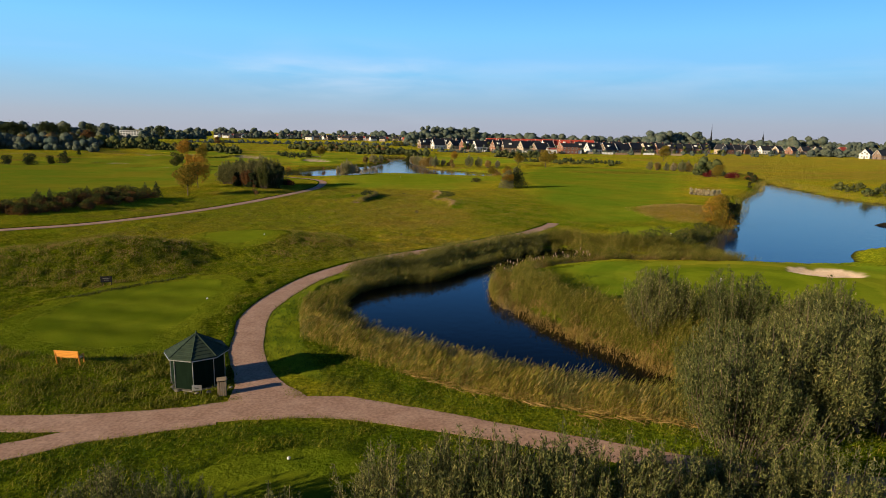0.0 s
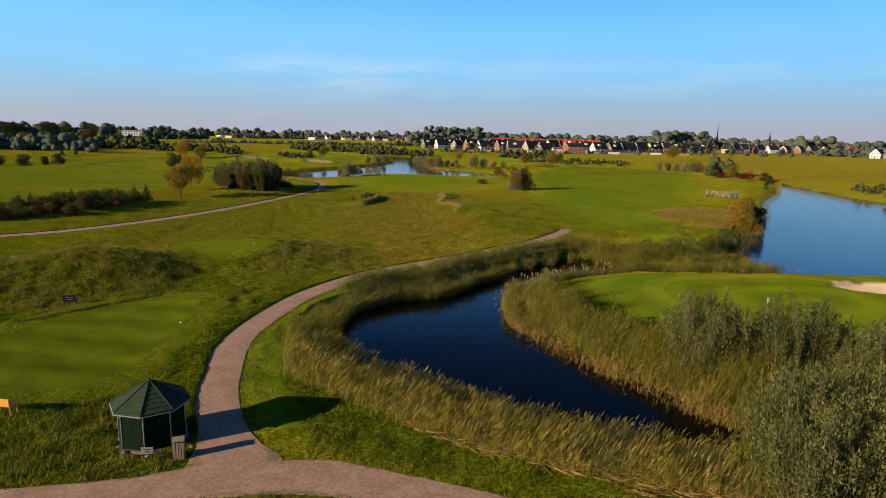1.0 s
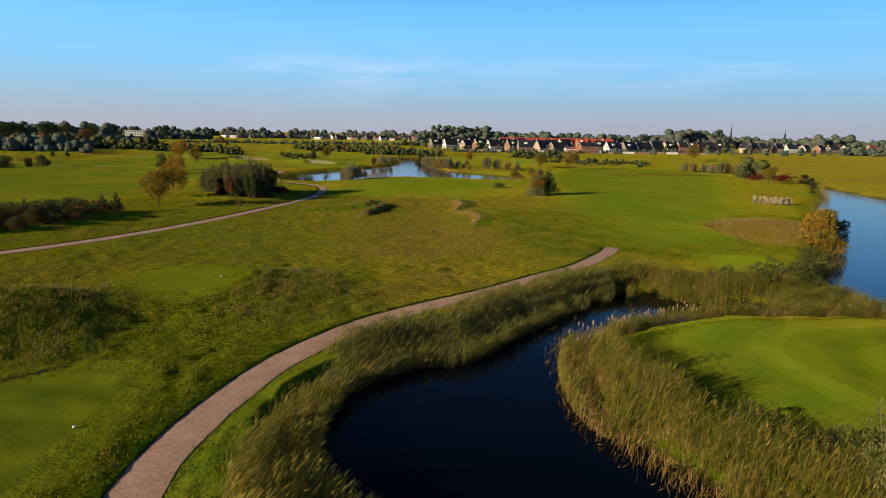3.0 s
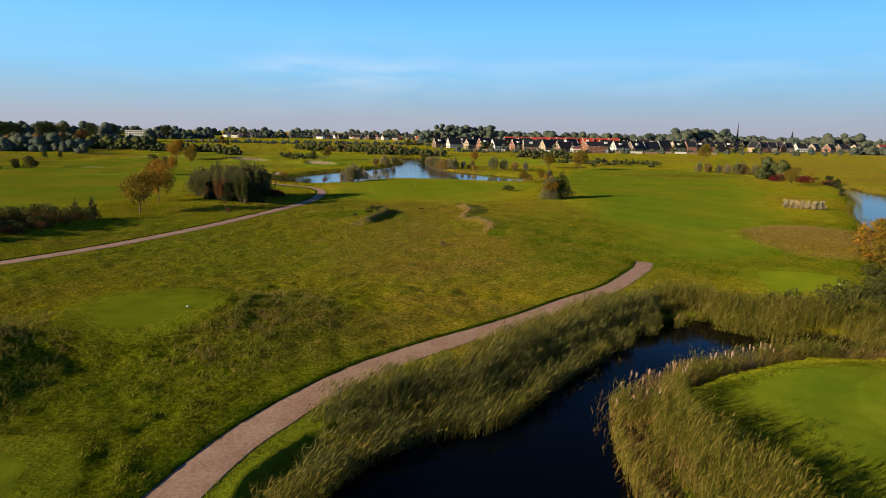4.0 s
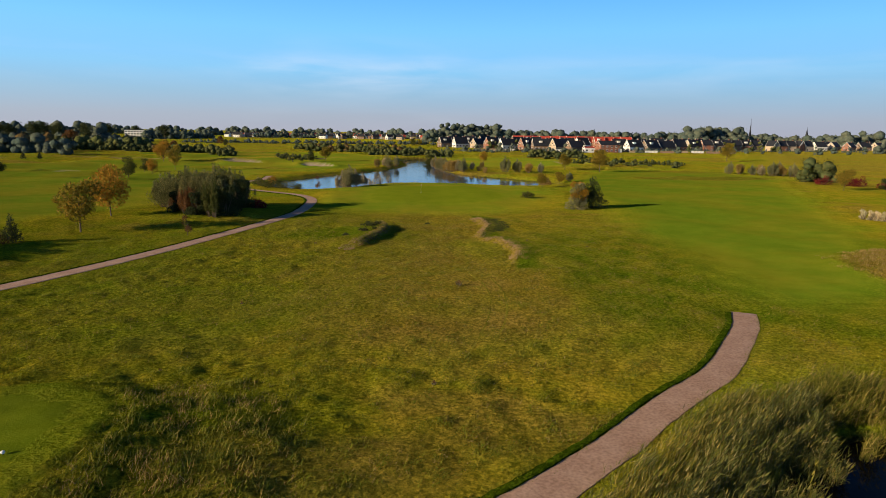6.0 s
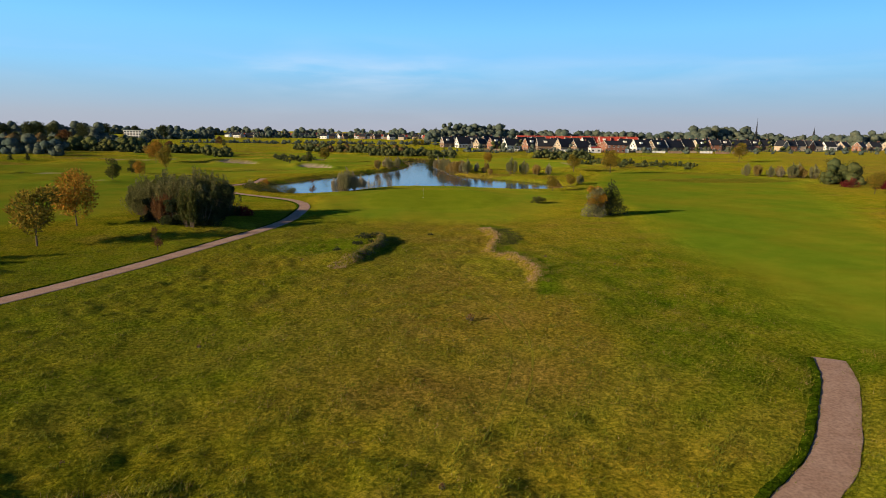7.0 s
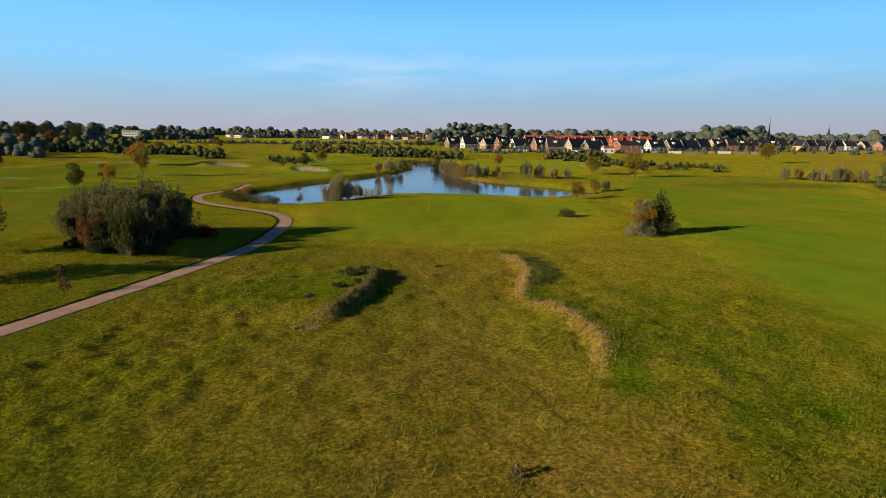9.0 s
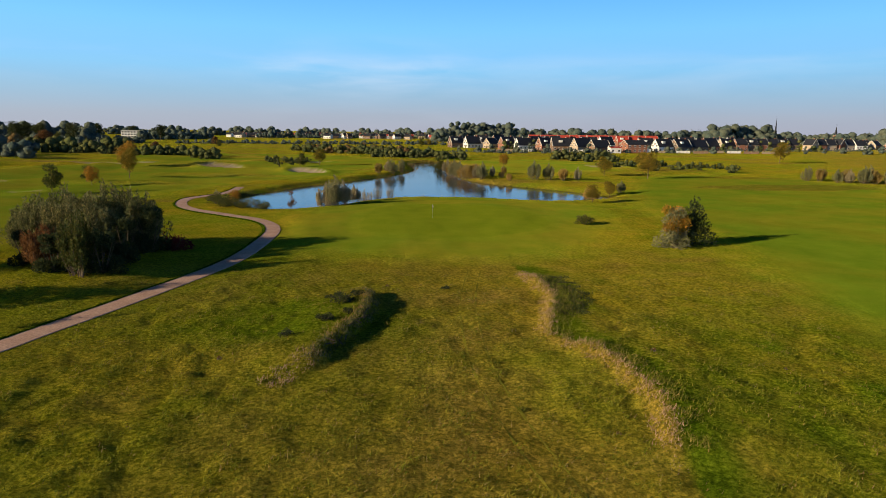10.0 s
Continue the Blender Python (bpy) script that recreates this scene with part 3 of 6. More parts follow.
def covers(P):
    """Shares of ground cover at points: mown, dry, sand; fine green, stripe, mud."""
    jig = P + np.column_stack([wave(P, 3, 8), wave(P, 3, 9)]) * 0.25
    mown = np.zeros(len(P))
    for poly in (ISLE, FAIR_EAST, FAIR_WEST, FAIR_NORTH, FAIR_FAR, APRON):
        mown = np.maximum(mown, soft_in(jig, poly, 5.0 if poly is not ISLE else 0.6))
    fine = np.zeros(len(P))
    for poly in (TEE_LOW, TEE_HIGH, TEE_NEAR, TEE_EAST, ISLE_GREEN, PIN_GREEN):
        fine = np.maximum(fine, soft_in(jig, poly, 0.45))
    mown = np.maximum(mown, fine)
    gap = line_gap(P, FORK)[0]
    verge = step(4.2, 3.2, gap) * (signed(P, POND, 30) < 9) * (P[:, 1] < 62) * (side_gap(P, FORK)[0] < 0)
    mown = np.maximum(mown, 0.8 * verge)
    dry = step(0.25, 0.9, wave(P, 34, 21) * 0.6 + wave(P, 9, 22) * 0.45 + 0.8 * step(17, 6, np.hypot((P[:, 0] + 8.5) * 1.25, (P[:, 1] - 104) * 0.8)) + 0.25 * step(75, 30, np.hypot(P[:, 0] + 6, P[:, 1] - 112))) * 0.7
    dry = np.maximum(dry, 0.9 * step(9, 5, np.hypot((P[:, 0] - 43) * 0.85, (P[:, 1] - 112) * 0.75)))
    far_field = step(20, 60, P[:, 0] - 0.45 * (P[:, 1] - 120)) * step(215, 240, P[:, 1])
    dry = np.maximum(dry, np.clip(0.72 + 0.5 * wave(P * np.array([0.3, 1.7]), 34, 24), 0, 1) * far_field)
    mown = np.maximum(mown, 0.2 * far_field)
    # strips of seeded rough between the far fairways
    strips = step(0.25, 0.75, wave(P * np.array([0.45, 1.3]), 46, 25)) * step(205, 250, P[:, 1])
    dry = np.maximum(dry, 0.75 * strips)
    mown = mown * (1 - 0.7 * strips)
    dry = np.maximum(dry, (0.62 + 0.28 * wave(P, 14, 26)) * step(80, 92, P[:, 1]) * step(172, 160, P[:, 1]) * step(-46, -34, P[:, 0]) * step(26, 18, P[:, 0]) * (0.45 + 0.75 * np.exp(-((P[:, 0] + 7 + 0.1 * (P[:, 1] - 110)) / 9) ** 2)))
    hay_patch = step(1.15, 0.8, np.hypot((jig[:, 0] - 43.5) / 7.5, (jig[:, 1] - 115) / 11))
    mown = mown * (1 - hay_patch)
    dry *= 1 - 0.75 * mown
    near = (np.abs(P[:, 0]) < 12) & (np.abs(P[:, 1] - 133) < 26)
    if near.any():
        g, u = side_gap(P[near], BANK_RIM)
        dry[near] = np.maximum(dry[near], 0.9 * step(1.6, 0.5, g) * step(-0.6, 0.0, g) * step(0.0, 0.05, u) * step(1.0, 0.95, u))
    dry = np.maximum(dry, hay_patch)
    sand = np.zeros(len(P))
    mud = np.zeros(len(P))
    for x, y, a, b, turn in SAND:
        c, s = math.cos(radians(turn)), math.sin(radians(turn))
        u, v = (jig[:, 0] - x) * c + (jig[:, 1] - y) * s, -(jig[:, 0] - x) * s + (jig[:, 1] - y) * c
        sand = np.maximum(sand, step(1.05, 0.92, np.hypot(u / a, v / b)) * (1.0 if y < 100 else 0.85))
        if y > 100:
            mud = np.maximum(mud, 0.42 * step(1.0, 0.8, np.hypot(u / a, v / b)))
    for pool in (POND, LAKE, NORTH_LAKE):
        mud = np.maximum(mud, step(0.9, -0.3, signed(P, pool, 8)))
    stripe = 0.5 + 0.5 * np.sin(P[:, 1] * 6.283 / 4.2 + P[:, 0] * 0.25) * (0.5 * fine) * (signed(P, TEE_LOW, 8) < 0)
    bands = np.sin(np.hypot(P[:, 0] + 60, P[:, 1] - 60) * 6.283 / 11)
    stripe = np.where(fine > 0.05, stripe, 0.5 + 0.15 * step(-58, -75, P[:, 0]) * step(120, 150, P[:, 1]) + 0.03 * bands * mown - 0.46 * soft_in(jig, FAIR_EAST, 5.0) - 0.15 * soft_in(jig, APRON, 5.0))
    rings = 0.15 * np.sin(signed(P, ISLE_GREEN, 12) * 6.283 / 5.0)
    stripe = np.where(inside(P, ISLE), 0.07 + rings + 0.1 * (fine > 0.5), stripe)
    return mown, dry, sand, fine, stripe, mud


def damp(P):
    """Where the rough stays lush: behind the eroded bank, and round the pond."""
    a = step(0, 5, P[:, 0] - 3.2 + 1.5 * wave(P, 9, 41)) * step(88, 98, P[:, 1]) * step(150, 128, P[:, 1]) * (0.65 + 0.35 * wave(P, 6, 42))
    b = step(10, 6, signed(P, POND, 14)) * step(70, 62, P[:, 1]) * 0.8
    b = np.maximum(b, 0.9 * step(31, 27, P[:, 1]))
    c = step(6, 0, np.hypot((P[:, 0] + 20) * 0.7, P[:, 1] - 134) - 3) * 0.85
    c = np.maximum(c, (0.3 + 0.4 * step(80, 62, P[:, 1])) * step(-4, -16, P[:, 0] + 3 * wave(P, 16, 43)) * step(190, 150, P[:, 1]))
    near = (np.abs(P[:, 0]) < 12) & (np.abs(P[:, 1] - 133) < 26)
    if near.any():
        g, u = side_gap(P[near], BANK_RIM)
        c[near] = np.maximum(c[near], step(-4.5 + 1.5 * wave(P[near], 3, 77), -1.0, g) * step(0.3, -0.5, g))
    return np.clip(np.maximum(np.maximum(a, b), c), 0, 1) * (1 - step(1.25, 0.85, np.hypot((P[:, 0] - 43.5) / 7.5, (P[:, 1] - 115) / 11)))


def unmown(P):
    """Dense dark tussocks: the bank west of the tee, the hummock east of it, and the grass round the gazebo."""
    x, y = P[:, 0] + 0.6 * wave(P, 5, 44), P[:, 1] + 0.6 * wave(P, 5, 45)
    jig = np.column_stack([x, y])
    out = np.maximum(soft_in(jig, BANK, 0.7), 0.85 * soft_in(jig, HUMMOCK, 1.2))
    out = np.maximum(out, 0.6 * step(2.6, 1.2, signed(jig, TEE_HIGH, 8)))
    out = np.maximum(out, 0.6 * step(-9, -13, x) * step(36.5, 33, y) * step(27, 29, y))
    out = np.maximum(out, 0.9 * step(6.5, 4.5, line_gap(P, FORK)[0]) * step(-10, -13, x) * step(64, 56, y))
    return np.maximum(out, 0.38 * step(-12, -16, x) * step(84, 68, y))


mown, dry, sand, fine, stripe, mud = covers(P)
for name, cols in (("cover", (mown, dry, sand, damp(P))), ("cover_b", (fine, stripe, mud, unmown(P) * (1 - mown)))):
    att = ground.data.attributes.new(name, "FLOAT_COLOR", "POINT")
    att.data.foreach_set("color", np.column_stack(cols).astype(np.float32).ravel())


def pool(name, poly, label, mat):
    c = poly.mean(0)
    d = poly - np.roll(poly, 1, 0)
    nrm = np.column_stack([d[:, 1], -d[:, 0]])
    nrm /= np.linalg.norm(nrm, axis=1)[:, None] + 1e-9
    if inside(poly[:1] + nrm[:1] * 0.3, poly)[0]:
        nrm = -nrm
    ring = poly + nrm * 0.5
    bm = bmesh.new()
    bm.faces.new([bm.verts.new((x, y, WATER_Z)) for x, y in ring])
    bmesh.ops.triangulate(bm, faces=bm.faces[:])
    ob = part(name, bm, mat)
    for f in ob.data.polygons:
        if f.normal.z < 0:
            f.flip()
    return tagged(ob, label, "water", kind="structure")


pool("water", POND, "dark still water of a reed-fringed pond", WATER)
pool("water", LAKE, "blue lake water reflecting the clear sky", LAKE_WATER)
pool("water", NORTH_LAKE, "calm blue lake water between willows", NORTH_WATER)


def path_width(x, width):
    """The cart path widens at the junction."""
    return np.interp(x, [-22, -15, -9, -5, -2, 3, 8], [1.6, 1.9, 2.5, 2.6, 2.2, 1.8, 1.8]) if width is None else np.full(len(x), width) * np.interp(x, [-6, 2, 10, 14], [1.04, 0.92, 0.92, 0.9])


def ribbon(name, line, width, lift, label):
    """A low-crowned gravel path with worn, wavering edges."""
    seg = np.linalg.norm(np.diff(line, axis=0), axis=1)
    s = np.concatenate([[0], np.cumsum(seg)])
    u = np.arange(0, s[-1], 0.35)
    c = np.column_stack([np.interp(u, s, line[:, k]) for k in (0, 1)])
    t = np.gradient(c, axis=0)
    t /= np.linalg.norm(t, axis=1)[:, None]
    nrm = np.column_stack([-t[:, 1], t[:, 0]])
    rows = []
    wl_, wr_ = [path_width(c[:, 0], width) / 2 + 0.05 * wave(np.column_stack([u, u * 0 + k]), 3, 30 + k) + 0.02 * wave(np.column_stack([u, u * 0 + k]), 0.9, 33 + k) for k in (1, 2)]
    if line is FORK:
        flare = 1 + 0.9 * np.exp(-(u / 2.4) ** 2)
        wl_, wr_ = wl_ * flare, wr_ * flare
    for k, f in enumerate((-1.12, -1.0, -0.5, 0, 0.5, 1.0, 1.12)):
        w = np.where(f < 0, wl_, wr_)
        xy = c + nrm * (w * f)[:, None]
        z = lay(xy) + lift + (0.012 if abs(f) < 0.6 else 0.0) - (0.25 if abs(f) > 1.05 else 0)
        rows.append(np.column_stack([xy, z]))
    V = np.stack(rows, 1).reshape(-1, 3)
    k = len(rows)
    i = (np.arange(len(u) - 1)[:, None] * k + np.arange(k - 1)[None, :]).ravel()
    ob = sheet(name, V, np.column_stack([i, i + k, i + k + 1, i + 1]), PATH)
    return tagged(ob, label, "path", kind="structure")


ribbon("path", MAIN_PATH, None, 0.035, "pinkish gravel cart path across the turf")
ribbon("path", LOW_PATH, 1.55, 0.028, "pinkish gravel side path joining the cart path")
ribbon("path", FORK, 2.05, 0.042, "curving pinkish gravel path beside the reeds")
ribbon("path", WEST_PATH, 1.9, 0.05, "narrow gravel path winding towards the lake")


def turf_lip(line, width, name="turf_edge"):
    """Cut edges where the turf stands proud of the sunken gravel."""
    seg = np.concatenate([[0], np.cumsum(np.linalg.norm(np.diff(line, axis=0), axis=1))])
    u = np.arange(4.2 if line is FORK else 0.6, seg[-1] - 0.3, 0.3)
    c = np.column_stack([np.interp(u, seg, line[:, k]) for k in (0, 1)])
    t = np.gradient(c, axis=0)
    t /= np.linalg.norm(t, axis=1)[:, None]
    nrm = np.column_stack([-t[:, 1], t[:, 0]])
    others = [o for o in (MAIN_PATH, LOW_PATH, FORK) if o is not line]
    for side_ in (1,):
        half = path_width(c[:, 0], width) / 2 + 0.04 * wave(np.column_stack([u, u * 0 + side_]), 2.4, 36) + 0.03 * wave(np.column_stack([u, u * 0 + side_]), 0.8, 37)
        rows = []
        for out_, up in ((0.0, -0.1), (0.03, 0.11), (0.2, 0.12), (0.6, -0.06)):
            xy = c + nrm * (side_ * (half + out_))[:, None]
            base_ = lay(c + nrm * (side_ * half)[:, None]) if out_ < 0.3 else lay(xy)
            rows.append(np.column_stack([xy, base_ + up + (0.03 * wave(np.column_stack([u, u * 0 + out_]), 0.9, 38) if 0 < up else 0)]))
        V = np.stack(rows, 1).reshape(-1, 3)
        free_ = (line_gap(rows[1][:, :2], others[0])[0] > 1.9) & (line_gap(rows[1][:, :2], others[1])[0] > 1.9)
        i = (np.arange(len(u) - 1)[:, None] * 4 + np.arange(3)[None, :])[free_[:-1] & free_[1:]].ravel()
        if len(i):
            tagged(sheet(name, V, np.column_stack([i, i + 4, i + 5, i + 1]), TURF), "raised cut turf edge beside the gravel", "turf edge", kind="structure")


turf_lip(FORK, 2.05), turf_lip(WEST_PATH, 1.9)


# faint wheel tracks worn into the rough
TRACK_SOIL = plain("worn_track_turf", (0.175, 0.165, 0.014), (0.25, 0.215, 0.026), 1.6, 1.0, 0.6, dist=0.05, spec=0.0)
for route in (smooth_loop([(-3.5, 88), (-1.6, 97), (-1.8, 105), (-4.2, 115), (-6.6, 126), (-7.6, 140), (-7, 152)], 8, False),):
    leg = np.linalg.norm(np.diff(route, axis=0), axis=1)
    far = np.concatenate([[0], np.cumsum(leg)])
    u = np.arange(0, far[-1], 0.4)
    c = np.column_stack([np.interp(u, far, route[:, k]) for k in (0, 1)])
    t = np.gradient(c, axis=0)
    t /= np.linalg.norm(t, axis=1)[:, None]
    nrm = np.column_stack([-t[:, 1], t[:, 0]])
    for wheel in (-0.62, 0.62):
        half = 0.05 + 0.04 * wave(np.column_stack([u, u * 0 + wheel]), 2.2, 91)
        rows = []
        for f in (-1, 1):
            xy = c + nrm * (wheel + f * half)[:, None]
            rows.append(np.column_stack([xy, lay(xy) + 0.008]))
        V = np.stack(rows, 1).reshape(-1, 3)
        i = np.arange(len(u) - 1) * 2
        tagged(sheet("wheel_track", V, np.column_stack([i, i + 2, i + 3, i + 1]), TRACK_SOIL), "faint worn wheel track through the rough grass", "track", kind="structure")


# ---- plants ----
def unit(v):
    return v / (np.linalg.norm(v, axis=1)[:, None] + 1e-9)


def diamonds(C, D, L, W, rng):
    """Leaf and blade shapes: from C along D, L long and W wide at the foot."""
    S = unit(np.cross(D, rng.normal(size=C.shape)))
    L, W = np.broadcast_to(L, len(C))[:, None], np.broadcast_to(W, len(C))[:, None]
    V = np.stack([C + S * W / 2, C - S * W / 2, C + D * L], 1).reshape(-1, 3)
    return V, np.arange(len(V)).reshape(-1, 3)


def join(*sets):
    V, F, k = [], [], 0
    for v, f in sets:
        V.append(v), F.append(f + k)
        k += len(v)
    return np.concatenate(V), np.concatenate(F)


def blob_leaves(blobs, n, size, rng, up=0.3, out=0.6):
    B = np.array(blobs, float)
    share = B[:, 3] ** 2
    pick = rng.choice(len(B), n, p=share / share.sum())
    d = unit(rng.normal(size=(n, 3)))
    r = B[pick, 3] * rng.uniform(0.25, 1.0, n) ** 0.45
    C = B[pick, :3] + d * r[:, None] * np.array([1, 1, 0.85])
    D = unit(d * out + rng.normal(size=(n, 3)) * 0.7 + np.array([0, 0, up]))
    L = size * rng.uniform(0.6, 1.4, n)
    return diamonds(C, D, L, L * 0.55, rng)


def crown_blobs(h0, h1, r, n, rng, lean=0.0):
    """Clumps that fill an uneven egg between two heights."""
    out = []
    for k in range(n):
        t = rng.uniform(0, 1)
        rr = r * math.sqrt(max(0.05, 1 - (2 * t - 0.85) ** 2 / 1.4)) * rng.uniform(0.35, 0.95)
        a = rng.uniform(0, 6.283)
        out.append((rr * math.cos(a) * 0.75, rr * math.sin(a) * 0.75, h0 + (h1 - h0) * t, r * rng.uniform(0.26, 0.5)))
    return out


def limbs(h, r, n, rng, trunk_r=0.12, fork=0.3):
    bm = bmesh.new()
    rod(bm, (0, 0, -0.25), (0.05 * h * rng.uniform(-1, 1) * 0.3, 0, h * fork), trunk_r, trunk_r * 0.75, 8)
    rod(bm, (0, 0, h * fork * 0.95), (0.02 * h, 0.02 * h, h * 0.85), trunk_r * 0.72, trunk_r * 0.15, 6)
    for k in range(n):
        a, z = k * 2.4 + rng.uniform(0, 1), h * rng.uniform(fork * 0.8, 0.6)
        rod(bm, (0, 0, z), (r * 0.75 * math.cos(a), r * 0.75 * math.sin(a), z + h * rng.uniform(0.12, 0.3)), trunk_r * 0.4, trunk_r * 0.08, 5)
    return bm


def make_tree(name, h, r, leaf_mat, n, leaf, seed, label, category="tree", fork=0.3, blobs=16, trunk_r=0.12, low=0.28):
    rng = np.random.RandomState(seed)
    e = new(name)
    part("trunk", limbs(h, r, 6, rng, trunk_r, fork), BARK, e)
    v, f = blob_leaves(crown_blobs(h * low, h * 0.93, r, blobs, rng), n, leaf, rng)
    sheet("crown", v, f, leaf_mat, e)
    return tagged(e, label, category)


def make_shrub(name, h, r, leaf_mat, n, leaf, seed, label, category="shrub", blobs=14, second=None, squash=1.0):
    rng = np.random.RandomState(seed)
    e = new(name)
    bm = bmesh.new()
    for k in range(7):
        a = k * 0.9 + rng.uniform(0, 0.6)
        rod(bm, (0.1 * math.cos(a), 0.1 * math.sin(a), -0.2), (r * 0.6 * math.cos(a), r * 0.6 * squash * math.sin(a), h * rng.uniform(0.45, 0.75)), 0.06, 0.015, 5)
    tagged(part("branchwork", bm, BARK, e), kind="stuff")
    bl = []
    for k in range(blobs):
        a, t = rng.uniform(0, 6.283), rng.uniform(0, 1)
        rr = r * rng.uniform(0.1, 0.8) * (1 - 0.45 * t)
        br = min(r, h) * rng.uniform(0.22, 0.42)
        bl.append((rr * math.cos(a), rr * squash * math.sin(a), max(br * 0.5, t * (h - br * 0.9)), br))
    half = int(len(bl) * 0.6) if second else len(bl)
    v, f = blob_leaves(bl[:half], int(n * half / len(bl)), leaf, rng, 0.5)
    sheet("crown", v, f, leaf_mat, e)
    if second:
        v, f = blob_leaves(bl[half:], n - int(n * half / len(bl)), leaf, rng, 0.5)
        sheet("crown", v, f, second, e)
    return tagged(e, label, category)


def make_willow(name, h, r, n_stems, per, seed, label, leaf=0.16, mat=None, category="willow", spread=1.0, jitter=0.11):
    """Many upright whippy stems, each set with narrow leaves that point up and out."""
    rng = np.random.RandomState(seed)
    e = new(name)
    bm = bmesh.new()
    C, D = [], []
    leaders = []
    for k in range(max(11, n_stems // 13)):
        a, q = k * 2.4 + rng.uniform(-0.5, 0.5), math.sqrt((k + rng.uniform(0.2, 0.8)) / max(11, n_stems // 13))
        leaders.append((r * q * math.cos(a), r * q * math.sin(a), q, rng.uniform(0.8, 1.04)))
    for k in range(n_stems):
        lx, ly, lq, lh = leaders[k % len(leaders)]
        drop = abs(rng.normal()) * 0.5
        tip = np.array([lx + rng.normal() * jitter * r * (1 + drop), ly + rng.normal() * jitter * r * (1 + drop), h * (1.0 - 0.4 * lq ** 2) * lh * (1.0 - 0.34 * drop)])
        foot = np.array([tip[0] * 0.5, tip[1] * 0.5, 0.0])
        if k % 2 == 0:
            mid = foot * 0.5 + tip * 0.5 + np.array([tip[0], tip[1], 0]) * 0.12
            rod(bm, (*foot[:2], -0.2), mid, 0.035, 0.02, 4)
            rod(bm, mid, tip, 0.02, 0.006, 3)
        t = rng.uniform(0.16, 1.0, per) ** 0.75
        bow = np.sin(t * math.pi)[:, None] * np.array([tip[0], tip[1], 0]) * 0.16
        c = foot + (tip - foot) * t[:, None] + bow + rng.normal(size=(per, 3)) * np.array([0.17, 0.17, 0.12]) * spread * (1.25 - t)[:, None]
        d = unit(unit((tip - foot)[None])[0] * 0.9 + rng.normal(size=(per, 3)) * 0.5)
        C.append(c), D.append(d)
    C, D = np.concatenate(C), np.concatenate(D)
    C[:, 2] = np.maximum(C[:, 2], 0.05)
    tagged(part("branchwork", bm, BARK, e), kind="stuff")
    L = leaf * rng.uniform(0.7, 1.5, len(C))
    v, f = diamonds(C, D, L, L * 0.36, rng)
    sheet("crown", v, f, mat or WILLOW, e)
    return tagged(e, label, category)


def plant(proto, x, y, s=1.0, turn=0.0, sz=None, label=""):
    """Sets a copy of a plant on the ground."""
    m = pose(x, y, top(x, y) - 0.03, 0, 0, turn) @ Matrix.Diagonal((s, s, s if sz is None else sz, 1))
    ob = copy_thing(proto, m)
    if label:
        tagged(ob, label)
    return ob


def settle(proto, x, y, s=1.0, turn=0.0, sz=None):
    """Sets the plant itself on the ground."""
    proto.matrix_basis = pose(x, y, top(x, y) - 0.03, 0, 0, turn) @ Matrix.Diagonal((s, s, s if sz is None else sz, 1))
    return proto


def make_cone(name, h, r, leaf_mat, n, leaf, seed, label):
    rng = np.random.RandomState(seed)
    e = new(name)
    part("trunk", rod(bmesh.new(), (0, 0, -0.2), (0, 0, h * 0.9), 0.07, 0.02, 6), BARK, e)
    bl = []
    for k in range(15):
        t, a = k / 14, k * 2.4
        rr = r * (1 - 0.85 * t)
        bl.append((0.45 * rr * math.cos(a), 0.45 * rr * math.sin(a), h * (0.1 + 0.85 * t), max(rr * 0.7, 0.12)))
    v, f = blob_leaves(bl, n, leaf, rng, 0.7)
    sheet("crown", v, f, leaf_mat, e)
    return tagged(e, label, "conifer")


# near willows beside the isle and in front of the cart path
will_a = make_willow("willow", 5.2, 2.3, 190, 125, 11, "grey-green bushy willow beside the reeds", 0.125, spread=1.3, jitter=0.17)
will_b = make_willow("willow", 5.1, 2.4, 200, 120, 12, "grey-green bushy willow with silvery leaves", 0.125, spread=1.3, jitter=0.17)
will_c = make_willow("willow", 4.9, 2.2, 190, 125, 13, "dense grey-green willow thicket above the path", 0.125, spread=1.3, jitter=0.17)
settle(will_a, 16.0, 43.8, 1.08), settle(will_b, 20.6, 41.6, 1.08), settle(will_c, 25.4, 39.2, 1.1)
for k, (wx, wy, ws) in enumerate([(15.4, 31.0, 1.08), (17.4, 33.6, 1.0), (13.8, 26.6, 1.0), (17.4, 28.0, 1.1), (20.6, 31.0, 1.1), (21.6, 28.4, 1.1), (24.5, 33.5, 1.0),
                                  (26.0, 29.4, 1.05), (23.0, 37.0, 0.9)]):
    plant((will_a, will_b, will_c)[k % 3], wx, wy, ws, k * 71)
for k, (wx, wy, ws) in enumerate([(-1.0, 18.2, 0.80), (1.2, 18.4, 0.88), (3.4, 18.4, 0.90), (5.6, 18.4, 0.86), (8.0, 18.6, 0.80), (10.6, 19.4, 0.76),
                                  (-8.6, 17.6, 0.62), (-11.0, 18.0, 0.64), (-5.4, 17.4, 0.56), (13.2, 19.0, 0.8)]):
    plant((will_b, will_c, will_a)[k % 3], wx, wy, ws, k * 53 + 20)

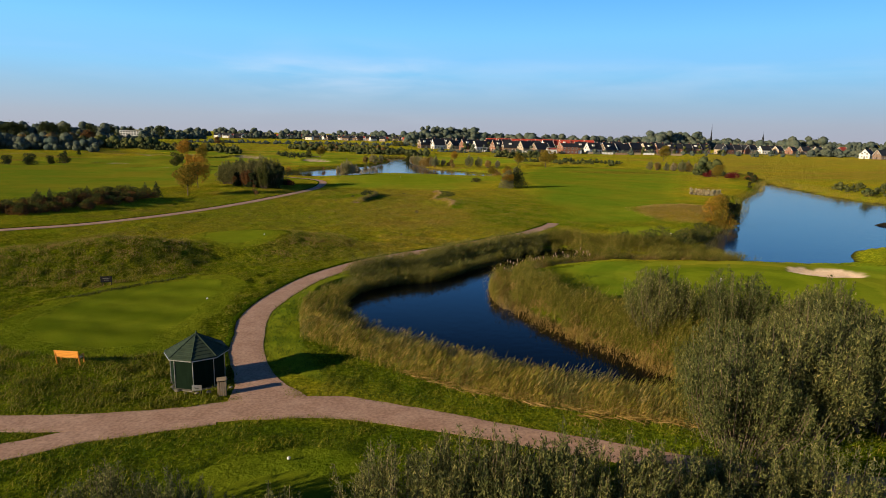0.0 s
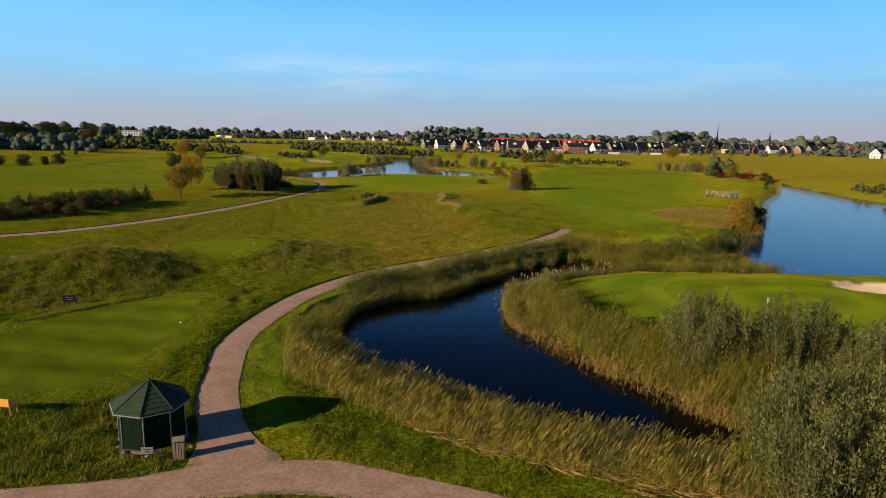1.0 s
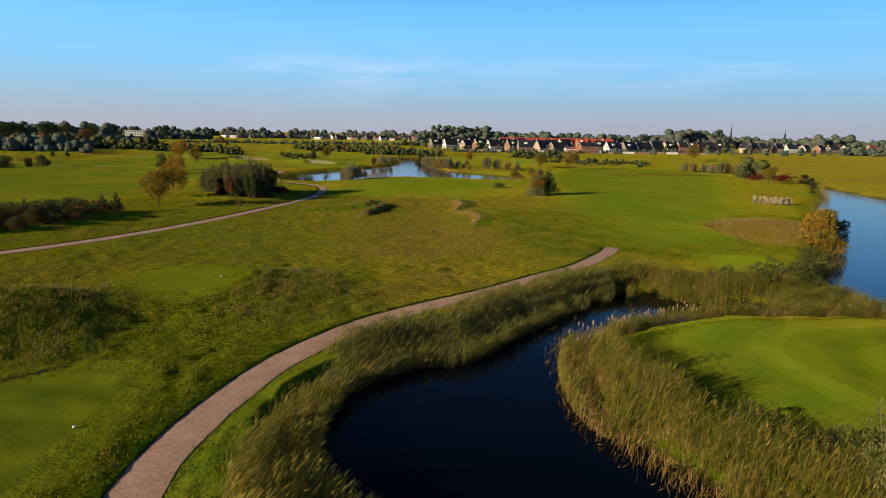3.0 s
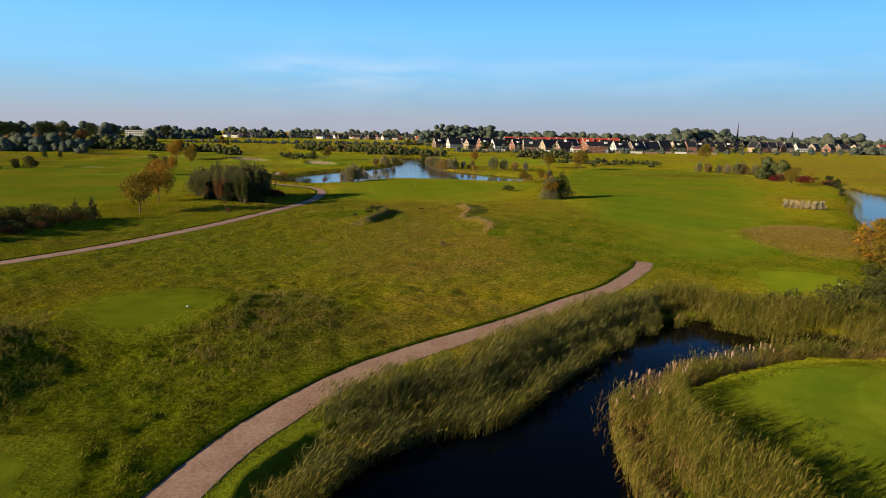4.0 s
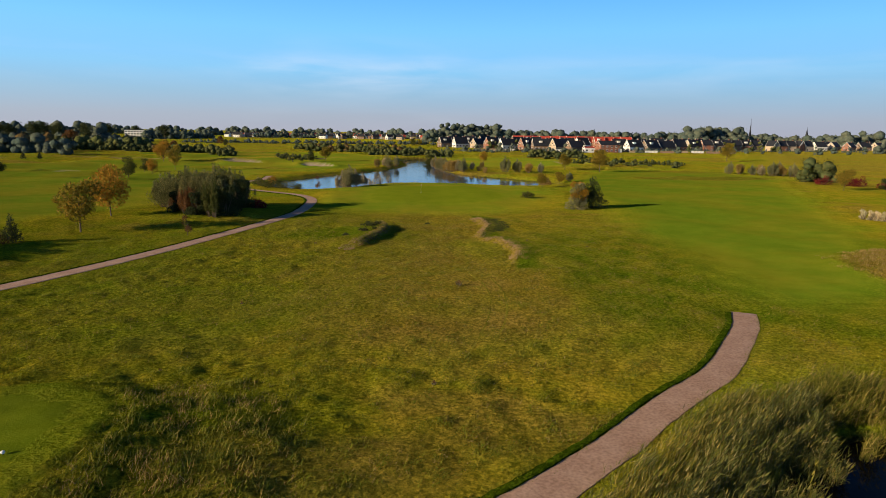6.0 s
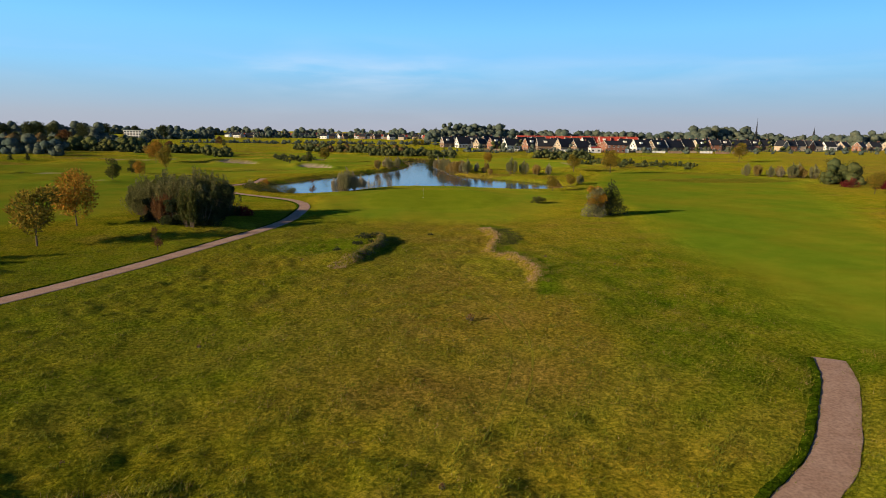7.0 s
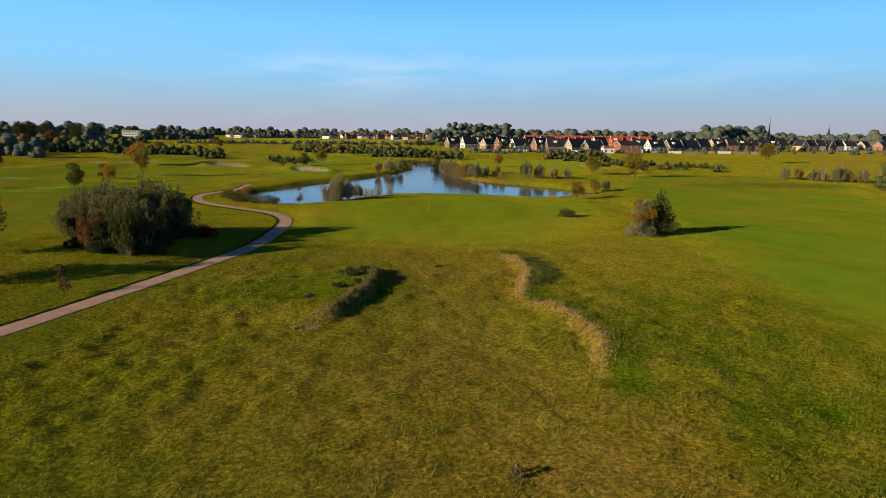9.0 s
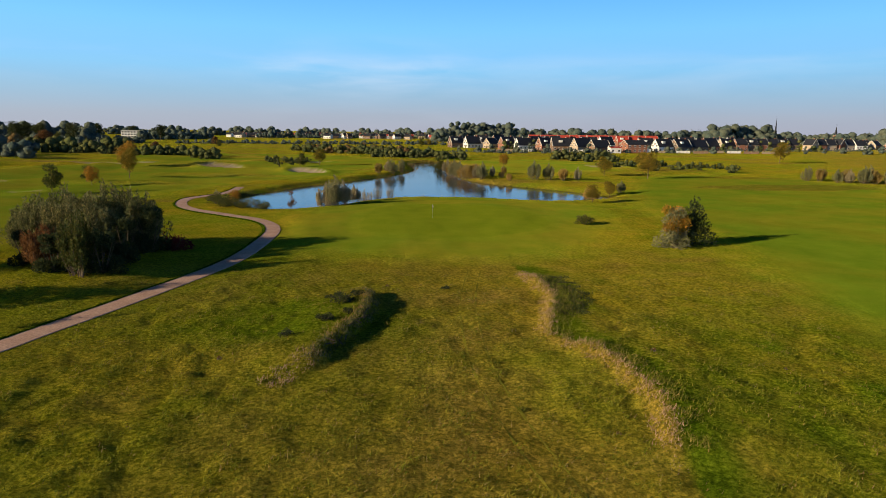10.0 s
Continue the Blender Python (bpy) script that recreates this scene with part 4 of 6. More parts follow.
# the thicket and the trees along the west path
thick = make_willow("thicket", 7.7, 3.0, 170, 100, 21, "broad olive-brown willow thicket beside the gravel path", 0.25, THICKET, spread=2.4)
settle(thick, -46.6, 156.0, 1.0)
for tx, ty, ts, tn in [(-55.4, 157.6, 0.84, 100), (-51.2, 157.4, 0.96, 220), (-43.6, 156.6, 0.92, 300), (-48.6, 152.6, 0.84, 40), (-44.6, 151.0, 0.78, 160), (-52.6, 153.6, 0.72, 10)]:
    plant(thick, tx, ty, ts, tn)
green_w = make_willow("willow", 6.0, 1.5, 90, 80, 24, "upright green willow at the front of a thicket", 0.22, OLIVE, spread=1.3)
settle(green_w, -42.2, 144.6)
plant(green_w, -43.6, 146.2, 0.9, 80)
brown_w = make_willow("willow", 5.0, 1.6, 80, 70, 25, "russet leaved upright shrub in a thicket", 0.22, RUST, category="shrub", spread=1.4)
settle(brown_w, -46.8, 146.0, 0.95)
plant(brown_w, -50.8, 150.6, 0.6, 130)
thick_b = make_shrub("shrub", 5.4, 2.3, DARKLEAF, 4200, 0.24, 22, "dark evergreen shrub against the willow thicket")
settle(thick_b, -41.6, 155.6, 1.1)
plant(thick_b, -44.8, 144.9, 0.72, 120), plant(thick_b, -49.6, 147.6, 0.66, 200), plant(thick_b, -40.6, 145.2, 0.8, 300), plant(thick_b, -41.4, 150.4, 0.85, 60)
dog = make_shrub("shrub", 2.6, 2.6, RED, 1400, 0.25, 23, "dark red autumn shrub beside the thicket")
settle(dog, -40.4, 158.0, 0.9)
plant(dog, 101, 236, 1.25, 40), plant(dog, 108, 232, 1.35, 130), plant(dog, 112, 226, 1.1, 200)

oak = make_tree("tree", 8.4, 4.2, AUTUMN, 4200, 0.36, 31, "young tree in orange autumn leaf", blobs=22)
settle(oak, -57.2, 143.0, 0.86)
yell = make_tree("tree", 7.6, 2.9, YELLOW, 3000, 0.34, 32, "young tree turning yellow", blobs=20)
settle(yell, -55.1, 132.0)
for tx, ty, ts, proto in [(-96.2, 233.1, 0.6, oak), (-128, 306, 1.2, oak), (45.6, 280.4, 1.18, yell), (34.6, 289.8, 0.9, yell), (137, 390, 1.4, yell),
                          (24, 233, 0.55, yell), (-52.5, 208.0, 0.42, oak), (16.4, 214, 0.55, yell), (-66, 330, 0.9, yell), (5, 330, 0.7, oak), (60, 345, 0.8, yell), (96, 218, 0.8, yell)]:
    plant(proto, tx, ty, ts, (tx * 37) % 360)
plant(yell, -100.2, 256.4, 0.88, 40, 1.2)
slim = make_tree("tree", 6.0, 2.0, OLIVE, 2200, 0.32, 34, "slim dark green young tree on the course", blobs=18, trunk_r=0.1, low=0.2)
settle(slim, -94.3, 216.4)
plant(slim, -103.6, 242.8, 0.75, 50), plant(slim, -70, 318, 0.9, 80), plant(slim, -20, 330, 1.1, 10)
sap = make_tree("sapling", 3.6, 1.1, RUST, 420, 0.22, 33, "thin sapling with sparse rusty leaves", "sapling", blobs=7, trunk_r=0.05)
settle(sap, -38.7, 198.1)
plant(sap, -40.2, 131.0, 0.8, 60)

hedge_a = make_shrub("shrub", 2.6, 3.4, RUST, 2600, 0.24, 41, "low rust-brown shrub mass on a grassy bank", second=OLIVE)
settle(hedge_a, -60, 110)
cone = make_cone("conifer", 4.0, 1.25, DARKLEAF, 1500, 0.22, 42, "small dark green upright conifer")
settle(cone, -57.4, 122.6, 0.9)
for hx, hy, hs in [(-66, 100, 1.0), (-63, 105, 1.05), (-57.5, 114, 0.95), (-69, 96, 0.9), (-62, 100.5, 0.7), (-59, 105, 0.75), (-64.5, 96.8, 0.65), (-56.6, 109.5, 0.7), (-60, 114.5, 1.0), (-57.5, 119, 0.9), (-66, 95.5, 0.75), (-68, 99, 0.8), (-63, 98, 0.7), (-59, 101.5, 0.65), (-57.5, 106, 0.65), (-64, 102.5, 0.9), (-61, 108, 0.95)]:
    plant(hedge_a, hx, hy, hs, hx * 50)
for hx, hy, hs in [(-67.5, 105, 0.7), (-64.5, 111, 0.7), (-62, 116.5, 0.65), (-58.6, 120.5, 0.85), (-73, 110, 0.75), (-186, 304, 1.0), (-181, 307, 1.0)]:
    plant(cone, hx, hy, hs, hx * 50)
dark = make_shrub("shrub", 4.2, 3.0, DARKLEAF, 2600, 0.28, 43, "dark green rounded shrub on the turf")
settle(dark, -76, 92, 1.0)
plant(dark, -82, 90, 0.9, 60), plant(dark, -154, 229, 1.1, 10), plant(dark, -148, 232, 0.8, 80), plant(dark, -143, 233, 1.0, 150), plant(dark, -160, 227, 0.9, 210)

bush_r = make_shrub("shrub", 6.2, 3.0, SALLOW, 5200, 0.28, 51, "mixed bush of russet and pale dry leaves", second=AUTUMN, blobs=22)
settle(bush_r, 17.2, 166.6, 0.92)
fir = make_cone("conifer", 6.2, 2.7, DARKLEAF, 3200, 0.28, 52, "dark green conifer beside the russet bush")
settle(fir, 20.0, 168.8)
low = make_shrub("shrub", 1.5, 2.2, OLIVE, 1200, 0.2, 53, "low green bramble mound in the grass")
settle(low, 9.6, 183.5)
amber = make_shrub("shrub", 5.2, 3.1, YELLOW, 7000, 0.26, 54, "tall shrub in amber autumn leaf by the lake", second=AUTUMN, blobs=30)
settle(amber, 47.6, 105.9, 1.1)
side = make_shrub("shrub", 4.6, 2.2, DARKLEAF, 2400, 0.26, 55, "dark green shrub on the lake shore", second=OLIVE)
settle(side, 50.9, 108.4)
for sx, sy, ss in [(54, 117, 0.6), (110, 223, 0.75), (107, 214, 0.7), (94, 190, 0.5)]:
    plant(side, sx, sy, ss, sx * 40)
bushy = make_shrub("shrub", 2.2, 2.4, OLIVE, 1500, 0.2, 56, "olive green waterside shrub")
settle(bushy, 27.5, 81.5)
for sx, sy, ss in [(30, 84, 1.0), (32, 82, 0.95), (33.5, 86, 1.0), (36, 88.5, 0.95), (39, 92, 0.9), (24, 82, 0.9), (41, 97, 0.8), (15, 48.8, 0.75), (12.6, 51, 0.7), (38, 90, 0.8), (-44, 196.8, 0.8), (-46.4, 197.6, 0.9),
                   (-50.4, 199, 1.0), (-42.6, 195.8, 0.6), (-48.4, 198.4, 0.8), (-53.5, 202, 0.9), (-56, 207, 0.8)]:
    plant(bushy, sx, sy, ss, sx * 80)

# willows round the north lake and along the far course
lake_w = make_willow("willow", 6.2, 1.8, 60, 60, 61, "pale grey-green willow on the lake shore", 0.34, PALE, spread=1.3)
settle(lake_w, -34.2, 203.7, 0.82)
grey_w = make_willow("willow", 6.8, 2.1, 70, 60, 62, "silvery willow standing by the water", 0.32, SALLOW, spread=1.5)
settle(grey_w, -32.2, 203.1, 0.86)
straw_w = make_willow("willow", 5.0, 1.7, 60, 55, 63, "tawny yellow waterside willow turning in autumn", 0.32, HAY, spread=1.5)
settle(straw_w, -8.0, 278.5, 1.05)
for sx, sy, ss, pr in [(-30.6, 204.1, 0.9, lake_w), (-33.2, 205.4, 0.8, grey_w), (-29.7, 209.7, 0.72, lake_w), (-12.7, 290, 1.05, grey_w), (-11.2, 286.4, 0.95, grey_w), (-10.1, 284.0, 0.85, straw_w), (-5.8, 276.7, 0.85, lake_w),
                       (-4.2, 273.2, 0.9, grey_w), (-9.2, 281.0, 0.85, lake_w), (-6.6, 279.5, 0.9, straw_w), (-0.4, 298.5, 0.5, lake_w), (3.3, 293.9, 0.55, straw_w), (3.5, 268.4, 0.45, straw_w), (10.8, 270.2, 0.98, grey_w),
                       (14.9, 270.9, 0.84, grey_w), (18.9, 269.6, 0.75, straw_w), (22.9, 270.3, 0.76, lake_w), (19.6, 231.4, 0.82, straw_w), (27.2, 236.2, 0.52, grey_w), (-1.0, 282, 0.6, lake_w), (1.5, 275.5, 0.45, straw_w),
                       (-33.5, 296, 0.85, grey_w), (-35.5, 300, 0.8, lake_w), (-31.5, 305, 0.8, grey_w), (-37, 290, 0.7, straw_w), (-16, 310, 1.1, lake_w), (-13.5, 297, 1.0, straw_w)]:
    plant(pr, sx, sy, ss, sx * 90)
bare = make_willow("willow", 3.4, 0.9, 34, 16, 64, "nearly bare grey sapling willow at the water", 0.2, PALE, spread=1.0)
settle(bare, -29.1, 215.7)
plant(bare, -26.3, 216.1, 1.0, 90), plant(bare, -24.1, 218.5, 0.85, 200), plant(bare, -27.6, 214.6, 0.7, 40), plant(bare, -56.4, 209.0, 0.75, 150)


# ---- reeds, tufts and long grass ----
def scatter(lo, hi, density, rng):
    n = int((hi[0] - lo[0]) * (hi[1] - lo[1]) * density)
    return rng.uniform(lo, hi, (n, 2))


WIND = np.array([0.55, 0.25, 0.0])


def reed_bed(XY, hgt, mat, label, rng, plumes=0.5):
    """Bundles of stems with hanging leaves and feathered heads, bent by the wind."""
    Zg = np.maximum(lay(XY), WATER_Z - 0.25)
    n = len(XY)
    B = np.column_stack([XY, Zg])
    D = unit(np.column_stack([rng.normal(size=(n, 2)) * 0.16, np.ones(n)]) + WIND * rng.uniform(0.05, 0.4, n)[:, None])
    H = hgt * rng.uniform(0.65, 1.15, n) * np.clip(0.95 + 0.3 * wave(XY, 1.6, 47) + 0.2 * wave(XY, 5, 48), 0.5, 1.45)
    D = unit(D + 0.12 * np.column_stack([wave(XY, 1.1, 49), wave(XY, 1.1, 50), np.zeros(n)]))
    sets = [diamonds(B, D, H, 0.015, rng)]
    for k in range(3 if hgt > 1.2 else 1):
        t = rng.uniform(0.25, 0.95, n)
        dl = unit(D * 0.6 + rng.normal(size=(n, 3)) * 0.45 + WIND * 0.8)
        sets.append(diamonds(B + D * (H * t)[:, None], dl, rng.uniform(0.28, 0.62, n), 0.024, rng))
    m = rng.uniform(size=n) < plumes
    sets.append(diamonds((B + D * (H * 0.93)[:, None])[m], unit(D[m] + WIND * 1.2), rng.uniform(0.22, 0.36, m.sum()), 0.05, rng))
    v, f = join(*sets)
    return tagged(sheet("reeds", v, f, mat), label, "reeds", kind="stuff")


rng = np.random.RandomState(5)
R = scatter((-16, 28), (36, 90), 112, rng)
gp, gf = signed(R, POND, 12), line_gap(R, FORK)[0]
ragged = 0.7 * wave(R, 5, 41)
on_isle = soft_in(R, ISLE, 0.3) < 0.5
west_bank = (R[:, 1] > 56.5 + 0.4 * (R[:, 0] + 6)) & (gf < 9) & ~((R[:, 0] > 6) & (R[:, 1] < 72))
far_bank = (R[:, 0] > 11) & (R[:, 1] > 76)
wide = np.where(far_bank, 3.6, np.where(west_bank, 4.2, np.where(R[:, 0] > 5.5, 4.4, 4.4)))
keep = (gp > np.where(R[:, 0] > 5, 0.0, -0.2) + 0.2 * ragged) & (gp < wide + ragged * 0.6) & (gf > 1.7) & on_isle & (line_gap(R, MAIN_PATH)[0] > 2.6)
keep &= ~((gf < 3.4) & (R[:, 1] < 60))
green = keep & west_bank & (R[:, 0] < 14)
mixed = wave(R, 3.5, 57) + rng.normal(size=len(R)) * 0.5 > np.where((R[:, 0] > 19) & far_bank, -0.6, np.where(R[:, 0] > 5.5, -0.1, 0.55))
leafy_part = keep & ~green & mixed
low_lying = (R[:, 1] < 44) & (R[:, 0] < 12)
reed_bed(R[leafy_part & ~low_lying], 1.4, REED_L, "green leafy reeds among the golden ones", rng, 0.2)
reed_bed(R[leafy_part & low_lying], 1.2, REED_G, "grey-green reeds among flattened golden ones", rng, 0.2)
keep &= ~leafy_part
reed_bed(R[keep & ~green & low_lying], 0.95, REED, "low golden reeds flattened by the wind", rng)
round_isle = keep & ~green & ~low_lying & (R[:, 0] > 5) & (R[:, 1] < 73)
skirt = round_isle & (gp < 1.2 + 0.4 * ragged)
reed_bed(R[skirt], 0.85, HAY, "golden reed skirts at the water line of the isle", rng, 0.15)
reed_bed(R[round_isle & ~skirt], 1.75, REED_L, "tall leafy green-gold reeds round the isle", rng, 0.45)
reed_bed(R[keep & ~green & ~low_lying & ~round_isle], 1.3, REED, "golden reeds with pale plumes along the far bank", rng)
gold = green & (rng.uniform(size=len(R)) < np.clip(0.25 + 0.45 * wave(R, 4, 85) + 0.5 * (gp > 2.6), 0.05, 0.8))
reed_bed(R[green & ~gold], 1.25, REED_G, "grey-green reeds between the path and the pond", rng, 0.3)
reed_bed(R[gold], 1.05, REED, "golden seeding reeds and grass beside the path", rng, 0.4)
Q = scatter((4, 33), (20, 72), 44, rng)
gq = signed(Q, POND, 12)
Q = Q[(gq < 0.1) & (gq > -1.6 + 0.9 * wave(Q, 3, 58)) & (rng.uniform(size=len(Q)) < 0.75 + 0.6 * gq) & (Q[:, 1] > 36)]
reed_bed(Q, 0.7, HAY, "broken dead reed stalks standing in the water", rng, 0.0)


F_ = scatter((-4, 27), (17, 40), 55, rng)
gq = signed(F_, POND, 12)
F_ = F_[(gq > 2.2) & (gq < 4.6 + 0.6 * wave(F_, 3, 59)) & (line_gap(F_, MAIN_PATH)[0] > 2.4) & (F_[:, 0] > -2 + 2 * wave(F_, 4, 60))]
lay_z = lay(F_) + rng.uniform(0.02, 0.22, len(F_))
flat_ = unit(np.column_stack([rng.normal(size=len(F_)) * 0.5 + 0.9, rng.normal(size=len(F_)) * 0.35 - 0.35, rng.normal(size=len(F_)) * 0.12]))
v, f = diamonds(np.column_stack([F_, lay_z]), flat_, rng.uniform(0.5, 1.2, len(F_)), 0.05, rng)
tagged(sheet("straw", v, f, HAY), "golden dead reed straw laid flat on the bank", "straw", kind="stuff")


def cattail(x, y, seed):
    r_ = np.random.RandomState(seed)
    e = base("cattail", x, y, max(top(x, y), WATER_Z - 0.1), seed * 40)
    hh, lx = r_.uniform(1.35, 1.75), r_.uniform(0.05, 0.25)
    part("stalk", rod(bmesh.new(), (0, 0, -0.1), (lx, 0, hh), 0.012, 0.008, 5), REED_G, e)
    bm = bmesh.new()
    rod(bm, (lx * 0.86, 0, hh * 0.87), (lx, 0, hh), 0.035, 0.045, 7)
    bmesh.ops.create_icosphere(bm, subdivisions=1, radius=0.055, matrix=Matrix.Translation((lx, 0, hh)) @ Matrix.Diagonal((1, 1, 1.3, 1)))
    part("seed_head", bm, FLUFF, e)
    return tagged(e, "cattail with a burst fluffy pale seed head", "cattail", "cattails on the isle tip")


FLUFF = plain("cattail_fluff", (0.24, 0.15, 0.10), (0.40, 0.28, 0.20), 9, 0.95, 0.3)
cr = np.random.RandomState(44)
tip_line = smooth_loop([(6.2, 61.5), (7.4, 64.8), (9.0, 66.6), (11.6, 68.2), (15.4, 70.0), (18, 71.4)], 6, False)
for k in range(44):
    c_ = tip_line[int(cr.uniform(0, 1) ** 0.8 * (len(tip_line) - 1))] + cr.normal(size=2) * 0.55
    cattail(float(c_[0]), float(c_[1]), k)
S = scatter((30, 70), (125, 235), 5, rng)
gl = signed(S, LAKE, 12)
S = S[(gl > -0.3) & ~inside(S, ISLE)]
gl = signed(S, LAKE, 12)
west_side = S[:, 0] < 62 + 0.5 * (S[:, 1] - 120)
reed_bed(S[west_side & (gl < 1.8)], 0.95, REED_G, "low green reeds on the lake shore", rng)
reed_bed(S[~west_side & (gl < 3.5) & (S[:, 1] > 138)], 1.3, REED, "tawny reed fringe along the lake", rng)
S = scatter((-62, 196), (28, 378), 4, rng)
gl = signed(S, NORTH_LAKE, 12)
S = S[(gl > -0.3) & (gl < 1.4 + 0.6 * wave(S, 9, 55)) & ((wave(S, 14, 55) > -0.3) | (S[:, 0] > -14))]
reed_bed(S, 1.0, HAY, "low tawny reeds edging the far lake", rng, 0.2)


def tufts(XY, hgt, mat, name, label, rng, blades=4, width=0.05, wind=0.5):
    n = len(XY)
    Zg = lay(XY)
    sets = []
    H = hgt * rng.uniform(0.5, 1.3, n)
    for k in range(blades):
        B = np.column_stack([XY + rng.normal(size=(n, 2)) * 0.16, Zg - 0.02])
        D = unit(np.column_stack([rng.normal(size=(n, 2)) * 0.55, np.ones(n)]) + WIND * wind)
        sets.append(diamonds(B, D, H * rng.uniform(0.7, 1.2, n), width, rng))
    v, f = join(*sets)
    return tagged(sheet(name, v, f, mat), label, "grass", kind="stuff")


def thin_by(P_, lo, hi, size, seed, rng):
    return rng.uniform(size=len(P_)) < np.clip((wave(P_, size, seed) - lo) / (hi - lo), 0.12, 1.0)


T = scatter((-50, 16), (46, 150), 52, rng)
far_off = rng.uniform(size=len(T)) < np.clip(1.2 - (T[:, 1] - 16) / 170, 0.25, 1) * np.clip(0.35 + 1.1 * tussock(T), 0.08, 1.0)
T = T[far_off]
mo, dr, sa, fi, st, mu = covers(T)
free = (mo < 0.3) & (sa < 0.3) & (mu < 0.2)
for line, w in ((MAIN_PATH, 1.15), (LOW_PATH, 0.95), (FORK, 1.2), (WEST_PATH, 1.2)):
    free &= line_gap(T, line)[0] > w
free &= (signed(T, POND, 9) > 2.2) & (signed(T, LAKE, 9) > 1.5)
T, dr = T[free], dr[free]
k = thin_by(T, -0.6, 0.7, 2.2, 61, rng)
T, dr = T[k], dr[k]
hay = rng.uniform(size=len(T)) < dr * 0.35 + 0.02
tufts(T[~hay], 0.2, TUFT, "rough_grass", "tufted olive green rough grass", rng, 4, 0.04, 0.9)
tufts(T[hay], 0.22, HAY, "dry_grass", "straw-coloured dry grass tufts among the rough", rng, 3, 0.032, 0.9)
# tall unmown grass on the bank west of the tee and the hummock east of it
M = scatter((-60, 52), (-5, 88), 34, rng)
M = M[(rng.uniform(size=len(M)) < 0.75 * np.maximum(soft_in(M, BANK, 0.8), 0.8 * soft_in(M, HUMMOCK, 1.0)))
      & (signed(M, TEE_HIGH, 9) > 0.6) & (signed(M, TEE_LOW, 9) > 0.6) & (line_gap(M, FORK)[0] > 1.6)]
M = M[wave(M, 1.6, 66) > -0.25]
pale_m = rng.uniform(size=len(M)) < np.clip(0.22 + 0.4 * wave(M, 6, 67), 0.03, 0.6)
tufts(M[~pale_m], 0.36, LONG, "long_grass", "tall tussocky unmown grass on a low bank", rng, 4, 0.04)
tufts(M[pale_m], 0.38, HAY, "dry_grass", "pale seeding grass on the unmown bank", rng, 4, 0.035)
# dark tufts in place of the shadow line of a step behind the tee
lip = smooth_loop([(-31, 48.6), (-29.2, 50.8), (-27.3, 53.8), (-24.6, 56.6)], 8, False)
G_ = scatter((-33, 46), (-22, 59), 60, rng)
tufts(G_[line_gap(G_, lip)[0] < 0.18], 0.22, OLIVE, "long_grass", "dark grass tufts for the shadow line behind the tee", rng, 4, 0.045)
N_ = scatter((-30, 28.6), (-11.8, 37), 34, rng)
N_ = N_[(covers(N_)[0] < 0.3) & (line_gap(N_, MAIN_PATH)[0] > 1.05) & (line_gap(N_, FORK)[0] > 1.3) & (np.hypot(N_[:, 0] + 13.7, N_[:, 1] - 32.9) > 1.7)
        & (rng.uniform(size=len(N_)) < 0.45 + 0.5 * wave(N_, 2.5, 63))]
tufts(N_, 0.34, LONG, "long_grass", "unmown tussocky grass round the gazebo", rng, 5, 0.045)
# verge of lush grass inside the bend and below the cart path
V_ = scatter((-22, 20), (16, 62), 14, rng)
V_ = V_[(covers(V_)[3] < 0.2) & (np.hypot(V_[:, 0] + 9.8, V_[:, 1] - 31.4) > 2.4) & (line_gap(V_, FORK)[0] > 1.2) & (line_gap(V_, MAIN_PATH)[0] > np.maximum(1.0, path_width(V_[:, 0], None) / 2 + 0.1)) & (line_gap(V_, LOW_PATH)[0] > 0.95) & (signed(V_, POND, 12) > 2.6)
        & ((V_[:, 1] < 27.5) | ((signed(V_, POND, 12) < 8.5) & ((side_gap(V_, FORK)[0] < 0) | (V_[:, 0] > -8))))]
LUSH = leafy("lush_blade", ((0.0, (0.028, 0.065, 0.005)), (0.6, (0.060, 0.108, 0.008)), (1.0, (0.115, 0.145, 0.018))), 0.35)
tufts(V_, 0.16, LUSH, "verge_grass", "short lush green verge grass beside the path", rng, 4, 0.045)


# ragged turf edge along the gravel
for line, width_ in ((MAIN_PATH, None), (LOW_PATH, 1.55), (FORK, 2.05)):
    seg_ = np.concatenate([[0], np.cumsum(np.linalg.norm(np.diff(line, axis=0), axis=1))])
    u_ = np.repeat(np.arange(4.0 if line is FORK else 0.6, seg_[-1] - 0.3, 0.035), 2)
    c_ = np.column_stack([np.interp(u_, seg_, line[:, k]) for k in (0, 1)])
    d_ = np.column_stack([np.interp(u_ + 0.3, seg_, line[:, k]) for k in (0, 1)]) - c_
    n_ = unit(np.column_stack([-d_[:, 1], d_[:, 0], np.zeros(len(d_))]))[:, :2]
    side_ = np.where(np.arange(len(u_)) % 2 == 0, 1, -1)
    half = path_width(c_[:, 0], width_) / 2 + 0.02
    E_ = c_ + n_ * (side_ * (half + np.abs(rng.normal(size=len(u_))) * 0.14))[:, None]
    others = [o for o in (MAIN_PATH, LOW_PATH, FORK) if o is not line]
    ok_ = (np.abs(E_[:, 0]) < 34) & (line_gap(E_, others[0])[0] > 1.1) & (line_gap(E_, others[1])[0] > 1.05)
    tufts(E_[ok_], 0.15, TUFT, "edge_grass", "ragged grass edge along the gravel path", rng, 2, 0.05, 0.3)


